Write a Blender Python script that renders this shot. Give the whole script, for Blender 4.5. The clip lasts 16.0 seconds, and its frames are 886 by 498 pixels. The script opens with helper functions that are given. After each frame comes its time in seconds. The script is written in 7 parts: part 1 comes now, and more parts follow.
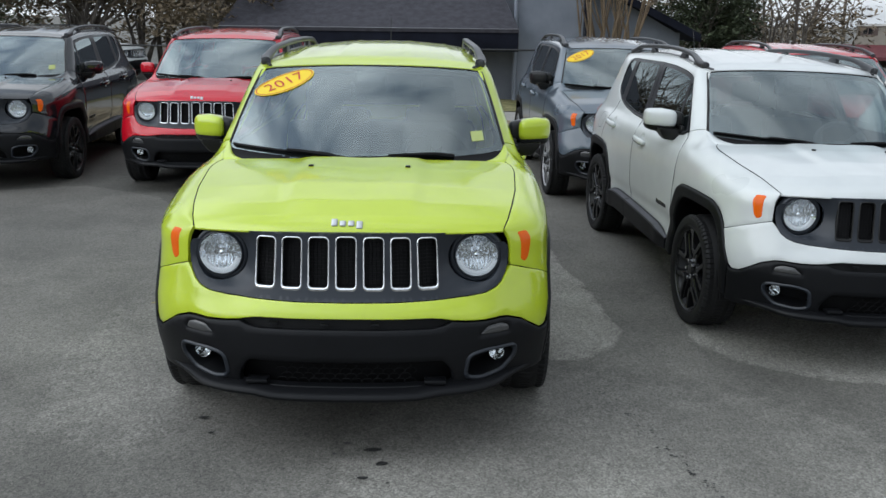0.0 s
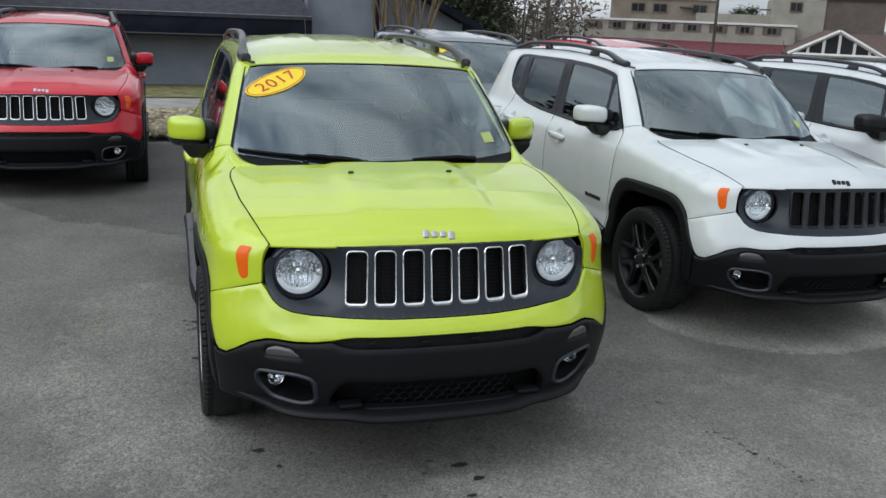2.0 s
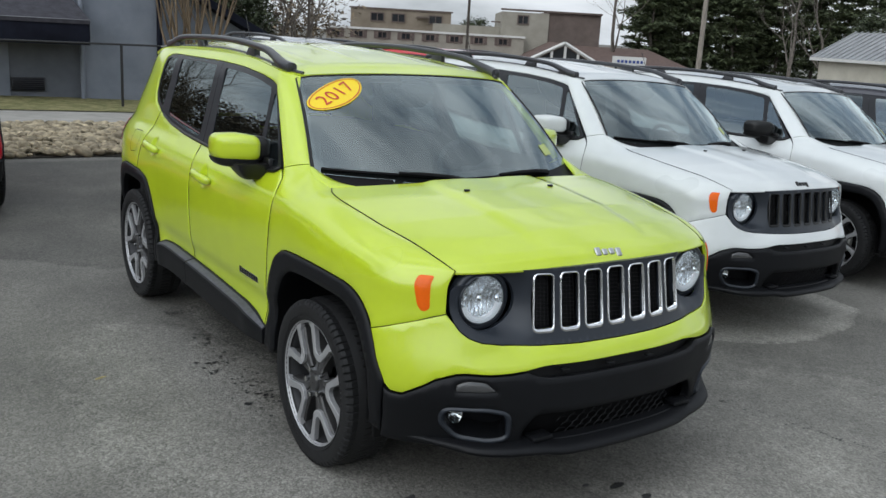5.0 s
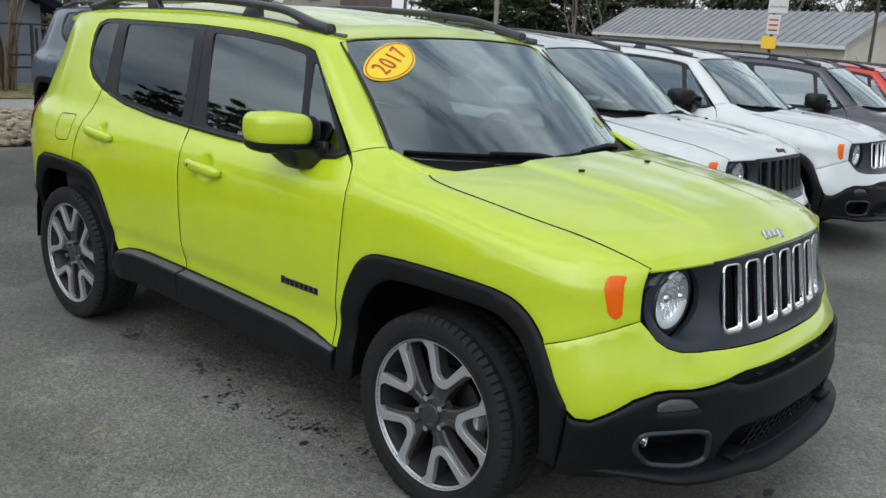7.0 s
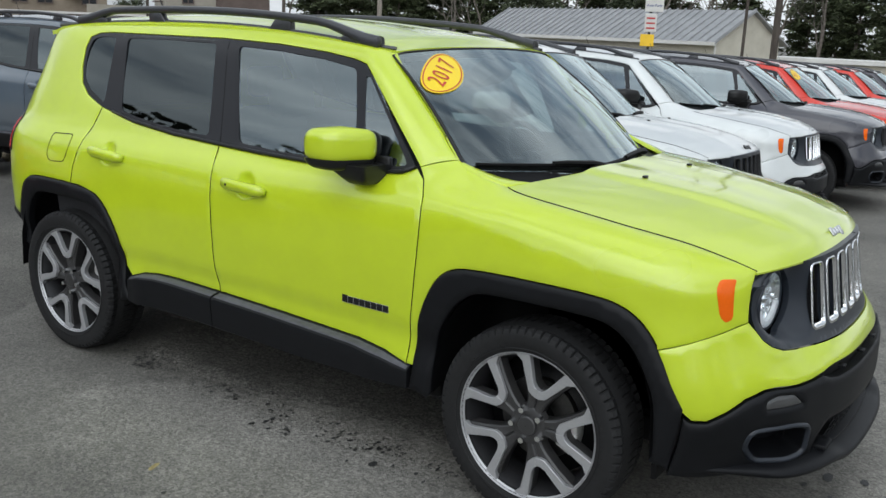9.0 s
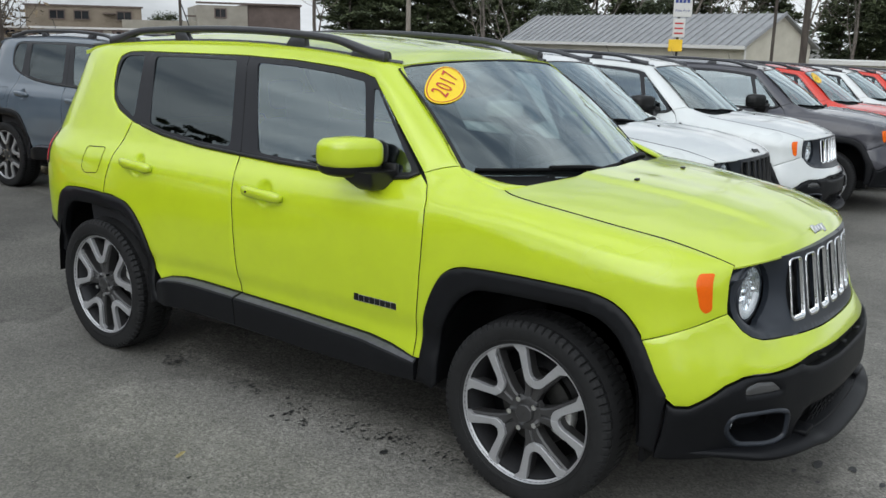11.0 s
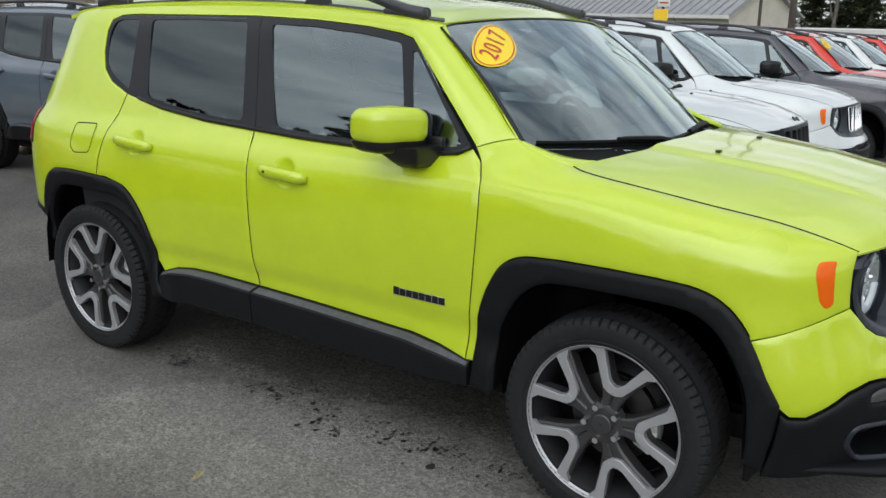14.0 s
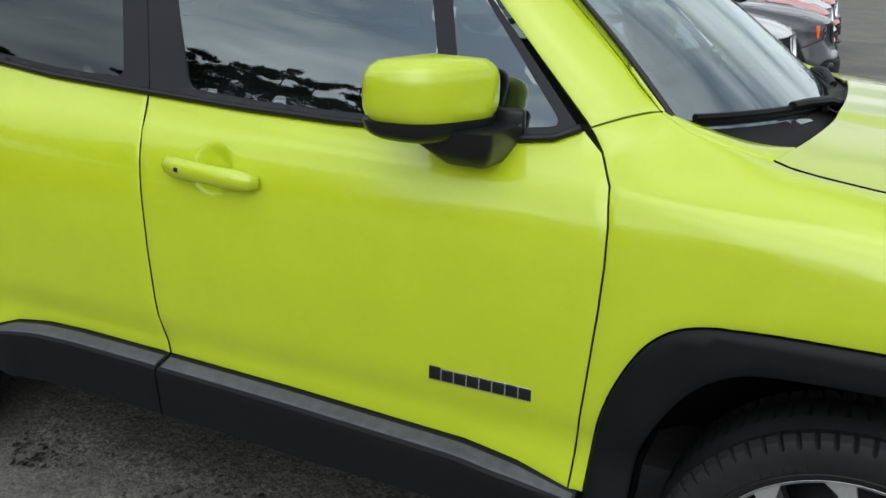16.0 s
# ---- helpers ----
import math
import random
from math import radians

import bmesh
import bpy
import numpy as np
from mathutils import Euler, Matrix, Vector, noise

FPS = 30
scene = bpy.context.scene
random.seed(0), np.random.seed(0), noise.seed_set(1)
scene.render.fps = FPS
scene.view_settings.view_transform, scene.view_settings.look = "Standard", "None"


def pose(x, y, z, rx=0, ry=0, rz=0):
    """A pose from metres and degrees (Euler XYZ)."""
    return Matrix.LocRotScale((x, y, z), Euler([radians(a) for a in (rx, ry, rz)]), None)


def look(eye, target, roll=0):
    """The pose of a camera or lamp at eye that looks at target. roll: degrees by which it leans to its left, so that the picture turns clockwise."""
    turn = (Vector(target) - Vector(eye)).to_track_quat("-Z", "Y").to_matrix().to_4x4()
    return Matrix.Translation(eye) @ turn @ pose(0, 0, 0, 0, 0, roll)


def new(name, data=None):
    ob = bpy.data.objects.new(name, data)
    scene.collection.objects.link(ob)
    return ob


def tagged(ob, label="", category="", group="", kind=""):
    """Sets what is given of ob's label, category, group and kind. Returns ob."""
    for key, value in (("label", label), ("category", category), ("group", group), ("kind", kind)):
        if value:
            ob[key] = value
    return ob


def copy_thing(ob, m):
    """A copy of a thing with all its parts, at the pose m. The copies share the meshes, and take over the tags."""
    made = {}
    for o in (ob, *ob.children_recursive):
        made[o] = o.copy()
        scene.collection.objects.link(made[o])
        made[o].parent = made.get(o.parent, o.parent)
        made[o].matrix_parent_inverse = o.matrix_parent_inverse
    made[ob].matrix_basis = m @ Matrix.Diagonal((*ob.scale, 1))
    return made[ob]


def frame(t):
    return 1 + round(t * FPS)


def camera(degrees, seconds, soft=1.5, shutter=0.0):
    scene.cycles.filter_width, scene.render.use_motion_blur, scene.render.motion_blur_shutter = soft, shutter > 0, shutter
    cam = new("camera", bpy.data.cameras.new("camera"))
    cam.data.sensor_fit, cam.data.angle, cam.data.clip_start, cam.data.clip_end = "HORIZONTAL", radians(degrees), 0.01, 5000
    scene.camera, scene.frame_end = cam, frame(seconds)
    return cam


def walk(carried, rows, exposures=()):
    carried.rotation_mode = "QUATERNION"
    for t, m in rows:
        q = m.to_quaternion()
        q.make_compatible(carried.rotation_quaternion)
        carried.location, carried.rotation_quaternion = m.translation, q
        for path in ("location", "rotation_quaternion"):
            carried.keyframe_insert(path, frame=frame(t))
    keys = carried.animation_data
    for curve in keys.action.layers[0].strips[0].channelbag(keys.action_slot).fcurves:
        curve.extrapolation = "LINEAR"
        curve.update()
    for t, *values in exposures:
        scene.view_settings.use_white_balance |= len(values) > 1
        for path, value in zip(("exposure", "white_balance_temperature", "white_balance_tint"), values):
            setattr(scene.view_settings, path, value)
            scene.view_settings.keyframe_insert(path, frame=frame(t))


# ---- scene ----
cam = camera(52.3, 16.0)
PATH = [
    (0, (0.413, -3.435, 1.784), (0.409, -1.497, 1.289), 0.7),
    (0.5, (0.118, -3.35, 1.771), (0.278, -1.415, 1.291), 2.4),
    (1, (-0.242, -3.326, 1.806), (0.08, -1.417, 1.302), 2.9),
    (1.5, (-0.593, -3.199, 1.785), (-0.194, -1.308, 1.27), 1.3),
    (2, (-0.947, -3.143, 1.818), (-0.393, -1.29, 1.307), 2.3),
    (2.5, (-1.27, -3.146, 1.833), (-0.628, -1.318, 1.338), 3.1),
    (3, (-1.518, -2.952, 1.804), (-0.824, -1.141, 1.317), 2.7),
    (3.5, (-1.737, -2.823, 1.785), (-0.935, -1.053, 1.312), 4.7),
    (4, (-1.998, -2.75, 1.795), (-1.09, -1.03, 1.329), 5.0),
    (6.5, (-2.747, -1.291, 1.618), (-1.393, 0.098, 1.132), 2.6),
    (7, (-2.897, -1.044, 1.595), (-1.468, 0.267, 1.108), 3.2),
    (7.5, (-2.963, -0.793, 1.564), (-1.542, 0.529, 1.08), 2.5),
    (8, (-3.047, -0.592, 1.561), (-1.565, 0.66, 1.075), 2.6),
    (8.5, (-3.233, -0.491, 1.58), (-1.636, 0.617, 1.105), 2.4),
    (11, (-3.422, -0.724, 1.626), (-1.868, 0.449, 1.169), 1.3),
    (11.5, (-3.553, -0.764, 1.635), (-2.005, 0.417, 1.175), 0.9),
    (12, (-3.627, -0.774, 1.64), (-2.079, 0.407, 1.185), 1.2),
    (12.5, (-3.63, -0.763, 1.634), (-2.08, 0.413, 1.172), 1.5),
    (13, (-3.553, -0.685, 1.616), (-2.004, 0.486, 1.138), 1.6),
    (13.5, (-3.365, -0.487, 1.597), (-1.822, 0.687, 1.107), 0.9),
    (14, (-3.208, -0.252, 1.554), (-1.639, 0.878, 1.044), 0.7),
    (14.5, (-3.036, 0.022, 1.536), (-1.422, 1.058, 0.968), 0.0),
    (15, (-2.735, 0.302, 1.496), (-1.113, 1.296, 0.878), -0.1),
    (15.5, (-2.525, 0.609, 1.465), (-0.852, 1.504, 0.833), 0.5),
    (16, (-2.369, 0.929, 1.446), (-0.649, 1.717, 0.796), 1.5),
]
walk(cam, [(t, look(eye, target, roll)) for t, eye, target, roll in PATH],
     exposures=[(0, -0.14, 6280, 10), (4, -0.16, 6350, 10), (6.5, -0.16, 6400, 10), (8.5, -0.12, 6440, 10), (11, -0.08, 6500, 10), (16, -0.12, 6560, 10)])

# ---- sky and sun: a bright, cloudy day ----
SUN_ELEVATION, SUN_ROTATION = 38.0, 250.0
world = bpy.data.worlds.new("sky")
scene.world = world
world.use_nodes = True
wn, wl = world.node_tree.nodes, world.node_tree.links
wn.clear()
sky = wn.new("ShaderNodeTexSky")
sky.sky_type, sky.sun_disc = "NISHITA", False
sky.sun_elevation, sky.sun_rotation = radians(SUN_ELEVATION), radians(SUN_ROTATION)
sky.dust_density, sky.air_density = 2.0, 1.0
way = wn.new("ShaderNodeTexCoord")
flat = wn.new("ShaderNodeMapping")
flat.inputs["Scale"].default_value = (1.0, 1.0, 4.4)
clouds = wn.new("ShaderNodeTexNoise")
clouds.inputs["Scale"].default_value, clouds.inputs["Detail"].default_value, clouds.inputs["Roughness"].default_value = 2.0, 7.0, 0.55
clouds.inputs["Distortion"].default_value = 0.35
shade = wn.new("ShaderNodeValToRGB")
shade.color_ramp.elements[0].position, shade.color_ramp.elements[0].color = 0.36, (3.3, 3.95, 4.7, 1)
shade.color_ramp.elements[1].position, shade.color_ramp.elements[1].color = 0.64, (10.6, 11.1, 11.5, 1)
cover = wn.new("ShaderNodeValToRGB")
cover.color_ramp.elements[0].position, cover.color_ramp.elements[0].color = 0.30, (0.60, 0.60, 0.60, 1)
cover.color_ramp.elements[1].position, cover.color_ramp.elements[1].color = 0.46, (0.97, 0.97, 0.97, 1)
mixed = wn.new("ShaderNodeMixRGB")
back, out = wn.new("ShaderNodeBackground"), wn.new("ShaderNodeOutputWorld")
back.inputs["Strength"].default_value = 0.087
wl.new(way.outputs["Generated"], flat.inputs["Vector"])
wl.new(flat.outputs["Vector"], clouds.inputs["Vector"])
# the cloud is thinner and brighter towards the horizon
low, thin, lighter = wn.new("ShaderNodeSeparateXYZ"), wn.new("ShaderNodeMapRange"), wn.new("ShaderNodeMath")
thin.inputs["From Min"].default_value, thin.inputs["From Max"].default_value = 0.05, 0.38
thin.inputs["To Min"].default_value, thin.inputs["To Max"].default_value = 0.13, 0.0
lighter.operation = "ADD"
wl.new(way.outputs["Generated"], low.inputs["Vector"])
wl.new(low.outputs["Z"], thin.inputs["Value"])
wl.new(clouds.outputs["Fac"], lighter.inputs[0])
wl.new(thin.outputs["Result"], lighter.inputs[1])
wl.new(lighter.outputs[0], shade.inputs["Fac"])
wl.new(clouds.outputs["Fac"], cover.inputs["Fac"])
wl.new(cover.outputs["Color"], mixed.inputs["Fac"])
wl.new(sky.outputs["Color"], mixed.inputs["Color1"])
wl.new(shade.outputs["Color"], mixed.inputs["Color2"])
# a clouded sky is brighter overhead than at the horizon
axes, rise, grade = wn.new("ShaderNodeSeparateXYZ"), wn.new("ShaderNodeMapRange"), wn.new("ShaderNodeVectorMath")
rise.inputs["To Min"].default_value, rise.inputs["To Max"].default_value = 1.10, 1.34
grade.operation = "SCALE"
wl.new(way.outputs["Generated"], axes.inputs["Vector"])
wl.new(axes.outputs["Z"], rise.inputs["Value"])
wl.new(mixed.outputs["Color"], grade.inputs[0])
wl.new(rise.outputs["Result"], grade.inputs["Scale"])
# and brighter round the veiled sun
SUN_WAY = Vector((math.sin(radians(SUN_ROTATION)) * math.cos(radians(SUN_ELEVATION)), math.cos(radians(SUN_ROTATION)) * math.cos(radians(SUN_ELEVATION)), math.sin(radians(SUN_ELEVATION))))
near_sun, veil, glow = wn.new("ShaderNodeVectorMath"), wn.new("ShaderNodeMapRange"), wn.new("ShaderNodeVectorMath")
near_sun.operation, near_sun.inputs[1].default_value = "DOT_PRODUCT", SUN_WAY
veil.interpolation_type = "SMOOTHSTEP"
veil.inputs["From Min"].default_value, veil.inputs["From Max"].default_value = 0.25, 1.0
veil.inputs["To Min"].default_value, veil.inputs["To Max"].default_value = 1.0, 2.3
glow.operation = "SCALE"
wl.new(way.outputs["Generated"], near_sun.inputs[0])
wl.new(near_sun.outputs["Value"], veil.inputs["Value"])
wl.new(grade.outputs["Vector"], glow.inputs[0])
wl.new(veil.outputs["Result"], glow.inputs["Scale"])
wl.new(glow.outputs["Vector"], back.inputs["Color"])
wl.new(back.outputs["Background"], out.inputs["Surface"])
sun = new("sun", bpy.data.lights.new("sun", "SUN"))
sun.data.energy, sun.data.angle, sun.data.color = 0.5, radians(60), (1.0, 0.995, 0.97)
sun.matrix_world = look(SUN_WAY * 60, (0, 0, 0))
scene.view_settings.exposure = 0.0

# ---- materials ----
def material(name, colour, rough=0.5, metal=0.0, coat=0.0, vary=0.08, scale=8.0, bump=0.0, bump_scale=60.0, grime=0.0, ior=1.5, coord="Object", spec=0.5):
    """A procedural surface: colour varied at two scales, fine relief, uneven gloss."""
    m = bpy.data.materials.new(name)
    m.use_nodes = True
    n, l = m.node_tree.nodes, m.node_tree.links
    b = n["Principled BSDF"]
    b.inputs["Metallic"].default_value, b.inputs["IOR"].default_value = metal, ior
    b.inputs["Specular IOR Level"].default_value = spec
    b.inputs["Coat Weight"].default_value, b.inputs["Coat Roughness"].default_value = coat, 0.03
    tc = n.new("ShaderNodeTexCoord")
    big, small = n.new("ShaderNodeTexNoise"), n.new("ShaderNodeTexNoise")
    big.inputs["Scale"].default_value, big.inputs["Detail"].default_value = scale * 0.25, 4
    small.inputs["Scale"].default_value, small.inputs["Detail"].default_value = scale * 4, 5
    for t in (big, small):
        l.new(tc.outputs[coord], t.inputs["Vector"])
    add = n.new("ShaderNodeMath")
    add.operation = "ADD"
    l.new(big.outputs["Fac"], add.inputs[0])
    l.new(small.outputs["Fac"], add.inputs[1])
    ramp = n.new("ShaderNodeMapRange")
    ramp.inputs["From Min"].default_value, ramp.inputs["From Max"].default_value = 0.6, 1.4
    ramp.inputs["To Min"].default_value, ramp.inputs["To Max"].default_value = 1 - vary, 1 + vary
    l.new(add.outputs[0], ramp.inputs["Value"])
    mul = n.new("ShaderNodeVectorMath")
    mul.operation = "SCALE"
    mul.inputs[0].default_value = colour
    l.new(ramp.outputs["Result"], mul.inputs["Scale"])
    l.new(mul.outputs["Vector"], b.inputs["Base Color"])
    rr = n.new("ShaderNodeMapRange")
    rr.inputs["To Min"].default_value, rr.inputs["To Max"].default_value = max(0.0, rough * (1 - 1.5 * vary) - grime), rough * (1 + 1.5 * vary) + grime
    l.new(big.outputs["Fac"], rr.inputs["Value"])
    l.new(rr.outputs["Result"], b.inputs["Roughness"])
    if bump:
        tex = n.new("ShaderNodeTexNoise")
        tex.inputs["Scale"].default_value, tex.inputs["Detail"].default_value = bump_scale, 6
        l.new(tc.outputs[coord], tex.inputs["Vector"])
        bn = n.new("ShaderNodeBump")
        bn.inputs["Strength"].default_value, bn.inputs["Distance"].default_value = bump, 0.5 / bump_scale
        l.new(tex.outputs["Fac"], bn.inputs["Height"])
        l.new(bn.outputs["Normal"], b.inputs["Normal"])
    return m


def glass_material(name, tint, rough=0.0, face=0.05, steep=4.5):
    """Thin window glass: straight transmission with a tint, and a reflection that grows towards grazing angles."""
    m = bpy.data.materials.new(name)
    m.use_nodes = True
    n, l = m.node_tree.nodes, m.node_tree.links
    n.remove(n["Principled BSDF"])
    see, gloss, mix, fr = n.new("ShaderNodeBsdfTransparent"), n.new("ShaderNodeBsdfGlossy"), n.new("ShaderNodeMixShader"), n.new("ShaderNodeLayerWeight")
    see.inputs["Color"].default_value = (*tint, 1)
    gloss.inputs["Color"].default_value, gloss.inputs["Roughness"].default_value = (0.87, 0.98, 1, 1), rough
    fr.inputs["Blend"].default_value = 0.5
    power, grow = n.new("ShaderNodeMath"), n.new("ShaderNodeMapRange")
    power.operation, power.inputs[1].default_value = "POWER", steep
    grow.inputs["To Min"].default_value, grow.inputs["To Max"].default_value = face, 1.0
    l.new(fr.outputs["Facing"], power.inputs[0])
    l.new(power.outputs[0], grow.inputs["Value"])
    l.new(grow.outputs["Result"], mix.inputs["Fac"])
    l.new(see.outputs[0], mix.inputs[1])
    l.new(gloss.outputs[0], mix.inputs[2])
    l.new(mix.outputs[0], n["Material Output"].inputs["Surface"])
    return m


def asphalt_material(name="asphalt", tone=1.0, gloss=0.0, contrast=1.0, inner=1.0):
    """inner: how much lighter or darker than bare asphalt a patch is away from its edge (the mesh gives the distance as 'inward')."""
    m = bpy.data.materials.new(name)
    m.use_nodes = True
    n, l = m.node_tree.nodes, m.node_tree.links
    b = n["Principled BSDF"]
    tc = n.new("ShaderNodeTexCoord")

    def tex(kind, scale, detail=5, rough=0.6):
        t = n.new(kind)
        t.inputs["Scale"].default_value = scale
        if kind == "ShaderNodeTexNoise":
            t.inputs["Detail"].default_value, t.inputs["Roughness"].default_value = detail, rough
        l.new(tc.outputs["Object"], t.inputs["Vector"])
        return t

    def ramp(src, lo, hi, c0, c1):
        r = n.new("ShaderNodeValToRGB")
        r.color_ramp.elements[0].position, r.color_ramp.elements[0].color = lo, (c0, c0, c0, 1)
        r.color_ramp.elements[1].position, r.color_ramp.elements[1].color = hi, (c1, c1, c1, 1)
        l.new(src, r.inputs["Fac"])
        return r.outputs["Color"]

    def mul(a, c):
        x = n.new("ShaderNodeMixRGB")
        x.blend_type = "MULTIPLY"
        x.inputs["Fac"].default_value = 1
        l.new(a, x.inputs["Color1"])
        l.new(c, x.inputs["Color2"])
        return x.outputs["Color"]
    grit, stones, patch, damp = tex("ShaderNodeTexNoise", 160, 6, 0.75), tex("ShaderNodeTexVoronoi", 130), tex("ShaderNodeTexNoise", 1.3, 6), tex("ShaderNodeTexNoise", 0.33, 5, 0.5)
    specks = tex("ShaderNodeTexNoise", 420, 2)
    coarse = tex("ShaderNodeTexVoronoi", 62)
    base = mul(ramp(grit.outputs["Fac"], 0.3, 0.72, (0.143 - 0.030 * contrast) * tone, (0.143 + 0.034 * contrast) * tone), ramp(patch.outputs["Fac"], 0.3, 0.7, 0.78, 1.22))
    base = mul(base, ramp(stones.outputs["Color"], 0.1, 0.9, 1 - 0.50 * contrast, 1 + 0.52 * contrast))
    base = mul(base, ramp(coarse.outputs["Color"], 0.1, 0.9, 1 - 0.20 * contrast, 1 + 0.22 * contrast))
    base = mul(base, ramp(damp.outputs["Fac"], 0.40, 0.60, 0.80, 1.10))
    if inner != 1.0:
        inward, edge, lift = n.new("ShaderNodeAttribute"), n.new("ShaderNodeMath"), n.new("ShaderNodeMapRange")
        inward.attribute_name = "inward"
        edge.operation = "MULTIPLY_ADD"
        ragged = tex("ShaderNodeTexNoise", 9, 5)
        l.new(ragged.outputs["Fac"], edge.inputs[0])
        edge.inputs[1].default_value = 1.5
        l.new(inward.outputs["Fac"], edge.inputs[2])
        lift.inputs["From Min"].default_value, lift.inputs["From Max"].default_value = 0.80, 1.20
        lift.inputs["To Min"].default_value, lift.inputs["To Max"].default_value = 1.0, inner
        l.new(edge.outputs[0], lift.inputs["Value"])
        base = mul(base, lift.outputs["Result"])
    light = n.new("ShaderNodeMixRGB")
    light.inputs["Color2"].default_value = (0.42, 0.41, 0.38, 1)
    l.new(ramp(specks.outputs["Fac"], 0.70, 0.76, 0.0, 0.45), light.inputs["Fac"])
    l.new(base, light.inputs["Color1"])
    warm = n.new("ShaderNodeMixRGB")
    warm.blend_type, warm.inputs["Fac"].default_value = "MULTIPLY", 1
    warm.inputs["Color2"].default_value = (1.045, 1.0, 0.885, 1)
    l.new(light.outputs["Color"], warm.inputs["Color1"])
    l.new(warm.outputs["Color"], b.inputs["Base Color"])
    l.new(ramp(damp.outputs["Fac"], 0.40, 0.60, 0.70 - gloss, 0.88 - gloss), b.inputs["Roughness"])
    b.inputs["Specular IOR Level"].default_value = 0.3
    bn = n.new("ShaderNodeBump")
    bn.inputs["Strength"].default_value, bn.inputs["Distance"].default_value = 0.9, 0.004
    l.new(mul(ramp(grit.outputs["Fac"], 0.2, 0.8, 0.0, 1.0), ramp(stones.outputs["Distance"], 0.0, 0.8, 1.0, 0.2)), bn.inputs["Height"])
    l.new(bn.outputs["Normal"], b.inputs["Normal"])
    return m


def mix_material(name, c0, c1, scale=6.0, lo=0.4, hi=0.6, rough=0.85, bump=0.3, bump_scale=40.0, per="", coord="Object", stretch=(1, 1, 1), spec=.35):
    """Two colours blended by noise; per: 'object' or 'island' varies the brightness piece by piece."""
    m = bpy.data.materials.new(name)
    m.use_nodes = True
    n, l = m.node_tree.nodes, m.node_tree.links
    b = n["Principled BSDF"]
    tc, mp = n.new("ShaderNodeTexCoord"), n.new("ShaderNodeMapping")
    mp.inputs["Scale"].default_value = stretch
    l.new(tc.outputs[coord], mp.inputs["Vector"])
    t = n.new("ShaderNodeTexNoise")
    t.inputs["Scale"].default_value, t.inputs["Detail"].default_value, t.inputs["Roughness"].default_value = scale, 8, 0.62
    l.new(mp.outputs["Vector"], t.inputs["Vector"])
    r = n.new("ShaderNodeValToRGB")
    r.color_ramp.elements[0].position, r.color_ramp.elements[0].color = lo, (*c0, 1)
    r.color_ramp.elements[1].position, r.color_ramp.elements[1].color = hi, (*c1, 1)
    l.new(t.outputs["Fac"], r.inputs["Fac"])
    colour = r.outputs["Color"]
    if per:
        src = n.new("ShaderNodeObjectInfo" if per == "object" else "ShaderNodeNewGeometry").outputs["Random" if per == "object" else "Random Per Island"]
        k = n.new("ShaderNodeMapRange")
        k.inputs["To Min"].default_value, k.inputs["To Max"].default_value = 0.6, 1.4
        l.new(src, k.inputs["Value"])
        s = n.new("ShaderNodeVectorMath")
        s.operation = "SCALE"
        l.new(colour, s.inputs[0])
        l.new(k.outputs["Result"], s.inputs["Scale"])
        colour = s.outputs["Vector"]
    l.new(colour, b.inputs["Base Color"])
    b.inputs["Roughness"].default_value, b.inputs["Specular IOR Level"].default_value = rough, spec
    t2 = n.new("ShaderNodeTexNoise")
    t2.inputs["Scale"].default_value, t2.inputs["Detail"].default_value = bump_scale, 6
    l.new(mp.outputs["Vector"], t2.inputs["Vector"])
    bn = n.new("ShaderNodeBump")
    bn.inputs["Strength"].default_value, bn.inputs["Distance"].default_value = bump, 0.6 / bump_scale
    l.new(t2.outputs["Fac"], bn.inputs["Height"])
    l.new(bn.outputs["Normal"], b.inputs["Normal"])
    return m


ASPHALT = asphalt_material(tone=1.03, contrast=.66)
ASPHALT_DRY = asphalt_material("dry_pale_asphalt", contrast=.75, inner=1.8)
# pale asphalt, lightened further to offset the shade round the cars
ASPHALT_LIFTED = asphalt_material("lifted_pale_asphalt", contrast=.7, inner=1.42)
# asphalt lightened only to offset the lime car's shade on the ground
ASPHALT_SHADE_OFFSET = asphalt_material("shade_offset_asphalt", contrast=.8, inner=1.34)
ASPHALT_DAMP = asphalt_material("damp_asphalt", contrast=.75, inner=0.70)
# oily wet asphalt, darkened further for the shade under the car
ASPHALT_WET_SHADE = asphalt_material("oily_wet_shaded_asphalt", contrast=1.25, inner=0.70)

# ---- tools ----
def mesh_from(bm, name, materials, smooth=True, sharp=40):
    bmesh.ops.recalc_face_normals(bm, faces=bm.faces)
    me = bpy.data.meshes.new(name)
    bm.to_mesh(me)
    bm.free()
    for mt in (materials if isinstance(materials, (list, tuple)) else [materials]):
        me.materials.append(mt)
    if smooth:
        me.shade_smooth()
        if sharp:
            me.set_sharp_from_angle(angle=radians(sharp))
    return me


def part(name, bm, mat, parent=None, label="", smooth=True, sharp=40):
    """Links a bmesh as one mesh object, under a thing or a part."""
    ob = new(name, mesh_from(bm, name, mat, smooth, sharp))
    if parent is not None:
        ob.parent = parent
    return tagged(ob, label)


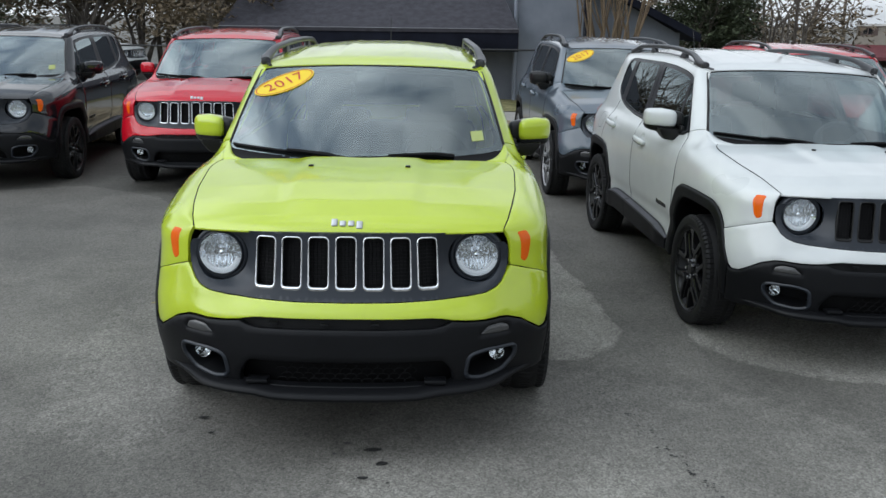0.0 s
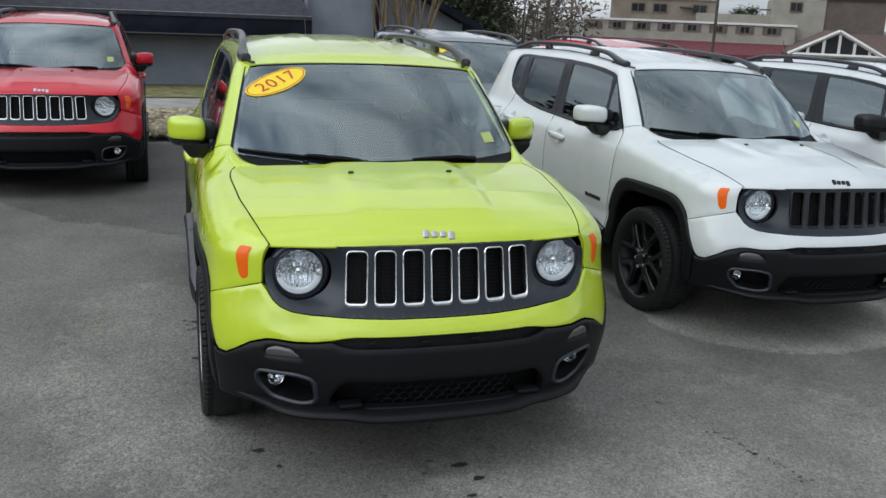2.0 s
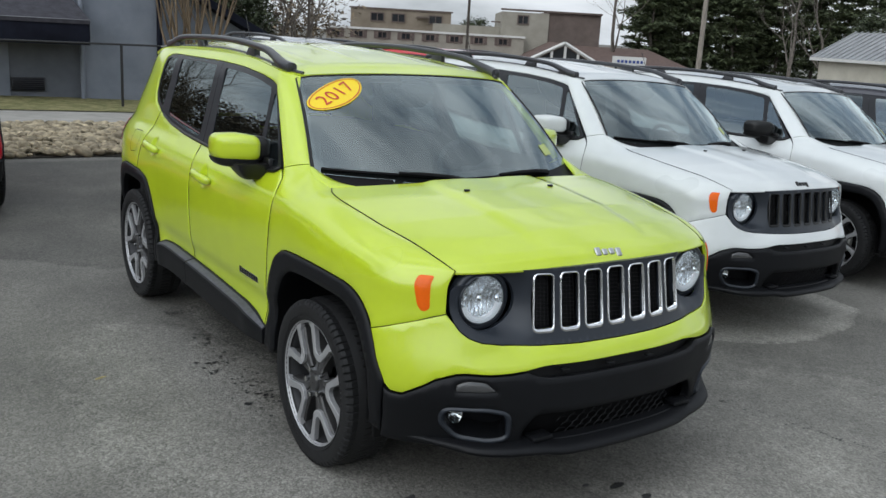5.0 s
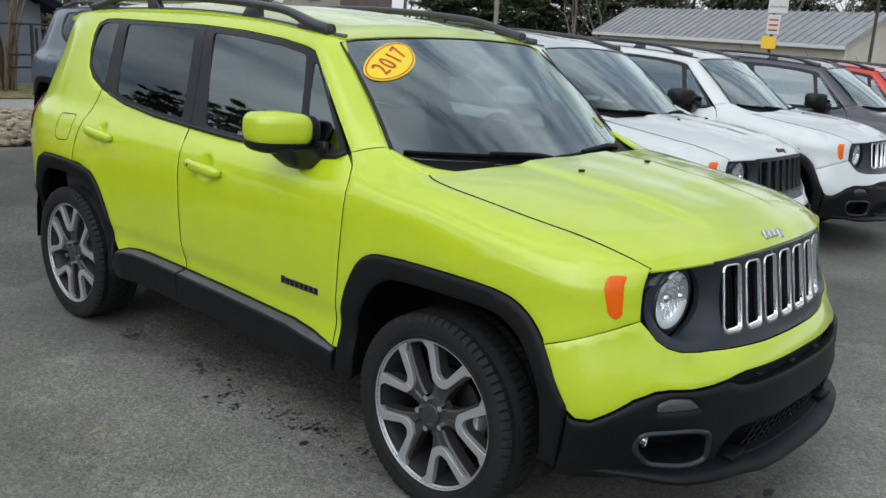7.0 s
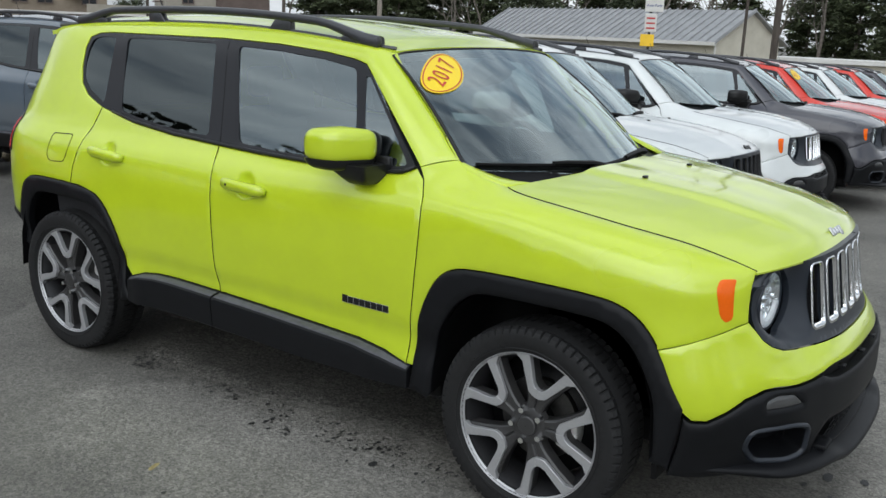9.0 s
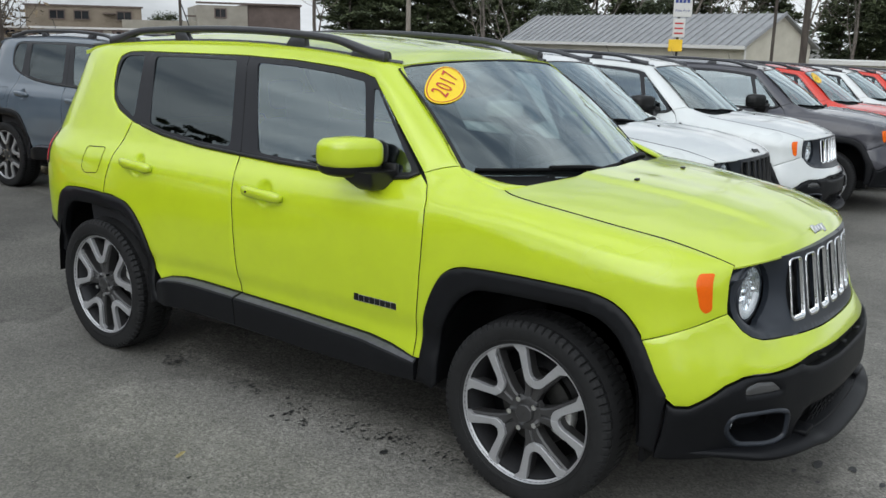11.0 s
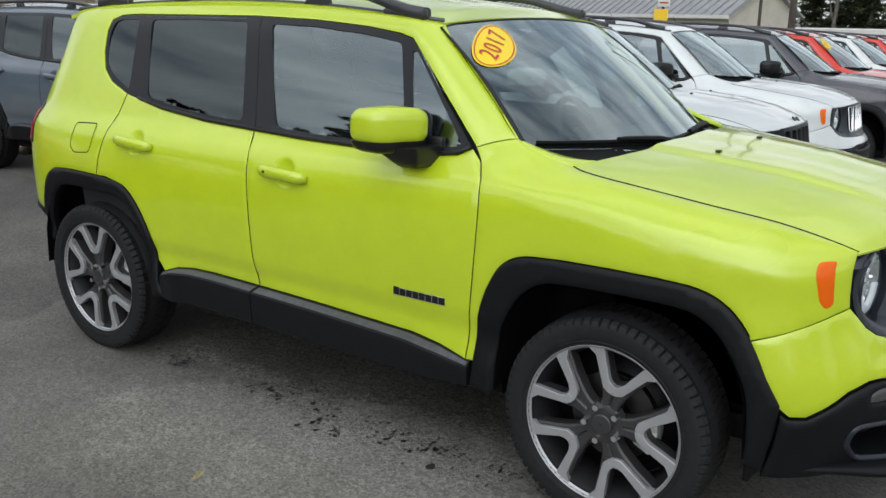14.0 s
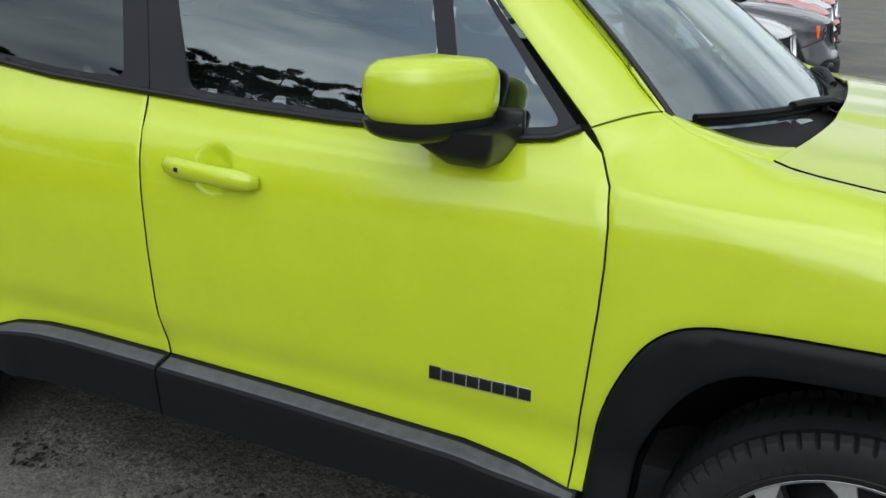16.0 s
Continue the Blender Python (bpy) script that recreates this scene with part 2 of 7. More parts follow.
def box(bm, x0, x1, y0, y1, z0, z1, bevel=0.0, m=None, segments=2):
    made = bmesh.ops.create_cube(bm, size=1.0)["verts"]
    for v in made:
        v.co = Vector(((x0 + x1) / 2 + v.co.x * (x1 - x0), (y0 + y1) / 2 + v.co.y * (y1 - y0), (z0 + z1) / 2 + v.co.z * (z1 - z0)))
    if bevel:
        edges = list({e for v in made for e in v.link_edges})
        res = bmesh.ops.bevel(bm, geom=edges, offset=bevel, segments=segments, affect="EDGES", profile=0.5)
        made = [v for v in res["verts"]] if m is not None else made
    if m is not None:
        bmesh.ops.transform(bm, matrix=m, verts=[v for v in made if v.is_valid])
    return bm


def boxed(*args, **kw):
    return box(bmesh.new(), *args, **kw)


def tube(bm, points, radius, sides=8, caps=True, radii=None):
    """A swept round bar through the points."""
    rings, n = [], len(points)
    pts = [Vector(p) for p in points]
    for i, p in enumerate(pts):
        d = (pts[min(i + 1, n - 1)] - pts[max(i - 1, 0)]).normalized()
        a = d.cross(Vector((0, 0, 1)) if abs(d.z) < 0.9 else Vector((1, 0, 0))).normalized()
        c = d.cross(a)
        r = radii[i] if radii else radius
        rings.append([bm.verts.new(p + r * (math.cos(k * math.tau / sides) * a + math.sin(k * math.tau / sides) * c)) for k in range(sides)])
    for i in range(n - 1):
        for k in range(sides):
            bm.faces.new((rings[i][k], rings[i][(k + 1) % sides], rings[i + 1][(k + 1) % sides], rings[i + 1][k]))
    if caps:
        bm.faces.new(rings[0][::-1])
        bm.faces.new(rings[-1])
    return bm


def sheet(nx, ny, at):
    """A grid of (nx+1) x (ny+1) points at(u, v)."""
    bm = bmesh.new()
    g = [[bm.verts.new(at(i / nx, j / ny)) for j in range(ny + 1)] for i in range(nx + 1)]
    for i in range(nx):
        for j in range(ny):
            bm.faces.new((g[i][j], g[i + 1][j], g[i + 1][j + 1], g[i][j + 1]))
    return bm


def smoothstep(a, b, x):
    t = min(1.0, max(0.0, (x - a) / (b - a)))
    return t * t * (3 - 2 * t)


def ground_z(x, y):
    """The lot is level round the cars, falls away to the east and beyond its far edge."""
    z = -0.026 * max(0.0, min(x, 60.0) - 0.4)
    return z - 0.012 * max(0.0, min(y, 60.0) - 9.5)

# ---- the shape of the car: a compact boxy SUV, all cars in the lot are of this kind ----
from mathutils.geometry import delaunay_2d_cdt

WHEEL_FRONT, WHEEL_REAR, HUB_Z, HUB_U = 0.82, 3.39, 0.350, 0.782

# outline of the body seen from above: half width and distance from the nose
_plan = [(0, .02), (.2, .028), (.38, .062), (.53, .125), (.66, .212), (.765, .292), (.835, .385), (.868, .56), (.882, .82), (.884, 1.4),
         (.884, 2.2), (.882, 3.0), (.872, 3.5), (.845, 3.85), (.78, 4.07), (.62, 4.18), (.3, 4.22), (0, 4.23)]


def _spline(points, per=24):
    out = []
    p = [Vector(q) for q in points]
    p = [2 * p[0] - p[1]] + p + [2 * p[-1] - p[-2]]
    for i in range(1, len(p) - 2):
        for k in range(per):
            t = k / per
            a, b, c, d = p[i - 1], p[i], p[i + 1], p[i + 2]
            out.append(0.5 * (2 * b + (c - a) * t + (2 * a - 5 * b + 4 * c - d) * t * t + (3 * b - a - 3 * c + d) * t ** 3))
    out.append(p[-2])
    return out


_pts = np.array([tuple(q) for q in _spline(_plan)])
_pts[:, 1] = np.maximum.accumulate(_pts[:, 1] + 1e-7 * np.arange(len(_pts)))
_arc = np.concatenate([[0], np.cumsum(np.hypot(*np.diff(_pts, axis=0).T))])
# evened out: resampled every centimetre and smoothed across the mirrored ends
_even = np.column_stack([np.interp(np.linspace(0, _arc[-1], 548), _arc, _pts[:, k]) for k in (0, 1)])
_wide = np.vstack([_even[8:0:-1] * (-1, 1), _even, _even[-2:-10:-1] * (-1, 1)])
_bell = np.exp(-(np.arange(-8, 9) / 3.0) ** 2 / 2)
_pts = np.column_stack([np.convolve(_wide[:, k], _bell / _bell.sum(), "valid") for k in (0, 1)])
_pts[0, 0] = _pts[-1, 0] = 0.0
_pts[:, 1] = np.maximum.accumulate(_pts[:, 1] + 1e-7 * np.arange(len(_pts)))
_arc = np.concatenate([[0], np.cumsum(np.hypot(*np.diff(_pts, axis=0).T))])
_tan = np.gradient(_pts, _arc, axis=0)
S_END = float(_arc[-1])


def s_of_y(y):
    return float(np.interp(y, _pts[:, 1], _arc))


def s_of_u(u):
    half = len(_pts) // 3
    return math.copysign(float(np.interp(abs(u), _pts[:half, 0], _arc[:half])), u)


def curve(x, table):
    """A smooth curve through the pairs of a table."""
    for (a, p), (b, q) in zip(table, table[1:]):
        if x <= b:
            if x <= a:
                return p
            t = (x - a) / (b - a)
            return p + (q - p) * t
    return table[-1][1]


def soft_curve(x, table, w=0.02):
    return sum(k * curve(x + d * w, table) for d, k in ((-1.3, .10), (-.8, .15), (-.4, .16), (0, .18), (.4, .16), (.8, .15), (1.3, .10)))


SIDE = ((.15, .06), (.30, .012), (.43, .010), (.50, .025), (.552, .024), (.580, .0105), (.66, .005), (.78, .0), (.90, .004), (.98, .016), (1.04, .040), (1.085, .080),
        (1.13, .098), (1.30, .158), (1.45, .208), (1.50, .228), (1.545, .262), (1.58, .305), (1.62, .37))
FRONT = ((.15, .03), (.27, -.015), (.34, -.032), (.45, -.048), (.56, -.045), (.61, -.034), (.645, -.012), (.675, .012), (.75, .040), (.93, .068), (1.2, .08))


def hood_u(y):
    return curve(y, ((.2, .638), (.30, .668), (.42, .692), (.62, .722), (.90, .740), (.97, .736), (1.02, .726), (1.06, .706), (1.4, .70)))


def hood_z(y):
    return soft_curve(y, ((.1, .905), (.216, .934), (.27, .957), (.35, .980), (.43, 1.000), (.65, 1.033), (.87, 1.064), (1.06, 1.087), (1.4, 1.12)), 0.03)


ROUND = 0.22


def v_top(y):
    return hood_z(y) - 0.13 + ROUND


def pane_at(s, v, sgn):
    """A side window's glass: gently bowed between the belt and the roof frame."""
    back = max(s, s_of_y(1.76))
    a, b = skin(back, 1.18, sgn), skin(back, 1.48, sgn)
    low = skin(s, 1.145, sgn)
    p = low + (b - a) * ((v - 1.145) / .30)
    p.y = low.y
    p.z = v
    return p + Vector((sgn, 0, 0)) * .0055 * (1 - ((v - 1.31) / .19) ** 2)


def pane_normal(s, v, sgn):
    e = 0.004
    n = (pane_at(s + e, v, sgn) - pane_at(s - e, v, sgn)).cross(pane_at(s, v + e, sgn) - pane_at(s, v - e, sgn)).normalized()
    return n if n.x * sgn > 0 else -n


def door_dent(y, z):
    """Hand cups behind the door handles."""
    d = 0.0
    for cy, cz in HANDLES:
        r = math.hypot(y - cy, z - cz)
        d += 0.015 * (1 - smoothstep(0.026, 0.056, r))
    return d


HANDLES = ((2.165, 0.967), (3.06, 0.998))


def arch_swell(y, z):
    """The body swells over the wheels."""
    out = 0.0
    for cy in (WHEEL_FRONT, WHEEL_REAR):
        r = math.hypot((y - cy) * 0.92, z - 0.36)
        out += 0.008 * math.exp(-((r - 0.46) / 0.10) ** 2)
    return out


def tail(y):
    """The body's rear end, behind the rear axle, is a little shorter than its outlines."""
    return y if y < 3.55 else 3.55 + (y - 3.55) * .86


def skin(s, v, sgn=-1):
    """A point of the body's skin: s runs round the plan from the nose, v is the height, bent over the top of the wings."""
    i = np.interp(abs(s), _arc, np.arange(len(_arc)))
    k = min(int(i), len(_arc) - 2)
    f = i - k
    cu, cy = _pts[k] * (1 - f) + _pts[k + 1] * f
    tu, ty = _tan[k] * (1 - f) + _tan[k + 1] * f
    n = math.hypot(tu, ty)
    nu, ny = ty / n, -tu / n
    z = v
    over = smoothstep(.80, .96, v) * smoothstep(1.1, .6, cy) * smoothstep(.50, .63, cu)
    nu, ny = nu + (1 - nu) * over, ny * (1 - over)
    inset = soft_curve(v, SIDE)
    y = cy
    if y > 1.0 and v > 1.05:
        # the pillars bend in towards the windscreen
        yd, yw = 1.39 + (v - 1.12) * 0.91, 1.205 + (v - 1.108) * 1.11
        inset += 0.062 * min(1.0, max(0.0, (yd - y) / max(0.04, yd - yw))) ** 1.6
    if 1.32 < y < 3.32:
        inset += door_dent(y, v)
    inset -= arch_swell(y, v)
    if y > 3.75:
        inset += .09 * smoothstep(.62, .42, v) * smoothstep(3.80, 3.98, y)
    if y < 1.36:
        w = smoothstep(1.36, 1.02, y)
        zk = hood_z(y) - 0.13
        if v > zk:
            a = min(1.45, (v - zk) / ROUND * 1.45)
            base = soft_curve(zk, SIDE) * 0.4
            wi = base + max(0.0, cu - hood_u(y) - base) * (1 - math.cos(a)) / (1 - math.cos(1.45))
            wz = zk + 0.13 * math.sin(a) / math.sin(1.45)
        else:
            wi, wz = soft_curve(v, SIDE) * (0.4 if v > 0.75 else 1.0) - arch_swell(y, v), v
        inset = inset * (1 - w) + wi * w
        w *= smoothstep(.50, .62, cu)
        z = z * (1 - w) + wz * w
    wf = smoothstep(0.62, 0.20, y)
    if wf > 0:
        fi = soft_curve(v, FRONT, .012)
        if fi > 0:
            fi *= 1 - .85 * smoothstep(.36, .62, cu)
        else:
            fi -= .026 * math.exp(-((cu - .64) / .14) ** 2) * smoothstep(.66, .58, v)
        corner = -.066 * smoothstep(.84, .50, v) * smoothstep(.22, .54, v)
        wc = smoothstep(.44, .64, cu)
        wf *= 1 - wc * smoothstep(.80, .96, v)
        inset = inset * (1 - wf) + (fi * (1 - wc) + corner * wc) * wf
    return Vector((-sgn * (cu - nu * inset) * (-1 if s >= 0 else 1), tail(cy - ny * inset) - .065 * smoothstep(1.02, 1.50, v) * smoothstep(3.52, 4.0, cy), z))


def skin_normal(s, v, sgn=-1):
    e = 0.004
    n = (skin(s + e, v, sgn) - skin(s - e, v, sgn)).cross(skin(s, v + e, sgn) - skin(s, v - e, sgn)).normalized()
    p = skin(s, v, sgn)
    mid = Vector((0, min(max(p.y, 0.9), 3.3), 0.75))
    return n if n.dot(p - mid) > 0 else -n


def resample(poly, step):
    out = []
    for (a, b), (c, d) in zip(poly, poly[1:] + poly[:1]):
        n = max(1, int(math.hypot(c - a, d - b) / step + 0.5))
        out += [(a + (c - a) * i / n, b + (d - b) * i / n) for i in range(n)]
    return out


def rounded(poly, r, per=4):
    """Rounds the corners of a polygon."""
    out, n = [], len(poly)
    for i in range(n):
        p, q, w = Vector(poly[i - 1]), Vector(poly[i]), Vector(poly[(i + 1) % n])
        a, b = p - q, w - q
        k = min(r, a.length * 0.45, b.length * 0.45)
        if a.length < 1e-6 or b.length < 1e-6 or a.angle(b) > 2.9:
            out.append(tuple(q))
            continue
        p, w = q + a.normalized() * k, q + b.normalized() * k
        for j in range(per + 1):
            t = j / per
            out.append(tuple(p * (1 - t) ** 2 + q * (2 * t * (1 - t)) + w * t * t))
    return out


def area2(poly):
    return sum(a * d - b * c for (a, b), (c, d) in zip(poly, poly[1:] + poly[:1]))


def shrink(poly, d):
    """Moves a polygon's edge inwards by d (outwards: minus)."""
    sg, n, out = (1 if area2(poly) > 0 else -1), len(poly), []
    for i in range(n):
        a, b, c = poly[i - 1], poly[i], poly[(i + 1) % n]
        t = Vector((c[0] - a[0], c[1] - a[1]))
        t = t.normalized() if t.length > 1e-9 else Vector((1, 0))
        out.append((b[0] - sg * t.y * d, b[1] + sg * t.x * d))
    return out


def inside(px, py, poly):
    q = np.array(poly)
    r = np.roll(q, -1, axis=0)
    px, py = np.asarray(px)[:, None], np.asarray(py)[:, None]
    dy = np.where(np.abs(r[:, 1] - q[:, 1]) < 1e-12, 1e-12, r[:, 1] - q[:, 1])
    hit = ((q[:, 1] > py) != (r[:, 1] > py)) & (px < (r[:, 0] - q[:, 0]) * (py - q[:, 1]) / dy + q[:, 0])
    return hit.sum(axis=1) % 2 == 1


def gap_to(px, py, poly):
    q = np.array(poly)
    return np.min(np.hypot(np.asarray(px)[:, None] - q[:, 0], np.asarray(py)[:, None] - q[:, 1]), axis=1)


def pressed(poly, place, normal, cell=0.024, gap=0.002, rim=0.014, lift=0.0, holes=(), extra=(), edge=0.0):
    """A panel of sheet: the polygon filled with small triangles, laid on a surface, with a turned-in rim.
    edge: how far the outermost band is rolled in; lift: how far the panel stands off the surface."""
    bm = bmesh.new()
    outer = shrink(resample(poly, cell * 0.7), gap)
    loops = [outer] + [resample(h, cell * 0.7) for h in holes]
    loops_pts = np.array([p for l in loops for p in l])
    lo, hi = loops_pts.min(0), loops_pts.max(0)
    gx, gy = np.meshgrid(np.arange(lo[0] + cell / 2, hi[0], cell), np.arange(lo[1] + cell / 2, hi[1], cell))
    cand = np.column_stack([gx.ravel(), gy.ravel()])
    if len(extra):
        ex = np.array(extra)
        cand = np.vstack([cand[gap_to(cand[:, 0], cand[:, 1], extra) > cell * 0.4], ex]) if len(cand) else ex
    bands = []
    if edge:
        for k, l in enumerate(loops):
            bands += shrink(l, 0.006 if k == 0 else -0.006)
    keep = inside(cand[:, 0], cand[:, 1], outer) & (gap_to(cand[:, 0], cand[:, 1], loops_pts) > cell * (0.75 if edge else 0.5))
    for h in loops[1:]:
        keep &= ~inside(cand[:, 0], cand[:, 1], h)
    pts = [Vector(p) for p in loops_pts] + [Vector(p) for p in bands] + [Vector(p) for p in cand[keep]]
    edges, at = [], 0
    for l in loops:
        edges += [(at + i, at + (i + 1) % len(l)) for i in range(len(l))]
        at += len(l)
    verts, _, faces, *_ = delaunay_2d_cdt(pts, edges, [], 0, 1e-5)
    cen = np.array([sum((verts[i] for i in f), Vector((0, 0))) / len(f) for f in faces])
    ok = inside(cen[:, 0], cen[:, 1], outer)
    for h in loops[1:]:
        ok &= ~inside(cen[:, 0], cen[:, 1], h)
    near = gap_to([v.x for v in verts], [v.y for v in verts], loops_pts) if edge else None
    made, norm = {}, {}
    for f, k in zip(faces, ok):
        if not k:
            continue
        for i in f:
            if i not in made:
                norm[i] = normal(*verts[i])
                drop = edge if edge and near[i] < 0.001 else 0.0
                made[i] = bm.verts.new(place(*verts[i]) + norm[i] * ((lift(*verts[i]) if callable(lift) else lift) - drop))
        try:
            fc = bm.faces.new([made[i] for i in f])
        except ValueError:
            continue
        fc.normal_update()
        if fc.normal.dot(norm[f[0]]) < 0:
            fc.normal_flip()
    if rim:
        back = {v: i for i, v in made.items()}
        twin = {}
        for e in [e for e in bm.edges if len(e.link_faces) == 1]:
            a, b = e.verts
            l = e.link_loops[0]
            if l.vert is not a:
                a, b = b, a
            quad = []
            for v in (a, b):
                if v not in twin:
                    top = bm.verts.new(v.co)
                    twin[v] = (top, bm.verts.new(v.co - norm[back[v]] * rim))
            bm.faces.new((twin[b][0], twin[a][0], twin[a][1], twin[b][1]))
    return bm


def finished(bm, name, mat, smooth=True, sharp=0):
    """A mesh whose faces already look outwards."""
    me = bpy.data.meshes.new(name)
    bm.to_mesh(me)
    bm.free()
    me.materials.append(mat)
    if smooth:
        me.shade_smooth()
        if sharp:
            me.set_sharp_from_angle(angle=radians(sharp))
    return me


def lathe(profile, n=48, swell=None, closed=False):
    """A body of revolution about the x axis: profile of (x, radius)."""
    bm = bmesh.new()
    rings = []
    for k in range(n):
        a = math.tau * k / n
        rings.append([bm.verts.new((x, (r + (swell(i, k) if swell else 0)) * math.cos(a), (r + (swell(i, k) if swell else 0)) * math.sin(a))) for i, (x, r) in enumerate(profile)])
    for k in range(n):
        p, q = rings[k], rings[(k + 1) % n]
        for i in range(len(profile) - 1 + (1 if closed else 0)):
            j = (i + 1) % len(profile)
            bm.faces.new((p[i], p[j], q[j], q[i]))
    return bm


def prism(bm, poly, x0, x1, bevel=0.0):
    """A plate in the y-z plane between x0 and x1 (x1 outwards), its outer edge bevelled."""
    inner = shrink(poly, bevel) if bevel else poly
    a = [bm.verts.new((x0, p, q)) for p, q in poly]
    b = [bm.verts.new((x1 - bevel, p, q)) for p, q in poly]
    rows = [a, b]
    if bevel:
        rows.append([bm.verts.new((x1, p, q)) for p, q in inner])
    n = len(poly)
    for r, t in zip(rows, rows[1:]):
        for i in range(n):
            bm.faces.new((r[i], r[(i + 1) % n], t[(i + 1) % n], t[i]))
    bm.faces.new(rows[-1])
    bm.faces.new(a[::-1])
    return bm

# ---- car materials ----
def paint(name, colour, flake=0.05, rough=0.28, spec=0.5):
    m = material(name, colour, rough=rough, spec=spec, coat=1.0, vary=flake, scale=2.0, bump=0.010, bump_scale=3.0)
    m.node_tree.nodes["Principled BSDF"].inputs["Coat Roughness"].default_value = 0.075
    return m


LIME = paint("lime_paint", (0.485, 0.605, 0.016))
WHITE = paint("white_paint", (0.62, 0.64, 0.625))
RED = paint("red_paint", (0.52, 0.004, 0.016), spec=0.1)
ORANGE = paint("orange_red_paint", (0.58, 0.034, 0.017), spec=0.15)
BLACK_PAINT = paint("black_paint", (0.0075, 0.008, 0.010), rough=0.16, spec=0.25)
BLUE = paint("blue_grey_paint", (0.085, 0.110, 0.136), spec=0.25)
GREY = paint("grey_paint", (0.047, 0.046, 0.055), spec=0.2)
CLADDING = material("black_textured_plastic", (0.0068, 0.0072, 0.0084), rough=0.47, vary=0.15, scale=6, bump=0.22, bump_scale=700, grime=0.04, spec=0.19)
GUNMETAL = material("gunmetal_grille_plastic", (0.020, 0.0242, 0.0315), rough=0.32, vary=0.08, scale=4, bump=0.08, bump_scale=500, spec=0.4)
GLOSS_BLACK = material("black_trim", (0.012, 0.012, 0.012), rough=0.3, vary=0.1, scale=4, spec=0.3)
RUBBER = material("tyre_rubber", (0.0140, 0.0140, 0.0142), rough=0.62, vary=0.3, scale=12, bump=0.25, bump_scale=220, spec=0.24)
REFLECTOR = material("lamp_reflector", (0.88, 0.89, 0.90), rough=0.06, metal=1.0, vary=0.06, scale=60, bump=0.25, bump_scale=60)
PILLAR = material("satin_black_pillar", (0.0135, 0.0138, 0.0165), rough=0.36, vary=0.1, scale=4, spec=0.3)
CHROME = material("chrome", (0.78, 0.79, 0.80), rough=0.10, metal=1.0, vary=0.04, scale=10)
ALLOY = material("machined_alloy", (0.39, 0.39, 0.395), rough=0.36, metal=0.45, vary=0.08, scale=30)
ALLOY_DARK = material("dark_alloy_pocket", (0.048, 0.047, 0.047), rough=0.36, metal=0.3, vary=0.1, scale=20)
BARREL = material("dull_rim_barrel", (0.028, 0.028, 0.030), rough=0.45, metal=0.3, vary=0.2, scale=20)
CALIPER = material("cast_caliper", (0.62, 0.62, 0.60), rough=0.4, metal=0.4, vary=0.2, scale=40)
BLACK_ALLOY = material("black_alloy", (0.010, 0.010, 0.011), rough=0.25, metal=0.2, vary=0.1, scale=20)
STEEL = material("brake_steel", (0.11, 0.108, 0.104), rough=0.42, metal=1.0, vary=0.2, scale=30)
INTERIOR = material("dark_cabin_trim", (0.024, 0.024, 0.026), rough=0.75, vary=0.2, scale=12, bump=0.3, bump_scale=300, spec=0.3)
SEAT = material("black_seat_fabric", (0.035, 0.035, 0.038), rough=0.9, vary=0.2, scale=20, bump=0.4, bump_scale=500, spec=0.18)
HEADLINER = material("grey_headliner", (0.32, 0.32, 0.31), rough=0.95, vary=0.1, scale=10)
AMBER = material("amber_lens", (0.80, 0.125, 0.004), rough=0.2, vary=0.06, scale=40, coat=0.12, spec=0.25)
RED_LENS = material("red_lens", (0.40, 0.008, 0.014), rough=0.15, vary=0.06, scale=30, coat=0.3)
MESH_BLACK = material("grille_mesh", (0.005, 0.005, 0.0055), rough=0.5, vary=0.2, scale=40, spec=0.18)
YELLOW = material("yellow_sticker", (0.86, 0.62, 0.012), rough=0.4, vary=0.04, scale=20)
STICKER_RED = material("red_print", (0.50, 0.03, 0.02), rough=0.4, vary=0.05, scale=20)
TAG_GREEN = material("green_yellow_tag", (0.42, 0.48, 0.16), rough=0.5, vary=0.1, scale=60)
SCREEN_GLASS = glass_material("windscreen_glass", (0.78, 0.86, 0.85), face=.135, steep=2.5)
SIDE_GLASS = glass_material("side_glass", (0.34, 0.40, 0.40), face=.20)
DARK_GLASS = glass_material("privacy_glass", (0.06, 0.066, 0.07), face=.098)
CLEAR_LENS = glass_material("lamp_lens", (0.93, 0.95, 0.96))

# ---- outlines on the body's side: distance from the nose, height ----
ARCH = [(-.466, .40), (-.447, .56), (-.414, .66), (-.366, .742), (-.312, .792), (-.245, .820), (-.15, .831), (0, .835), (.16, .834), (.245, .8295), (.302, .8235), (.358, .803), (.406, .757), (.452, .665), (.478, .56), (.492, .40)]
ARCH_REAR = [(-.455, .40), (-.432, .56), (-.394, .66), (-.340, .742), (-.288, .790), (-.225, .818), (-.135, .830)] + ARCH[7:]
ARCH_IN = [(-.405, .35), (-.395, .52), (-.365, .61), (-.315, .69), (-.26, .735), (-.19, .757), (0, .762), (.19, .757), (.26, .735), (.315, .69), (.365, .61), (.395, .52), (.405, .35)]
DLO_LOW = [(1.392, 1.122), (1.44, 1.100), (1.52, 1.090), (1.90, 1.086), (2.14, 1.090), (2.39, 1.100), (2.68, 1.113), (2.96, 1.140), (3.225, 1.188), (3.36, 1.235), (3.43, 1.285)]
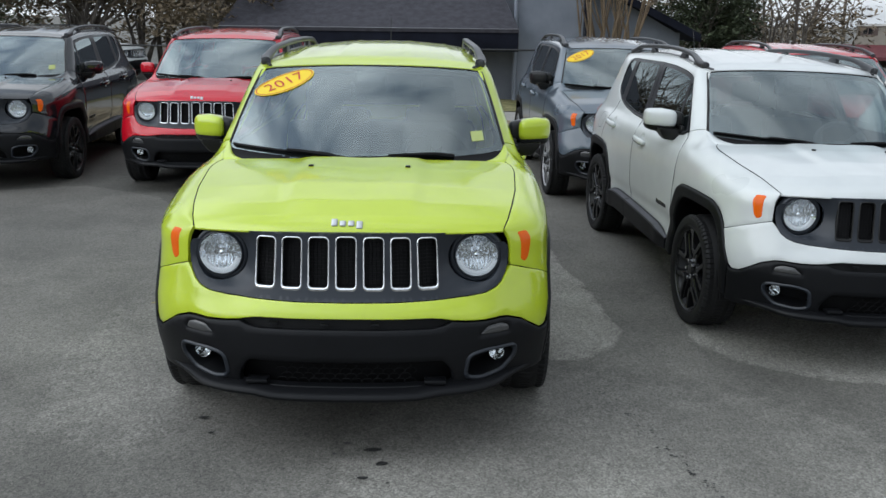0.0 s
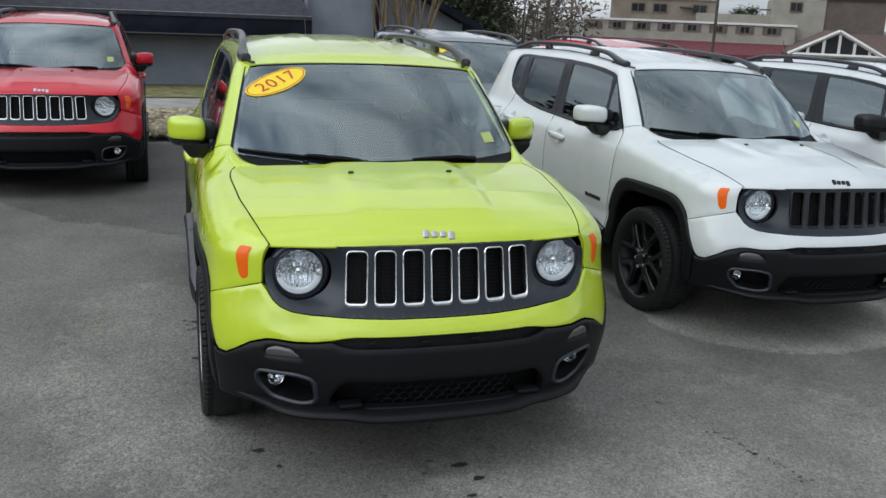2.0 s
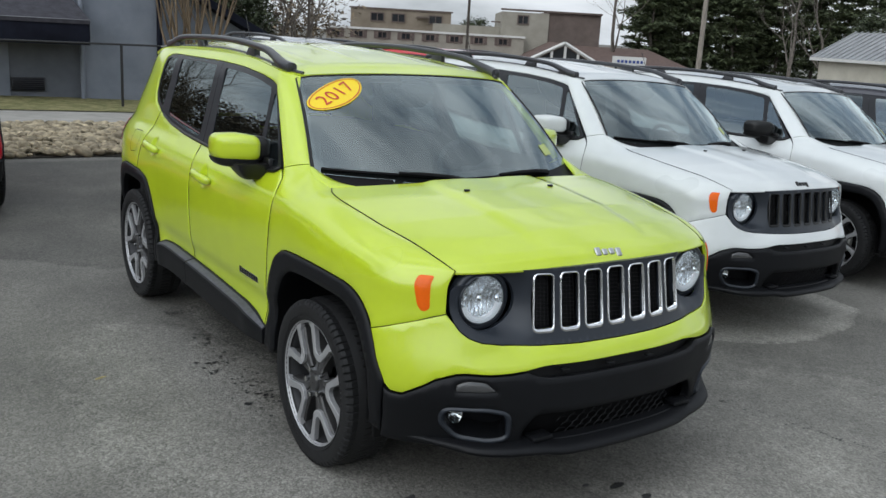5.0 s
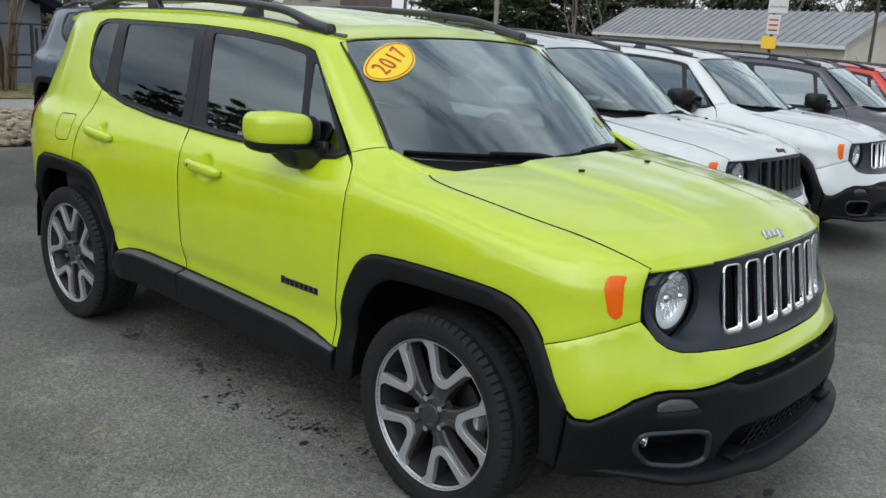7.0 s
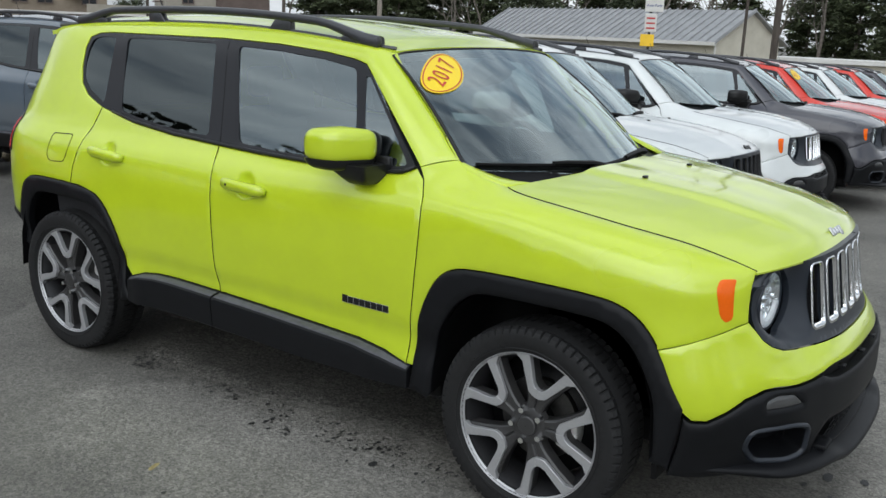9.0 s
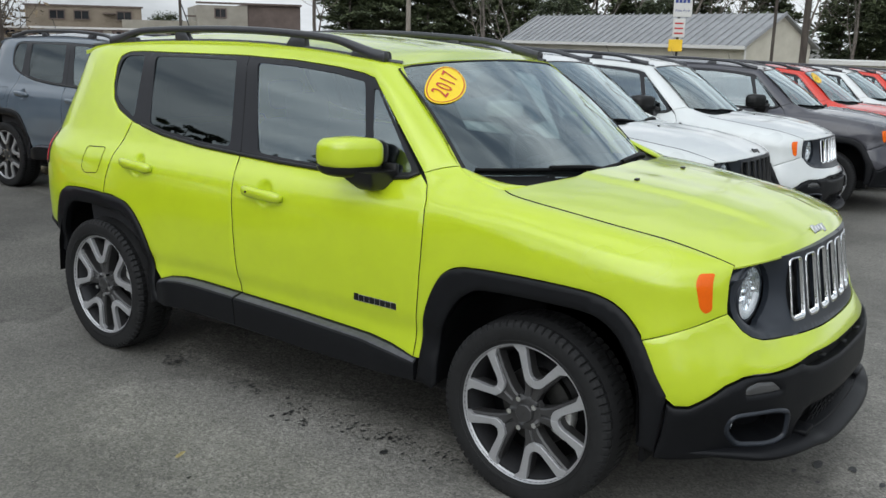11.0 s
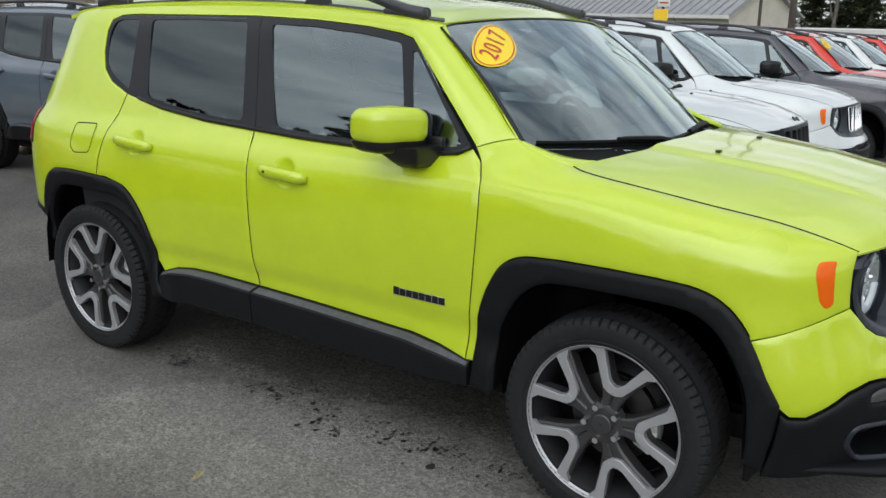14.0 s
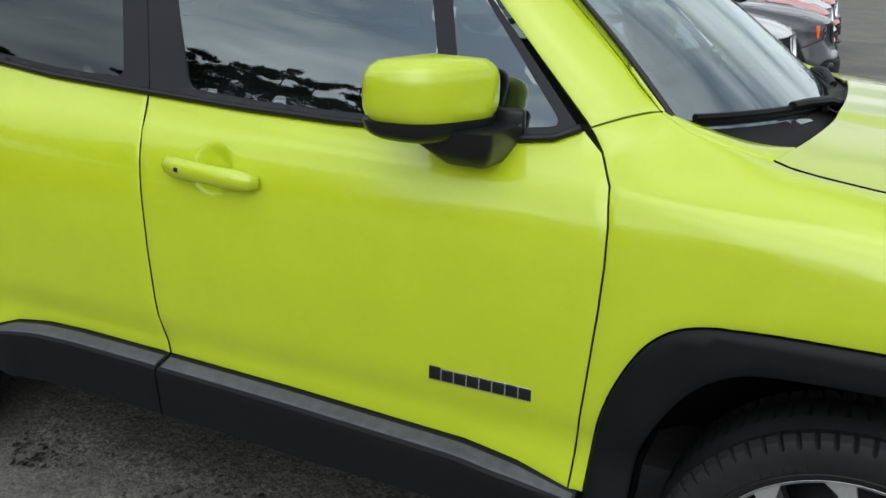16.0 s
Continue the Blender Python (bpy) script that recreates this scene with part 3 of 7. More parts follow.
DLO_HIGH = [(3.465, 1.36), (3.475, 1.45), (3.46, 1.50), (3.40, 1.520), (3.30, 1.526), (2.53, 1.528), (2.2, 1.518), (1.93, 1.498), (1.78, 1.478), (1.72, 1.462)]
ROCKER_TOP = [(1.335, .432), (1.45, .458), (1.57, .474), (2.0, .490), (2.33, .498), (2.60, .503), (2.72, .500), (2.82, .488), (2.895, .462)]
FRONT_SEAM = [(1.385, 1.124), (1.345, 1.09), (1.318, 1.04), (1.308, .97), (1.306, .90), (1.310, .81), (1.322, .66), (1.333, .54), (1.340, .432)]
MID_SEAM = [(2.392, 1.10), (2.378, 1.05), (2.370, 1.0), (2.356, .80), (2.350, .64), (2.343, .56), (2.330, .498)]
REAR_SEAM = [(3.225, 1.188), (3.255, 1.10), (3.285, 1.0), (3.31, .91), (3.322, .832)]


def arch(cy, shape=ARCH):
    """A wheel arch, smoothly curved."""
    return [(cy + p.x, p.y) for p in _spline(shape, 5)]


def between(table, y0, y1):
    return [p for p in table if y0 <= p[0] <= y1]


def side_poly(points):
    return [(s_of_y(y), z) for y, z in points]


def belt(y):
    return curve(y, DLO_LOW)


_front_arch, _rear_arch = arch(WHEEL_FRONT), arch(WHEEL_REAR, ARCH_REAR)
FRONT_DOOR = FRONT_SEAM + between(ROCKER_TOP, 1.40, 2.30) + MID_SEAM[::-1] + between(DLO_LOW, 1.43, 2.35)[::-1]
REAR_DOOR = (MID_SEAM + between(ROCKER_TOP, 2.36, 2.85) + [(2.90, .462)] + [p for p in _rear_arch if p[1] > .5 and p[0] < 3.15] + [(3.25, .832)]
             + REAR_SEAM[::-1] + between(DLO_LOW, 2.42, 3.2)[::-1])
FENDER = ([(y, v_top(y)) for y in (.222, .26, .30, .36, .42, .5, .6, .7, .8, .9, .97, 1.02, 1.06)] + [(1.11, 1.170), (1.16, 1.160), (1.212, 1.157), (1.265, 1.172), (1.32, 1.150), (1.375, 1.129)]
          + FRONT_SEAM[1:] + [p for p in _front_arch[::-1] if (p[0] > .82 and p[1] > .42) or p[1] > .71] + [(.430, .697), (.33, .735), (.25, .772), (.222, .785)])
def top_v(y):
    return 1.583 - (0.060 * ((y - 2.75) / 1.05) ** 2 if y < 2.75 else 0.056 * ((y - 2.75) / 1.22) ** 2)


SIDE_FRAME = ([(1.375, 1.129), (1.32, 1.150), (1.265, 1.172), (1.31, 1.205), (1.42, 1.305), (1.53, 1.402), (1.645, 1.508)] + [(1.70 + .1 * k, top_v(1.70 + .1 * k)) for k in range(23)] + [(3.97, top_v(3.97)), (4.02, 1.45), (4.05, 1.30), (4.075, 1.12), (4.085, .95), (4.08, .75), (4.06, .62), (3.90, .60)]
              + [p for p in _rear_arch[::-1] if p[1] > .5 and p[0] > 3.45] + [(3.39, .834)] + REAR_SEAM[::-1] + DLO_LOW[9:] + DLO_HIGH)
GLASS_REAR = [(3.224, 1.205), (3.36, 1.262), (3.425, 1.31), (3.445, 1.37), (3.452, 1.44), (3.435, 1.492), (3.38, 1.504), (3.256, 1.506)]
REAR_GLASS = [(2.474, 1.131)] + [(y, belt(y) + .024) for y in (2.55, 2.7, 2.85, 2.98)] + [(3.085, 1.186), (3.168, 1.505), (2.9, 1.509), (2.562, 1.506)]
FRONT_GLASS = [(1.665, 1.113), (1.80, 1.110), (1.95, 1.110), (2.10, 1.113), (2.290, 1.122), (2.424, 1.501), (2.2, 1.494), (1.95, 1.474), (1.765, 1.447)]
FRONT_TRI = [(1.428, 1.127), (1.54, 1.112), (1.626, 1.110), (1.713, 1.422), (1.69, 1.420)]


def arch_cladding(cy, front):
    lo, hi = arch(cy, ARCH if front else ARCH_REAR), arch(cy, ARCH_IN)
    if front:
        lo = [p for p in lo if p[0] > .385 or p[1] > .60]
        lo = [(.352, .530)] + lo
        return lo + [(1.321, .350), (1.245, .325)] + [p for p in hi[::-1] if p[1] > .36 or p[0] > .8] + [(.424, .335), (.368, .318)]
    return [(2.905, .350)] + [p for p in lo if p[0] < 3.39 or p[1] > .50] + [(3.868, .475), (3.800, .455)] + [p for p in hi[::-1] if p[0] < 3.39 or p[1] > .46] + [(2.985, .325)]


# ---- cached meshes, shared by all the cars ----
MESHES = {}


def cached(key, make):
    if key not in MESHES:
        MESHES[key] = make()
    return MESHES[key]


def link(name, me, parent, mat=None, label="", m=None):
    ob = new(name, me)
    ob.parent = parent
    if mat is not None:
        for slot in ob.material_slots:
            slot.link, slot.material = "OBJECT", mat
    if m is not None:
        ob.matrix_local = m
    return tagged(ob, label)


def body_panel(key, poly, sgn, sharp=0, **kw):
    return cached((key, sgn), lambda: finished(pressed(side_poly(poly), lambda s, v: skin(s, v, sgn), lambda s, v: skin_normal(s, v, sgn), **kw), key, LIME, sharp=sharp))


def cup_points():
    out = []
    for cy, cz in HANDLES:
        for r in (0.0, .02, .036, .045, .0505, .056, .062, .070):
            k = max(1, int(r * 360))
            out += [(s_of_y(cy + r * math.cos(math.tau * i / k)), cz + r * math.sin(math.tau * i / k)) for i in range(k)]
    return out


# ---- wheels: built with the axle along +x ----
def polar(r, a):
    return (r * math.sin(a), r * math.cos(a))


def wheel_meshes():
    def swell(i, k):
        slit = k % 6 == 0
        if i in (5, 15):
            return -0.006 if slit else 0.0
        if i in (6, 14):
            return -0.013 if slit else 0.0
        if 7 <= i < 14:
            groove = i in (8, 12)
            return -0.009 if groove or (slit and i in (7, 13)) or (k % 6 == 3 and i == 10) else 0.0
        return 0.0
    prof = [(.076, .232), (.094, .243), (.102, .262), (.107, .285), (.1075, .309), (.106, .327), (.101, .342), (.087, .353), (.060, .357), (.030, .359), (0, .359), (-.030, .359),
            (-.060, .357), (-.087, .353), (-.101, .342), (-.106, .327), (-.107, .285), (-.102, .262), (-.094, .243), (-.076, .232)]
    prof = [(x, .309 - (.309 - r) * .855 if r < .309 else .309 + (r - .309) * .70) for x, r in prof]
    tyre = finished(lathe(prof, 420, swell), "tyre", RUBBER, sharp=28)
    ridge = bmesh.new()
    for r in (.270, .312):
        for k in range(72):
            a, b = math.tau * k / 72, math.tau * (k + 1) / 72
            x = .1040 if r < .3 else .1045
            q = [ridge.verts.new((x + dx, (r + dr) * math.cos(w), (r + dr) * math.sin(w))) for w in (a, b) for dx, dr in ((0, -.002), (.0016, 0), (0, .002))]
            ridge.faces.new((q[0], q[3], q[4], q[1]))
            ridge.faces.new((q[1], q[4], q[5], q[2]))
    for c in (0.6, 2.7, 4.8):
        for k in range(8):
            a = c + k * 0.072
            box(ridge, .1045, .1070, -.0065, .0065, -.010, .010, m=Matrix.Rotation(a, 4, "X") @ Matrix.Translation((0, 0, .287)))
    ridges = finished(ridge, "sidewall_ridge", RUBBER, sharp=30)
    K = 1.046
    rim = finished(lathe([(x, r * K) for x, r in ((.086, .234), (.094, .2425), (.0965, .2446), (.0975, .2448), (.0980, .2440), (.0970, .2428), (.094, .2415), (.088, .2395))], 72), "rim", ALLOY, sharp=35)
    barrel = finished(lathe([(x, r * K) for x, r in ((.092, .2398), (.070, .231), (.030, .216), (-.05, .206), (-.085, .222))], 60), "barrel", BARREL, sharp=35)
    sp, pocket = bmesh.new(), bmesh.new()
    for c in (0.0,):
        for g in (-1, 1):
            # half of a forked spoke, and the machined band round the window in its fork
            fork = [polar(.040, c), polar(.040, c + g * .60), polar(.062, c + g * .47), polar(.078, c + g * .38), polar(.105, c + g * .36), polar(.165, c + g * .40), polar(.236, c + g * .455),
                    polar(.236, c + g * .290), polar(.150, c + g * .165), polar(.137, c + g * .09), polar(.132, c)]
            band = [polar(.105, c), polar(.108, c + g * .14), polar(.119, c + g * .265), polar(.170, c + g * .355), polar(.214, c + g * .395), polar(.2425, c + g * .500), polar(.2425, c + g * .280), polar(.150, c + g * .162), polar(.137, c + g * .088), polar(.1325, c)]
            fork, band = [(a * K, b * K) for a, b in fork], [(a * K, b * K) for a, b in band]
            if g > 0:
                fork, band = fork[::-1], band[::-1]
            prism(pocket, fork, .028, .076, 0.006)
            prism(sp, band, .070, .0900, 0.0015)
    spokes = finished(sp, "spokes", ALLOY, sharp=25)
    pockets = finished(pocket, "spoke_pocket", ALLOY_DARK, sharp=25)
    b2 = lathe([(.050, .072), (.074, .066), (.078, .058), (.079, .036), (.087, .034), (.090, .030), (.091, .002)], 30)
    hub_me = finished(b2, "hub_cap", ALLOY_DARK, sharp=30)
    nut = bmesh.new()
    bmesh.ops.create_cone(nut, cap_ends=True, segments=6, radius1=.0125, radius2=.0105, depth=.028, matrix=Matrix.Translation((.082, 0, .0)) @ Matrix.Rotation(radians(90), 4, "Y"))
    nut_me = finished(nut, "wheel_nut", CHROME, sharp=30)
    disc = finished(lathe([(-.012, .06), (.002, .062), (.002, .142), (-.012, .145), (-.022, .142), (-.022, .06)], 48), "brake_disc", STEEL, sharp=30)
    cal = bmesh.new()
    for k in range(5):
        a0 = -.42 + k * .17
        box(cal, -.02, .036, -.015, .015, .098, .160, 0.006, m=Matrix.Rotation(-1.35 + a0, 4, "X"))
    calme = finished(cal, "brake_caliper", CALIPER, sharp=40)
    back = finished(lathe([(-.03, .004), (-.03, .206), (-.08, .215)], 40), "wheel_back", MESH_BLACK)
    return dict(barrel=barrel, tyre=tyre, ridges=ridges, rim=rim, spokes=spokes, pockets=pockets, hub=hub_me, nut=nut_me, disc=disc, caliper=calme, back=back)


def add_wheel(car, sgn, y, black=False):
    w = cached("wheel", wheel_meshes)
    face, dark = (BLACK_ALLOY, BLACK_ALLOY) if black else (ALLOY, ALLOY_DARK)
    turn = pose(sgn * (HUB_U + (.008 if y < 2 else 0)), y + (.018 if y < 2 else 0), HUB_Z - (.012 if y < 2 else .006), 0, 0, 0 if sgn > 0 else 180)
    turn = turn @ Matrix.Rotation(radians(-15 if y < 2 else 6), 4, "X")
    wheel = link("wheel", w["rim"], car, face, m=turn)
    link("tyre", w["tyre"], wheel, label="black rubber tyre with lugged tread")
    link("sidewall_ridge", w["ridges"], wheel)
    link("rim_barrel", w["barrel"], wheel)
    for k in range(5):
        r = Matrix.Rotation(math.tau * k / 5, 4, "X")
        link("spoke", w["pockets"], wheel, dark, m=r)
        link("spoke_face", w["spokes"], wheel, face, m=r)
    link("hub_cap", w["hub"], wheel, dark)
    for k in range(5):
        a = math.tau * (k + 0.5) / 5
        link("wheel_nut", w["nut"], wheel, m=Matrix.Translation((0, .056 * math.sin(a), .056 * math.cos(a))))
    link("brake_disc", w["disc"], wheel)
    link("brake_caliper", w["caliper"], wheel)
    link("wheel_back", w["back"], wheel)
    return wheel


# ---- the nose ----
def nose(s, v):
    return skin(s, v, -1)


def nose_n(s, v):
    return skin_normal(s, v, -1)


def mirror_poly(points):
    """Closes an outline given for one half, from the centre's top round to the centre's bottom."""
    half = [(s_of_u(u), z) for u, z in points]
    return half + [(-s, z) for s, z in half[::-1] if s > 1e-6]


GRILLE = [(0, .946), (.25, .944), (.45, .938), (.60, .920), (.655, .908), (.668, .88), (.669, .83), (.664, .790), (.652, .758), (.632, .729), (.604, .706), (.565, .690), (.50, .680), (.40, .675), (.2, .671), (0, .670)]
BUMPER_EDGE = [(0, .612), (.34, .610), (.38, .605), (.42, .596), (.47, .589), (.54, .586), (.60, .588), (.635, .584)]


def slot_poly(i):
    c, w, z0, z1 = (i - 3) * 0.1140, 0.0428, .714, .928 - 0.002 * abs(i - 3)
    return rounded([(c - w, z0), (c + w, z0), (c + w, z1), (c - w, z1)], 0.022, 5)


def disc_poly(u, z, r, n=28):
    return [(u + r * math.cos(math.tau * k / n), z + r * math.sin(math.tau * k / n)) for k in range(n)]


def as_s(poly):
    return [(s_of_u(u), z) for u, z in poly]


def ring_between(poly_a, poly_b, place, normal, la, lb, lm):
    """A raised frame between two outlines with the same count of points: heights at the inner edge, outer edge and crest."""
    bm = bmesh.new()
    rows = []
    for k in range(5):
        t = k / 4
        h = (la * (1 - t) + lb * t) + lm * math.sin(math.pi * t)
        row = []
        for (a, b), (c, d) in zip(poly_a, poly_b):
            p = (a + (c - a) * t, b + (d - b) * t)
            row.append(bm.verts.new(place(*p) + normal(*p) * h))
        rows.append(row)
    n = len(poly_a)
    for p, q in zip(rows, rows[1:]):
        for i in range(n):
            bm.faces.new((p[i], p[(i + 1) % n], q[(i + 1) % n], q[i]))
    bmesh.ops.recalc_face_normals(bm, faces=bm.faces)
    return bm


HEADLIGHT = (0.534, 0.826)


def grille_place(s, v):
    """The grille panel is scooped out round the headlights."""
    p = nose(s, v)
    r = math.hypot(abs(p.x) - HEADLIGHT[0], v - HEADLIGHT[1])
    rim = curve(abs(p.x), ((0, .670), (.4, .675), (.5, .680), (.565, .690), (.604, .706), (.632, .729), (.652, .758), (.669, .83)))
    p.y += 0.060 * smoothstep(.004, .055, v - rim) * (1 - smoothstep(.09, .20, r)) * min(1.0, max(0.0, (.665 - abs(p.x)) / .13))
    return p


FOG_BOX = rounded([(.475, .352), (.53, .338), (.625, .346), (.668, .405), (.662, .452), (.54, .456), (.482, .440)], 0.022, 4)
TURN_LAMP = rounded([(.515, .527), (.635, .523), (.632, .550), (.600, .565), (.55, .562)], 0.010, 3)
INTAKE = rounded([(-.43, .325), (.43, .325), (.42, .38), (.38, .435), (-.38, .435), (-.42, .38)], 0.02, 3)


def headlight_meshes():
    # a bowl with upright flutes of uneven depth
    bowl = lathe([(-.052 + .056 * (k / 15) ** 2.4, .012 + .076 * k / 15) for k in range(16)], 120)
    for v in bowl.verts:
        r = math.hypot(v.co.y, v.co.z)
        v.co.x += smoothstep(.016, .03, r) * smoothstep(.088, .078, r) * (.0060 * math.sin(v.co.y * 480) + .004 * math.sin(v.co.y * 210 + 2 * math.copysign(1, v.co.z)))
    ring = lathe([(.000, .0875), (.006, .0885), (.008, .091), (.007, .0945), (.002, .097), (-.02, .101), (-.05, .106)], 48)
    shroud = lathe([(-.02, .097), (.000, .0985), (.002, .106), (-.004, .115), (-.04, .120)], 48)
    lens = lathe([(.026, .0015), (.025, .03), (.020, .06), (.014, .08), (.009, .088)], 40)
    bulb = lathe([(-.05, .016), (-.02, .017), (-.010, .013), (-.006, .002)], 20)
    ribs = bmesh.new()
    for k in range(9):
        x = -.066 + k * .0165
        h = math.sqrt(max(0, .083 ** 2 - x * x))
        box(ribs, -.022, -.016, x - .002, x + .002, -h * (.9 if abs(x) > .03 else .9), -.030 if abs(x) < .03 else h * .4, 0.001)
    crescent = bmesh.new()
    rows = [[crescent.verts.new((x, r * math.sin(a), -r * math.cos(a))) for x, r in ((-.006, .064), (.006, .067), (.009, .076), (.006, .0868), (-.008, .088))] for a in (-1.35 + 2.7 * k / 24 for k in range(25))]
    for p, q in zip(rows, rows[1:]):
        for i in range(4):
            crescent.faces.new((p[i], p[i + 1], q[i + 1], q[i]))
    bmesh.ops.recalc_face_normals(crescent, faces=crescent.faces)
    return [finished(b, n, m, sharp=50) for b, n, m in ((crescent, "lower_reflector", LAMP_WHITE), (bowl, "reflector", REFLECTOR), (ring, "lamp_ring", GUNMETAL), (shroud, "shroud", GUNMETAL), (lens, "lens", CLEAR_LENS), (bulb, "bulb", CHROME), (ribs, "reflector_rib", REFLECTOR))]


def add_front(car, spec):
    trim = spec.get("slots", CHROME)
    grille = GRILLE
    gp = mirror_poly(grille)
    slots = [slot_poly(i) for i in range(7)]
    lamps = [disc_poly(u, HEADLIGHT[1], .104) for u in (-HEADLIGHT[0], HEADLIGHT[0])]
    me = cached("grille_panel", lambda: finished(pressed(gp, grille_place, nose_n, cell=0.014, gap=0.002, rim=0.02, lift=-0.005, holes=[as_s(p) for p in slots + lamps]), "grille_panel", GUNMETAL))
    panel = link("grille_panel", me, car, spec.get("grille", GUNMETAL), "dark grey grille panel with seven upright slots")
    for i, p in enumerate(slots):
        q = as_s([(u, z + .010 * max(0.0, 1 - (z - .7215) / .026)) for u, z in shrink(p, 0.0068)])
        o = as_s(shrink(p, -0.003))
        sm = cached(("slot", i), lambda: finished(ring_between(q, o, nose, nose_n, -.012, -.006, .008), "slot_surround", CHROME))
        link("slot_surround", sm, panel, trim)
        mm = cached(("slotmesh", i), lambda: finished(slot_mesh(p), "slot_mesh", MESH_BLACK, smooth=False))
        link("slot_mesh", mm, panel)
    hm = cached("headlight", headlight_meshes)
    for g in (-1, 1):
        seat = nose(s_of_u(HEADLIGHT[0]), HEADLIGHT[1])
        n = nose_n(s_of_u(HEADLIGHT[0]), HEADLIGHT[1])
        n = Vector((n.x * 0.22, n.y, 0)).normalized()
        if g > 0:
            seat, n = Vector((-seat.x, seat.y, seat.z)), Vector((-n.x, n.y, n.z))
        z = Vector((0, 0, 1))
        side = z.cross(n).normalized()
        up = n.cross(side)
        m = Matrix((n, side, up)).transposed().to_4x4()
        m.translation = Vector((math.copysign(HEADLIGHT[0], seat.x), .206, HEADLIGHT[1]))
        lamp = link("headlight", hm[2], car, label="round headlight with fluted reflector and pale lower crescent", m=m)
        for nm, k in (("lower_reflector", 0), ("reflector", 1), ("shroud", 3), ("lens", 4), ("bulb", 5), ("reflector_rib", 6)):
            ob = link(nm, hm[k], lamp)
            if nm == "lens":
                ob.visible_shadow = False
    # painted upper bumper
    half = [(s_of_u(u), z) for u, z in grille[::-1] if z < .78]
    half += [(s_of_y(y), z) for y, z in ((.222, .785), (.25, .772), (.33, .737), (.430, .697), (.419, .66), (.400, .60), (.368, .538), (.360, .525))]
    half += [(s_of_y(y), z) for y, z in ((.335, .496), (.305, .496), (.27, .526), (.235, .562))] + [(s_of_u(u), z) for u, z in BUMPER_EDGE[::-1]]
    poly = half + [(-s, z) for s, z in half[::-1] if s > 1e-6]
    me = cached("upper_bumper", lambda: finished(pressed(poly, nose, nose_n, cell=0.022, rim=0.02, edge=0.002), "upper_bumper", LIME))
    link("upper_bumper", me, car, spec["paint"])
    # black lower bumper with its openings
    lo = [(s_of_u(u), z - .004) for u, z in BUMPER_EDGE if u > .40]
    lo = [(0, .572), (s_of_u(.34), .570), (s_of_u(.385), .578)] + lo
    lo += [(s_of_y(y), z) for y, z in ((.235, .558), (.27, .522), (.305, .492), (.335, .492), (.352, .505), (.357, .40), (.372, .30), (.33, .295), (.26, .292))]
    lo += [(s_of_u(u), z) for u, z in ((.60, .292), (.40, .296), (.2, .298), (0, .298))]
    poly2 = lo + [(-s, z) for s, z in lo[::-1] if s > 1e-6]
    fogs = [as_s(FOG_BOX), as_s([(-u, z) for u, z in FOG_BOX])]
    turns = [as_s(TURN_LAMP), as_s([(-u, z) for u, z in TURN_LAMP])]
    me = cached("lower_bumper", lambda: finished(pressed(poly2, nose, nose_n, cell=0.02, rim=0.03, lift=0.010, edge=0.006, holes=fogs + turns + [as_s(INTAKE)]), "lower_bumper", CLADDING))
    lower = link("lower_bumper", me, car, label="matt black plastic lower bumper")
    slit = cached("slit", lambda: finished(strip_behind(-.43, .43, .560, .618, .035), "bumper_slit", MESH_BLACK))
    link("bumper_slit", slit, lower)
    clips = cached("slit_clip", lambda: finished(boxed(-.016, .016, -.01, .012, -.004, .004, 0.002), "slit_clip", CLADDING, sharp=40))
    for u in (-.12, 0.08, .28):
        p = nose(s_of_u(u), .590)
        link("slit_clip", clips, lower, m=Matrix.Translation((p.x, p.y + .006, p.z)))
    tray = cached("intake_back", lambda: finished(strip_behind(-.46, .46, .305, .455, .07), "intake_back", MESH_BLACK))
    link("intake_back", tray, lower)
    hexes = cached("intake_mesh", lambda: finished(intake_mesh(), "intake_mesh", MESH_BLACK, smooth=False))
    link("intake_mesh", hexes, lower)
    for g in (-1, 1):
        blk = cached(("intake_blade", g), lambda: finished(boxed(g * .365 - .045, g * .365 + .045, .0, .06, .330, .348, 0.006), "intake_blade", CLADDING, sharp=40))
        link("intake_blade", blk, lower)
        box_poly = [(g * u, z) for u, z in FOG_BOX]
        fr = cached(("fogframe", g), lambda: finished(ring_between(as_s(shrink(box_poly, .004)), as_s(shrink(box_poly, -.014)), nose, nose_n, .006, .010, .010), "fog_frame", GUNMETAL))
        frame_ob = link("fog_frame", fr, car, label="dark grey fog lamp frame")
        pan = cached(("fogpan", g), lambda: finished(pressed(as_s(shrink(box_poly, -.004)), nose, nose_n, cell=.02, rim=0, lift=-.095), "fog_recess", CLADDING))
        link("fog_recess", pan, frame_ob)
        wall = cached(("fogwall", g), lambda: finished(ring_between(as_s(shrink(box_poly, -.003)), as_s(shrink(box_poly, .004)), nose, nose_n, -.096, .008, 0), "fog_wall", CLADDING))
        link("fog_wall", wall, frame_ob)
        c = Vector((-g * .628, .170, .405))
        n = Vector((g * .10, -1, 0)).normalized()
        side = Vector((0, 0, 1)).cross(n).normalized()
        m = Matrix((n, side, n.cross(side))).transposed().to_4x4()
        m.translation = c + Vector((0, .03, 0))
        fl = cached("foglamp", lambda: [finished(lathe([(-.02, .008), (-.01, .024), (.006, .030), (.008, .033), (.004, .035), (-.02, .036)], 28, lambda i, k: .003 * (k // 2 % 2) if i == 1 else 0), "fog_lamp", REFLECTOR, sharp=50),
                                        finished(lathe([(.011, .001), (.010, .018), (.007, .030)], 28), "lens", CLEAR_LENS)])
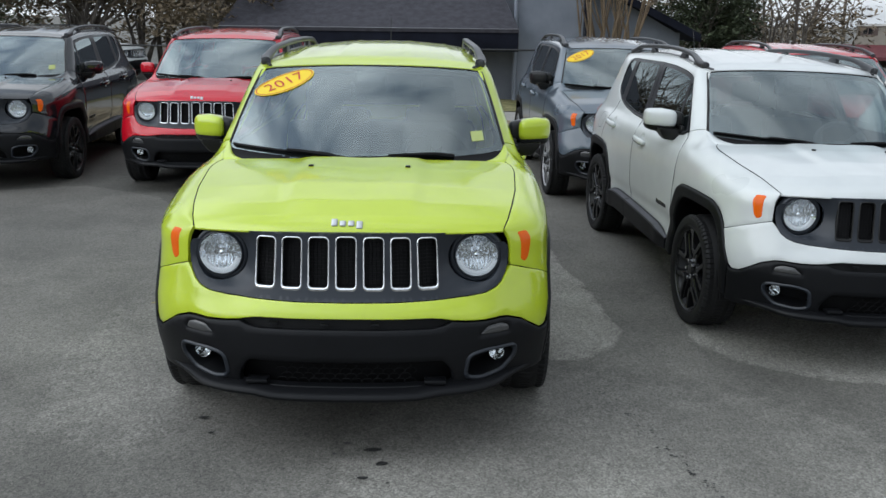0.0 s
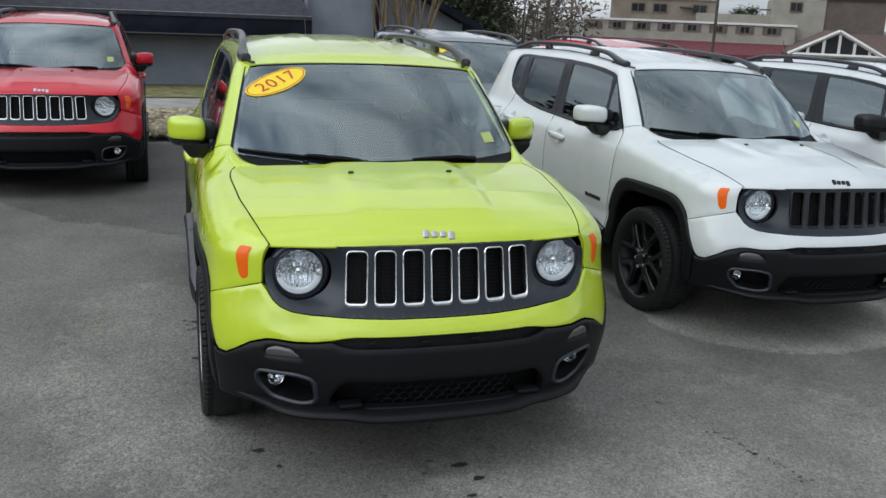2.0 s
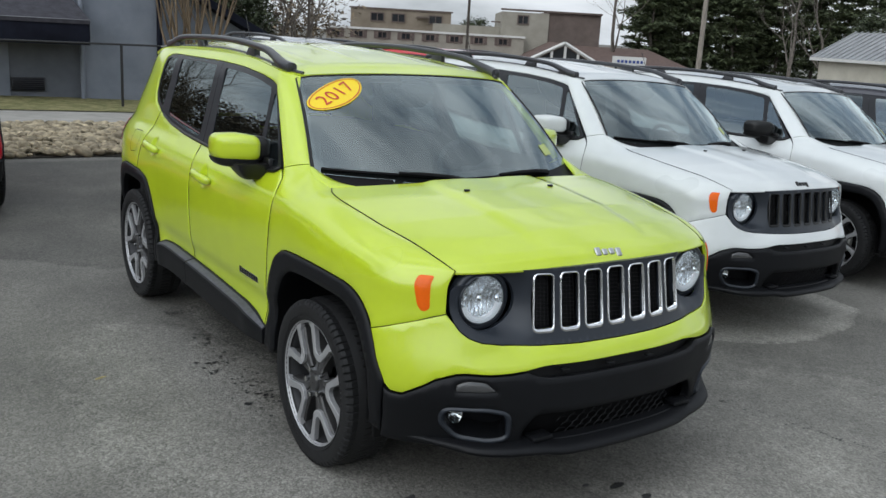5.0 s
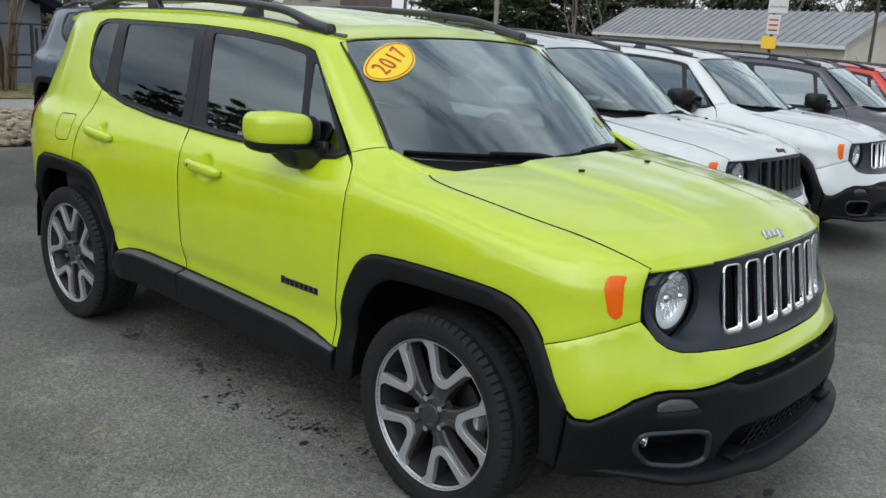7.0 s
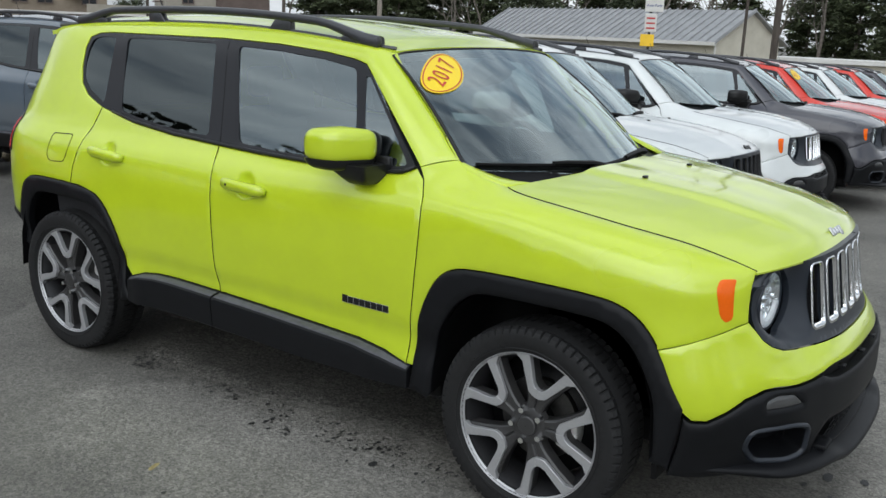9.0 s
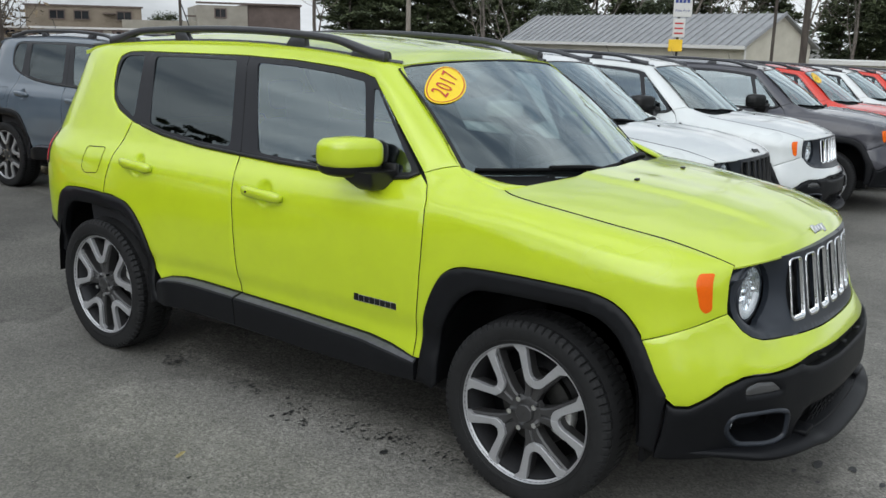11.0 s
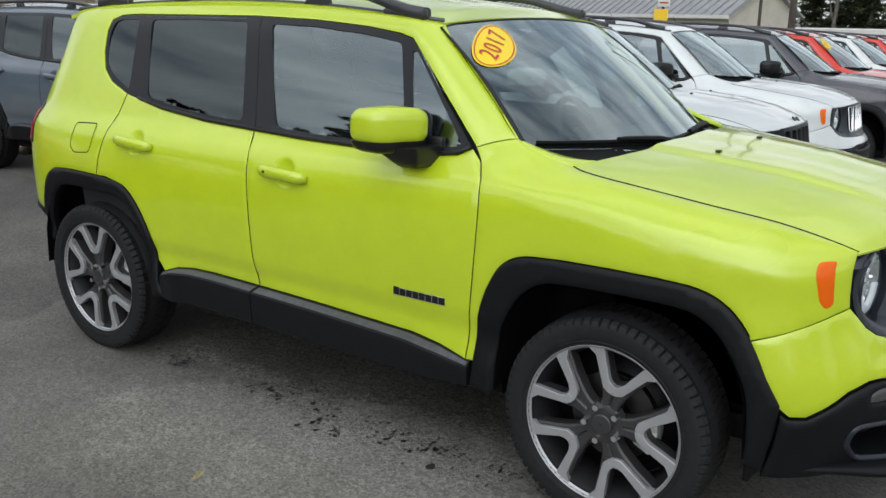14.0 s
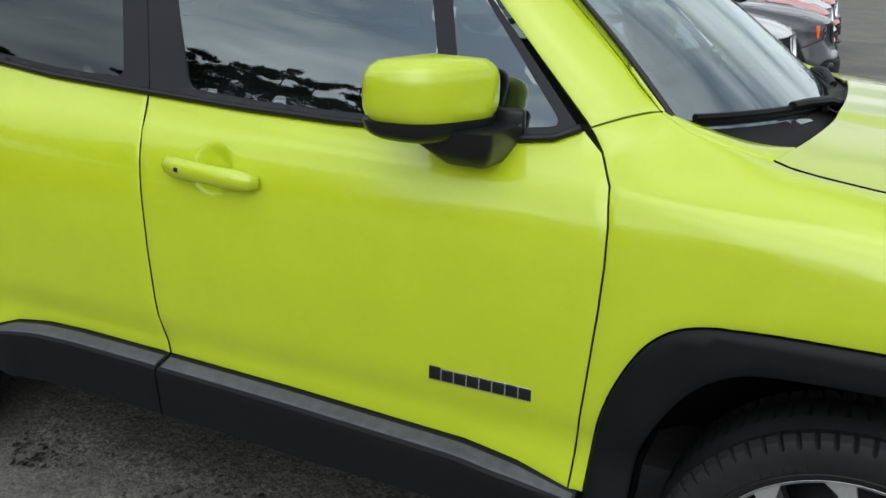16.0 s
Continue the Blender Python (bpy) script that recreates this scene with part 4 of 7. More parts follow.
        lamp = link("fog_lamp", fl[0], car, label="small round fog lamp", m=m)
        ln = link("lens", fl[1], lamp)
        ln.visible_shadow = False
        tp = [(g * u, z) for u, z in TURN_LAMP]
        tl = cached(("turn", g), lambda: finished(pressed(as_s(tp), nose, nose_n, cell=.012, gap=0.0015, rim=.02, lift=.006, edge=.003), "turn_lamp", TURN_CLEAR))
        link("turn_lamp", tl, car, label="clear front indicator lamp")
        # amber side marker
        mk = [(.256, .800), (.272, .788), (.285, .81), (.298, .90), (.297, .938), (.261, .944)]
        mk_poly = rounded(side_poly(mk), .012, 4)
        sm = cached(("marker", g), lambda: finished(pressed(mk_poly, lambda s, v: skin(s, v, g), lambda s, v: skin_normal(s, v, g), cell=.012, gap=0, rim=.01, lift=.003, edge=.002), "side_marker", AMBER))
        link("side_marker", sm, car, label="amber side marker lamp")
    lip = cached("lip", lambda: finished(chin_lip(), "chin_spoiler", CLADDING, sharp=40))
    link("chin_spoiler", lip, lower, label="dark grey chin spoiler")
    # badge on the hood's edge: a row of plain bright blocks
    bd = cached("nose_badge", lambda: finished(nose_badge(), "nose_badge", SILVER, sharp=60))
    link("nose_badge", bd, car, spec.get("badge", SILVER), "bright nose badge")


SILVER = material("silver_badge", (0.50, 0.51, 0.52), rough=0.28, metal=0.85, vary=0.05, scale=20)
# paler copy of the sill plastic, for sky light on its upward ledge
LEDGE_LIGHT = material("lightened_ledge_plastic", (0.085, 0.085, 0.098), rough=0.6, vary=0.35, scale=10, bump=0.2, bump_scale=500, spec=0.3)
LAMP_WHITE = material("pale_lamp_reflector", (0.84, 0.85, 0.86), rough=0.3, metal=0.0, vary=0.06, scale=40)
TURN_CLEAR = material("clear_lamp_cover", (0.060, 0.060, 0.060), rough=0.12, vary=0.2, scale=60, coat=0.3)


def slot_mesh(p):
    bm = bmesh.new()
    us, zs = [q[0] for q in p], [q[1] for q in p]
    u0, u1, z0, z1 = min(us) - .005, max(us) + .005, min(zs) - .005, max(zs) + .005
    pts = [nose(s_of_u(u), z) + Vector((0, .045, 0)) for u, z in ((u0, z0), (u1, z0), (u1, z1), (u0, z1))]
    bm.faces.new([bm.verts.new(q) for q in pts])
    n = 15
    for k in range(n):
        z = z0 + (z1 - z0) * (k + .5) / n
        a, b = nose(s_of_u(u0), z) + Vector((0, .036, 0)), nose(s_of_u(u1), z) + Vector((0, .036, 0))
        tube(bm, [a, (a + b) / 2 + Vector((0, 0, .004)), b], .0016, 4, caps=False)
    for k in range(6):
        u = u0 + (u1 - u0) * (k + .5) / 6
        tube(bm, [nose(s_of_u(u), z0) + Vector((0, .037, 0)), nose(s_of_u(u), z1) + Vector((0, .037, 0))], .0014, 4, caps=False)
    return bm


def strip_behind(u0, u1, z0, z1, depth):
    bm = sheet(24, 2, lambda a, b: nose(s_of_u(u0 + (u1 - u0) * a), z0 + (z1 - z0) * b) + Vector((0, depth, 0)))
    for a in (z0, z1):
        extra = sheet(24, 1, lambda p, q: nose(s_of_u(u0 + (u1 - u0) * p), a) + Vector((0, depth * q + .004, 0)))
        me = bpy.data.meshes.new("t")
        extra.to_mesh(me)
        extra.free()
        bm.from_mesh(me)
        bpy.data.meshes.remove(me)
    return bm


def intake_mesh():
    """The honeycomb of the lower intake."""
    bm = bmesh.new()
    for r in range(5):
        for c in range(13):
            u, z = -.258 + c * .043 + (.0215 if r % 2 else 0), .338 + r * .024
            if abs(u) > .275:
                continue
            ring = [nose(s_of_u(u + .024 * math.cos(a)), z + .0155 * math.sin(a)) + Vector((0, .022, 0)) for a in (k * math.tau / 6 for k in range(6))]
            for a, b in zip(ring[:4], ring[1:5]):
                tube(bm, [a, b], .0019, 4, caps=False)
    return bm


def chin_lip():
    """A splitter under the bumper: its top slopes out to a thick rounded edge, lowest in the middle, thin towards the wheels."""
    prof = ((-.012, .324), (.006, .320), (.026, .315), (.046, .309), (.058, .302), (.063, .292), (.060, .281), (.048, .273), (-.02, .268), (-.10, .268))

    def at(a, b):
        s = (2 * a - 1) * s_of_y(.335)
        k = abs(2 * a - 1)
        i = min(int(b * 9 + 1e-6), 8)
        f = b * 9 - i
        lift = prof[i][0] * (1 - f) + prof[i + 1][0] * f
        z = prof[i][1] * (1 - f) + prof[i + 1][1] * f
        end = smoothstep(1.0, .62, k)
        z = .292 + (z - .292) * (.30 + .70 * end)
        p, n = nose(s, .30), nose_n(s, .30)
        n = Vector((n.x, n.y, 0)).normalized()
        return Vector((p.x, p.y, z + .012 * smoothstep(.30, .42, k) + .020 * smoothstep(.6, 1.0, k))) + n * (lift * (.10 + .90 * end) + .004)
    return sheet(96, 18, at)


def nose_badge():
    """Four plain rounded plates in a row."""
    bm = bmesh.new()
    x = -.066
    for w, h, drop in ((.030, .034, 0), (.030, .026, .004), (.030, .026, .004), (.030, .036, .010)):
        p = hood_point(0.04, (x + w / 2))
        n = Vector((0, -.80, .60))
        box(bm, -w / 2 + .002, w / 2 - .002, -.005, .005, -h / 2 - drop, h / 2 - drop, .0048, m=Matrix.Translation(p + n * .004) @ Matrix.Rotation(radians(-38), 4, "X"), segments=3)
        x += w + .004
    return bm


# ---- hood, windscreen, roof ----
def hood_edge(q):
    y = .222 + (1.06 - .222) * q
    return skin(s_of_y(y), v_top(y), -1)


def hood_centre(q):
    y = .112 + (.962 - .112) * q
    return y, curve(y, ((.112, .946), (.122, .958), (.145, .973), (.19, .994), (.30, 1.030), (.5, 1.070), (.76, 1.098), (.962, 1.112)))


def hood_at(p, q):
    """p: -1 to 1 across, q: 0 to 1 from the nose to the screen."""
    e = hood_edge(q)
    yc, zc = hood_centre(q)
    a = abs(p)
    w = a ** 2.3
    u = abs(e.x) - .003
    z = zc * (1 - w) + e.z * w
    z += 0.010 * (1 - smoothstep(.36, .46, a)) * smoothstep(0.03, .30, q) - 0.004 * smoothstep(.2, .0, a) * smoothstep(.1, .4, q)
    front = smoothstep(.06, 0.0, q)
    y = yc * (1 - a ** 2.4) + e.y * a ** 2.4
    return Vector((-p * u, y, z - .008 * front * front))


def hood_point(q, x):
    e = hood_edge(q)
    return hood_at(-x / (abs(e.x) - .003), q)


def screen_at(p, w):
    """The windscreen: p across, w from the bottom up."""
    u = .722 + (.606 - .722) * w
    yb, yt = .985 + .228 * abs(p) ** 2.3, 1.626 + .027 * abs(p) ** 2
    zb, zt = 1.088 + .026 * abs(p) ** 2, 1.528 - .024 * abs(p) ** 2
    bow = .020 * math.sin(math.pi * w)
    return Vector((-p * u, yb + (yt - yb) * w - bow * .55, zb + (zt - zb) * w + bow * .8))


def screen_normal(p, w):
    e = .003
    n = (screen_at(p + e, w) - screen_at(p - e, w)).cross(screen_at(p, w + e) - screen_at(p, w - e)).normalized()
    return n if n.z > 0 else -n


def roof_edge(y):
    return skin(s_of_y(y), top_v(max(y, 1.66)), -1)


def roof_at(p, q):
    y = 1.652 + (3.985 - 1.652) * q
    e = roof_edge(min(y, 3.97))
    crown = .040 + .012 * math.sin(math.pi * q)
    a = abs(p)
    rib = sum(.005 * (smoothstep(c - .035, c - .015, a) - smoothstep(c + .015, c + .035, a)) for c in (.28, .72)) * smoothstep(.06, .12, q) * smoothstep(.98, .9, q)
    y2 = y - .021 * (1 - a * a) * (1 - q) ** 6
    return Vector((-p * (abs(e.x) + .004), tail(y2) - .065 * smoothstep(.80, 1.0, q), e.z + crown * (1 - a ** 2.4) + rib - .012 * smoothstep(.93, 1.0, q) - (.006 + .019 * (1 - a * a)) * smoothstep(.055, .0, q)))


def sheet_facing(nx, ny, at, way, thick=0.0):
    bm = sheet(nx, ny, at)
    for f in bm.faces:
        f.normal_update()
        if f.normal.dot(way) < 0:
            f.normal_flip()
    if thick:
        rim = {}
        for e in [e for e in bm.edges if len(e.link_faces) == 1]:
            pair = []
            for v in e.verts:
                if v not in rim:
                    rim[v] = (bm.verts.new(v.co), bm.verts.new(v.co - Vector(way) * thick))
                pair.append(rim[v])
            bm.faces.new((pair[0][0], pair[1][0], pair[1][1], pair[0][1]))
    return bm


def screen_border():
    poly = rounded([(-.995, .0), (.995, .0), (.995, .995), (-.995, .995)], .10, 6)
    hole = rounded([(-.966, .080), (.966, .080), (.962, .962), (-.962, .962)], .12, 6)
    return pressed(poly, screen_at, screen_normal, cell=.045, gap=0, rim=0, lift=-.001, holes=[hole])


def add_top(car, spec):
    up = Vector((0, -.2, 1))
    hood = cached("hood", lambda: finished(sheet_facing(72, 64, lambda a, b: hood_at(2 * a - 1, b ** 1.25), up, .006), "hood", LIME, sharp=50))
    hood_ob = link("hood", hood, car, spec["paint"], "clamshell hood with two raised creases")
    for sgn in (-1, 1):
        hg = cached(("hood_gap", sgn), lambda: finished(tube(bmesh.new(), [Vector((-sgn * e.x, e.y, e.z - .0012)) for e in (hood_edge(k / 30) for k in range(31))], .0021, 6), "hood_gap", MESH_BLACK))
        link("hood_gap", hg, hood_ob)
    nz = cached("nozzle", lambda: finished(boxed(-.012, .012, -.008, .008, -.002, .008, .003), "washer_nozzle", GLOSS_BLACK, sharp=40))
    for x in (-.227, .227):
        q = (.76 - .112) / .85
        p = hood_point(q, x)
        link("washer_nozzle", nz, hood_ob, m=Matrix.Translation(p))
    roof = cached("roof", lambda: finished(sheet_facing(48, 60, lambda a, b: roof_at(2 * a - 1, b), Vector((0, 0, 1)), .02), "roof", LIME, sharp=50))
    link("roof", roof, car, spec["paint"])
    liner = cached("headliner", lambda: finished(sheet_facing(12, 20, lambda a, b: roof_at((2 * a - 1) * .97, b) - Vector((0, 0, .045)), Vector((0, 0, -1))), "headliner", HEADLINER))
    link("headliner", liner, car)
    glass = cached("windscreen", lambda: finished(sheet_facing(28, 20, lambda a, b: screen_at((2 * a - 1) * .985, .01 + .98 * b), Vector((0, -.5, 1))), "windscreen", SCREEN_GLASS))
    g = link("windscreen", glass, car, label="raked clear windscreen")
    g.visible_shadow = False
    border = cached("screen_border", lambda: finished(screen_border(), "windscreen_border", GLOSS_BLACK))
    link("windscreen_border", border, g)
    seal = cached("screen_seal", lambda: finished(tube(bmesh.new(), [screen_at(p, w) for p, w in [(-1, .02 + .96 * k / 10) for k in range(11)] + [(-1 + 2 * k / 16, 1.0) for k in range(1, 16)] + [(1, .98 - .96 * k / 10) for k in range(11)]], .0048, 6), "screen_seal", GLOSS_BLACK))
    link("screen_seal", seal, g)
    frit = cached("frit", lambda: finished(pressed(rounded([(-.10, .80), (.10, .80), (.135, .955), (-.135, .955)], .02, 3), screen_at, screen_normal, cell=.04, gap=0, rim=0, lift=-.003), "sensor_frit", GLOSS_BLACK))
    link("sensor_frit", frit, g)
    sensor = cached("mirror_mount", lambda: finished(boxed(-.085, .085, -.05, .05, -.055, .035, .02, m=Matrix.Translation((0, 1.59, 1.445)) @ Matrix.Rotation(radians(-34), 4, "X")), "sensor_cover", INTERIOR, sharp=40))
    link("sensor_cover", sensor, g)
    # cowl between hood and screen
    def cowl_at(a, b):
        p = 2 * a - 1
        h, s = hood_at(p * .995, .985), screen_at(p * .985, .03)
        return h.lerp(s, b) - Vector((0, 0, .018 * math.sin(math.pi * b) + .010 * (1 - b)))
    cowl = cached("cowl", lambda: finished(sheet_facing(40, 6, cowl_at, Vector((0, 0, 1))), "cowl", COWL))
    link("cowl", cowl, car, label="black plastic cowl below the windscreen")
    # the painted corners that round the cowl off
    for sgn in (-1, 1):
        def corner():
            """The painted web between wing, hood corner and pillar, with a hollow edge towards the cowl."""
            rim = [skin(s_of_y(y), v, sgn) for y, v in ((1.262, 1.171), (1.212, 1.157), (1.16, 1.160), (1.11, 1.170), (1.06, v_top(1.06)))]
            rim += [hood_at(-sgn * q, 1.0) for q in (.975, .95, .925, .90, .87)]
            first, last = rim[0], rim[-1]
            mid = (first + last) * .5 + (Vector((sgn * .703, 1.06, 1.0903)) - (first + last) * .5) * .55
            n = len(rim) - 1
            rows = []
            bm = bmesh.new()
            for i, e in enumerate(rim):
                t = i / n
                c = first * (1 - t) ** 2 + mid * (2 * t * (1 - t)) + last * t * t
                c.z = (first.z * (1 - t) + last.z * t) - .014 * math.sin(math.pi * t)
                rows.append([bm.verts.new(e.lerp(c, f) + Vector((0, 0, (.0022 if f >= 0 else -.004) - .016 * max(0, f - 1) / .12))) for f in (-.08, 0, .33, .66, 1.0, 1.12)])
            for p_, q_ in zip(rows, rows[1:]):
                for j in range(5):
                    try:
                        bm.faces.new((p_[j], q_[j], q_[j + 1], p_[j + 1]))
                    except ValueError:
                        pass
            for fc in bm.faces:
                fc.normal_update()
                if fc.normal.z < 0:
                    fc.normal_flip()
            return finished(bm, "cowl_corner", LIME)
        link("cowl_corner", cached(("cowl_corner", sgn), corner), car, spec["paint"])
    for k, (p0, w0, p1, w1, piv) in enumerate(((.955, .055, .12, .028, .30), (.28, .018, -.62, .022, -.18))):
        wm = cached(("wiper", k), lambda: wiper_meshes(p0, w0, p1, w1, piv))
        arm = link("wiper", wm[0], car, label="black windscreen wiper")
        link("wiper_blade", wm[1], arm)
    whip = cached("aerial", lambda: finished(tube(tube(bmesh.new(), [(0, 0, -.01), (0, .004, .012), (0, .012, .022)], .014, 8, radii=[.020, .017, .008]), [(0, .010, .018), (0, .10, .19)], .0035, 6), "aerial", GLOSS_BLACK, sharp=40))
    link("aerial", whip, car, m=Matrix.Translation(roof_at(0, .90)))
    # roof rails
    for sgn in (-1, 1):
        rm = cached(("rail", sgn), lambda: rail_meshes(sgn))
        rail = link("roof_rail", rm[0], car, spec.get("rails", RAIL), "grey-black raised roof rail")
        link("roof_ditch", rm[1], rail)
        for f in rm[2:]:
            link("rail_foot", f, rail)


COWL = material("black_cowl_plastic", (0.004, 0.004, 0.0045), rough=0.5, vary=0.2, scale=20, bump=0.15, bump_scale=300, spec=0.14)
RAIL = material("dark_roof_rail", (0.05, 0.051, 0.055), rough=0.32, metal=0.3, vary=0.1, scale=10)


def wiper_meshes(p0, w0, p1, w1, piv):
    up = Vector((0, -.45, .9))
    blade = bmesh.new()
    pts = [screen_at(p0 + (p1 - p0) * k / 10, w0 + (w1 - w0) * k / 10 + .012 * math.sin(math.pi * k / 10)) + up * .012 for k in range(11)]
    tube(blade, pts, .0075, 6)
    tube(blade, [q - up * .008 for q in pts], .003, 4)
    arm = bmesh.new()
    mid = pts[5]
    root = screen_at(p1, 0.0) + up * .018
    tube(arm, [root, root.lerp(mid, .3) + up * .014, root.lerp(mid, .75) + up * .012, mid + up * .008], .010, 8, radii=[.016, .012, .010, .009])
    return finished(arm, "wiper", COWL, sharp=40), finished(blade, "wiper_blade", COWL, sharp=40)


def rail_meshes(sgn):
    """A roof rail that rises from the roof at both ends, on three feet."""
    def at(y, h):
        e = roof_edge(min(max(y, 1.66), 3.95))
        return Vector((sgn * (abs(e.x) - .020), y, e.z + h + .006))
    ys = [1.715 + (3.62 - 1.715) * k / 30 for k in range(31)]
    rail = bmesh.new()
    rings = []
    for i, y in enumerate(ys):
        t = i / 30
        h = .040 * smoothstep(0, .17, t) * smoothstep(1, .86, t) + .010
        c = at(y, h)
        w, hh = .021 + .006 * (smoothstep(.15, 0, t) + smoothstep(.85, 1, t)), .017 + .008 * (smoothstep(.14, 0, t) + smoothstep(.86, 1, t))
        rings.append([rail.verts.new(c + Vector((w * math.copysign(abs(math.cos(a)) ** .7, math.cos(a)), 0, hh * math.copysign(abs(math.sin(a)) ** .7, math.sin(a))))) for a in (math.tau * j / 12 for j in range(12))])
    for p, q in zip(rings, rings[1:]):
        for j in range(12):
            rail.faces.new((p[j], p[(j + 1) % 12], q[(j + 1) % 12], q[j]))
    rail.faces.new(rings[0][::-1])
    rail.faces.new(rings[-1])
    bmesh.ops.recalc_face_normals(rail, faces=rail.faces)
    feet = []
    for y, l in ((1.80, .09), (2.26, .055), (3.05, .05), (3.50, .09)):
        c = at(y, 0)
        foot = boxed(c.x - .016, c.x + .016, y - l, y + l, c.z - .012, c.z + (.038 if 2 < y < 3.3 else .022), .007)
        if 2 < y < 3.3:
            for v in foot.verts:
                up_ = (v.co.z - c.z + .012) / .050
                v.co.y = y + (v.co.y - y) * (1.25 - .45 * up_) + (.02 if y > 2.5 else -.02) * up_
        feet.append(foot)
    ditch = bmesh.new()
    tube(ditch, [at(1.664 + (3.8 - 1.664) * k / 20, -.004) for k in range(21)], .010, 6)
    return [finished(b, n, RAIL, sharp=45) for b, n in ((rail, "roof_rail"), (ditch, "roof_ditch"), *((f, "rail_foot") for f in feet))]


# ---- sides ----
def mirror_meshes(sgn):
    house, base, glass = bmesh.new(), bmesh.new(), bmesh.new()

    def blob(bm, cx, cy, cz, sx, sy, sz, e, z0=-1.0, z1=1.0, n=28, m=14):
        rows = []
        for i in range(m + 1):
            t = z0 + (z1 - z0) * i / m
            row = []
            k = (1 - abs(t) ** e) ** (1 / e) if abs(t) < 1 else 0.0
            for j in range(n):
                a = math.tau * j / n
                c, s = math.cos(a), math.sin(a)
                r = (abs(c) ** e + abs(s) ** e) ** (-1 / e)
                row.append(bm.verts.new((sgn * (cx + sx * k * r * c), cy + sy * k * r * s + .048 * (k * r * c), cz + sz * t)))
            rows.append(row)
        for p, q in zip(rows, rows[1:]):
            for j in range(n):
                bm.faces.new((p[j], p[(j + 1) % n], q[(j + 1) % n], q[j]))
        bm.faces.new(rows[0][::-1])
        bm.faces.new(rows[-1])
        bmesh.ops.remove_doubles(bm, verts=bm.verts, dist=1e-5)
        bmesh.ops.recalc_face_normals(bm, faces=bm.faces)
    blob(house, .908, 1.636, 1.188, .094, .076, .067, 3.4)
    blob(base, .906, 1.640, 1.166, .0935, .075, .068, 3.4, -1.0, -.36)
    blob(base, .855, 1.648, 1.182, .096, .064, .062, 3.4)
    # the foot: a wedge that narrows downwards, with a lug on the door
    foot = bmesh.new()
    levels = ((1.125, .785, .935, 1.500, 1.690), (1.104, .785, .930, 1.500, 1.688), (1.074, .790, .910, 1.512, 1.650), (1.056, .797, .896, 1.522, 1.628), (1.052, .803, .888, 1.530, 1.618))
    rings = []
    for z, x0, x1, y0, y1 in levels:
        rings.append([foot.verts.new((sgn * x, y, z)) for x, y in rounded([(x0, y0), (x1, y0 + .012), (x1, y1 - .012), (x0, y1)], .016, 3)])
    for p, q in zip(rings, rings[1:]):
        for j in range(len(p)):
            foot.faces.new((p[j], p[(j + 1) % len(p)], q[(j + 1) % len(p)], q[j]))
    foot.faces.new(rings[0])
    foot.faces.new(rings[-1][::-1])
    bmesh.ops.recalc_face_normals(foot, faces=foot.faces)
    foot_me = bpy.data.meshes.new("foot")
    foot.to_mesh(foot_me)
    foot.free()
    base.from_mesh(foot_me)
    bpy.data.meshes.remove(foot_me)
    box(base, *sorted((sgn * .775, sgn * .80)), 1.50, 1.62, 1.088, 1.15, .008)
    box(glass, *sorted((sgn * .845, sgn * .970)), 1.700, 1.708, 1.142, 1.228, .003)
    return [finished(b, n, m, sharp=60) for b, n, m in ((house, "mirror", LIME), (base, "mirror_base", GLOSS_BLACK), (glass, "mirror_glass", CHROME))]


def handle_mesh(cy, cz, sgn):
    bm = bmesh.new()
    pts = []
    for k in range(13):
        t = k / 12
        y = cy - .122 + .244 * t
        s = s_of_y(y)
        base = skin(s, cz - .002, sgn)
        base.x = sgn * (abs(base.x) if abs(y - cy) > .07 else abs(skin(s_of_y(cy - .09), cz, sgn).x))
        pts.append(base + Vector((sgn * (.008 + .026 * math.sin(math.pi * t) ** .6), 0, .003 * math.sin(math.pi * t) - .009 * (0.5 - t))))
    radii = [.009, .0145, .0165, .0166, .0164, .0160, .0158, .0160, .0164, .0166, .0166, .0148, .009]
    tube(bm, pts, .014, 10, radii=radii)
    for v in bm.verts:
        v.co.z = cz + (v.co.z - cz) * 1.42
    bmesh.ops.recalc_face_normals(bm, faces=bm.faces)
    return bm


def model_badge(sgn, k):
    """One of the small dark blocks where the model name stands on the door."""
    y = 1.632 - .0275 * k if sgn < 0 else 1.44 + .0275 * k
    h = .029 if k == 0 else .025
    p = skin(s_of_y(y), .612, sgn)
    return boxed(p.x - .003, p.x + .003, y - .0128, y + .0128, .602, .602 + h, .002)


def badge_plate(sgn):
    """The bright edge that shows round the dark blocks."""
    y0, y1 = (1.632 - .0275 * 7 - .0135, 1.632 + .0135) if sgn < 0 else (1.44 - .0135, 1.44 + .0275 * 7 + .0135)
    p, q = skin(s_of_y(y0), .612, sgn), skin(s_of_y(y1), .612, sgn)
    return boxed(min(p.x, q.x) - .0012, max(p.x, q.x) + .0012, y0, y1, .6000, .6285, .001)


def resample_open(points, step):
    out = []
    for (a, b), (c, d) in zip(points, points[1:]):
        n = max(1, int(math.hypot(c - a, d - b) / step))
        out += [(a + (c - a) * k / n, b + (d - b) * k / n) for k in range(n)]
    return out + [points[-1]]


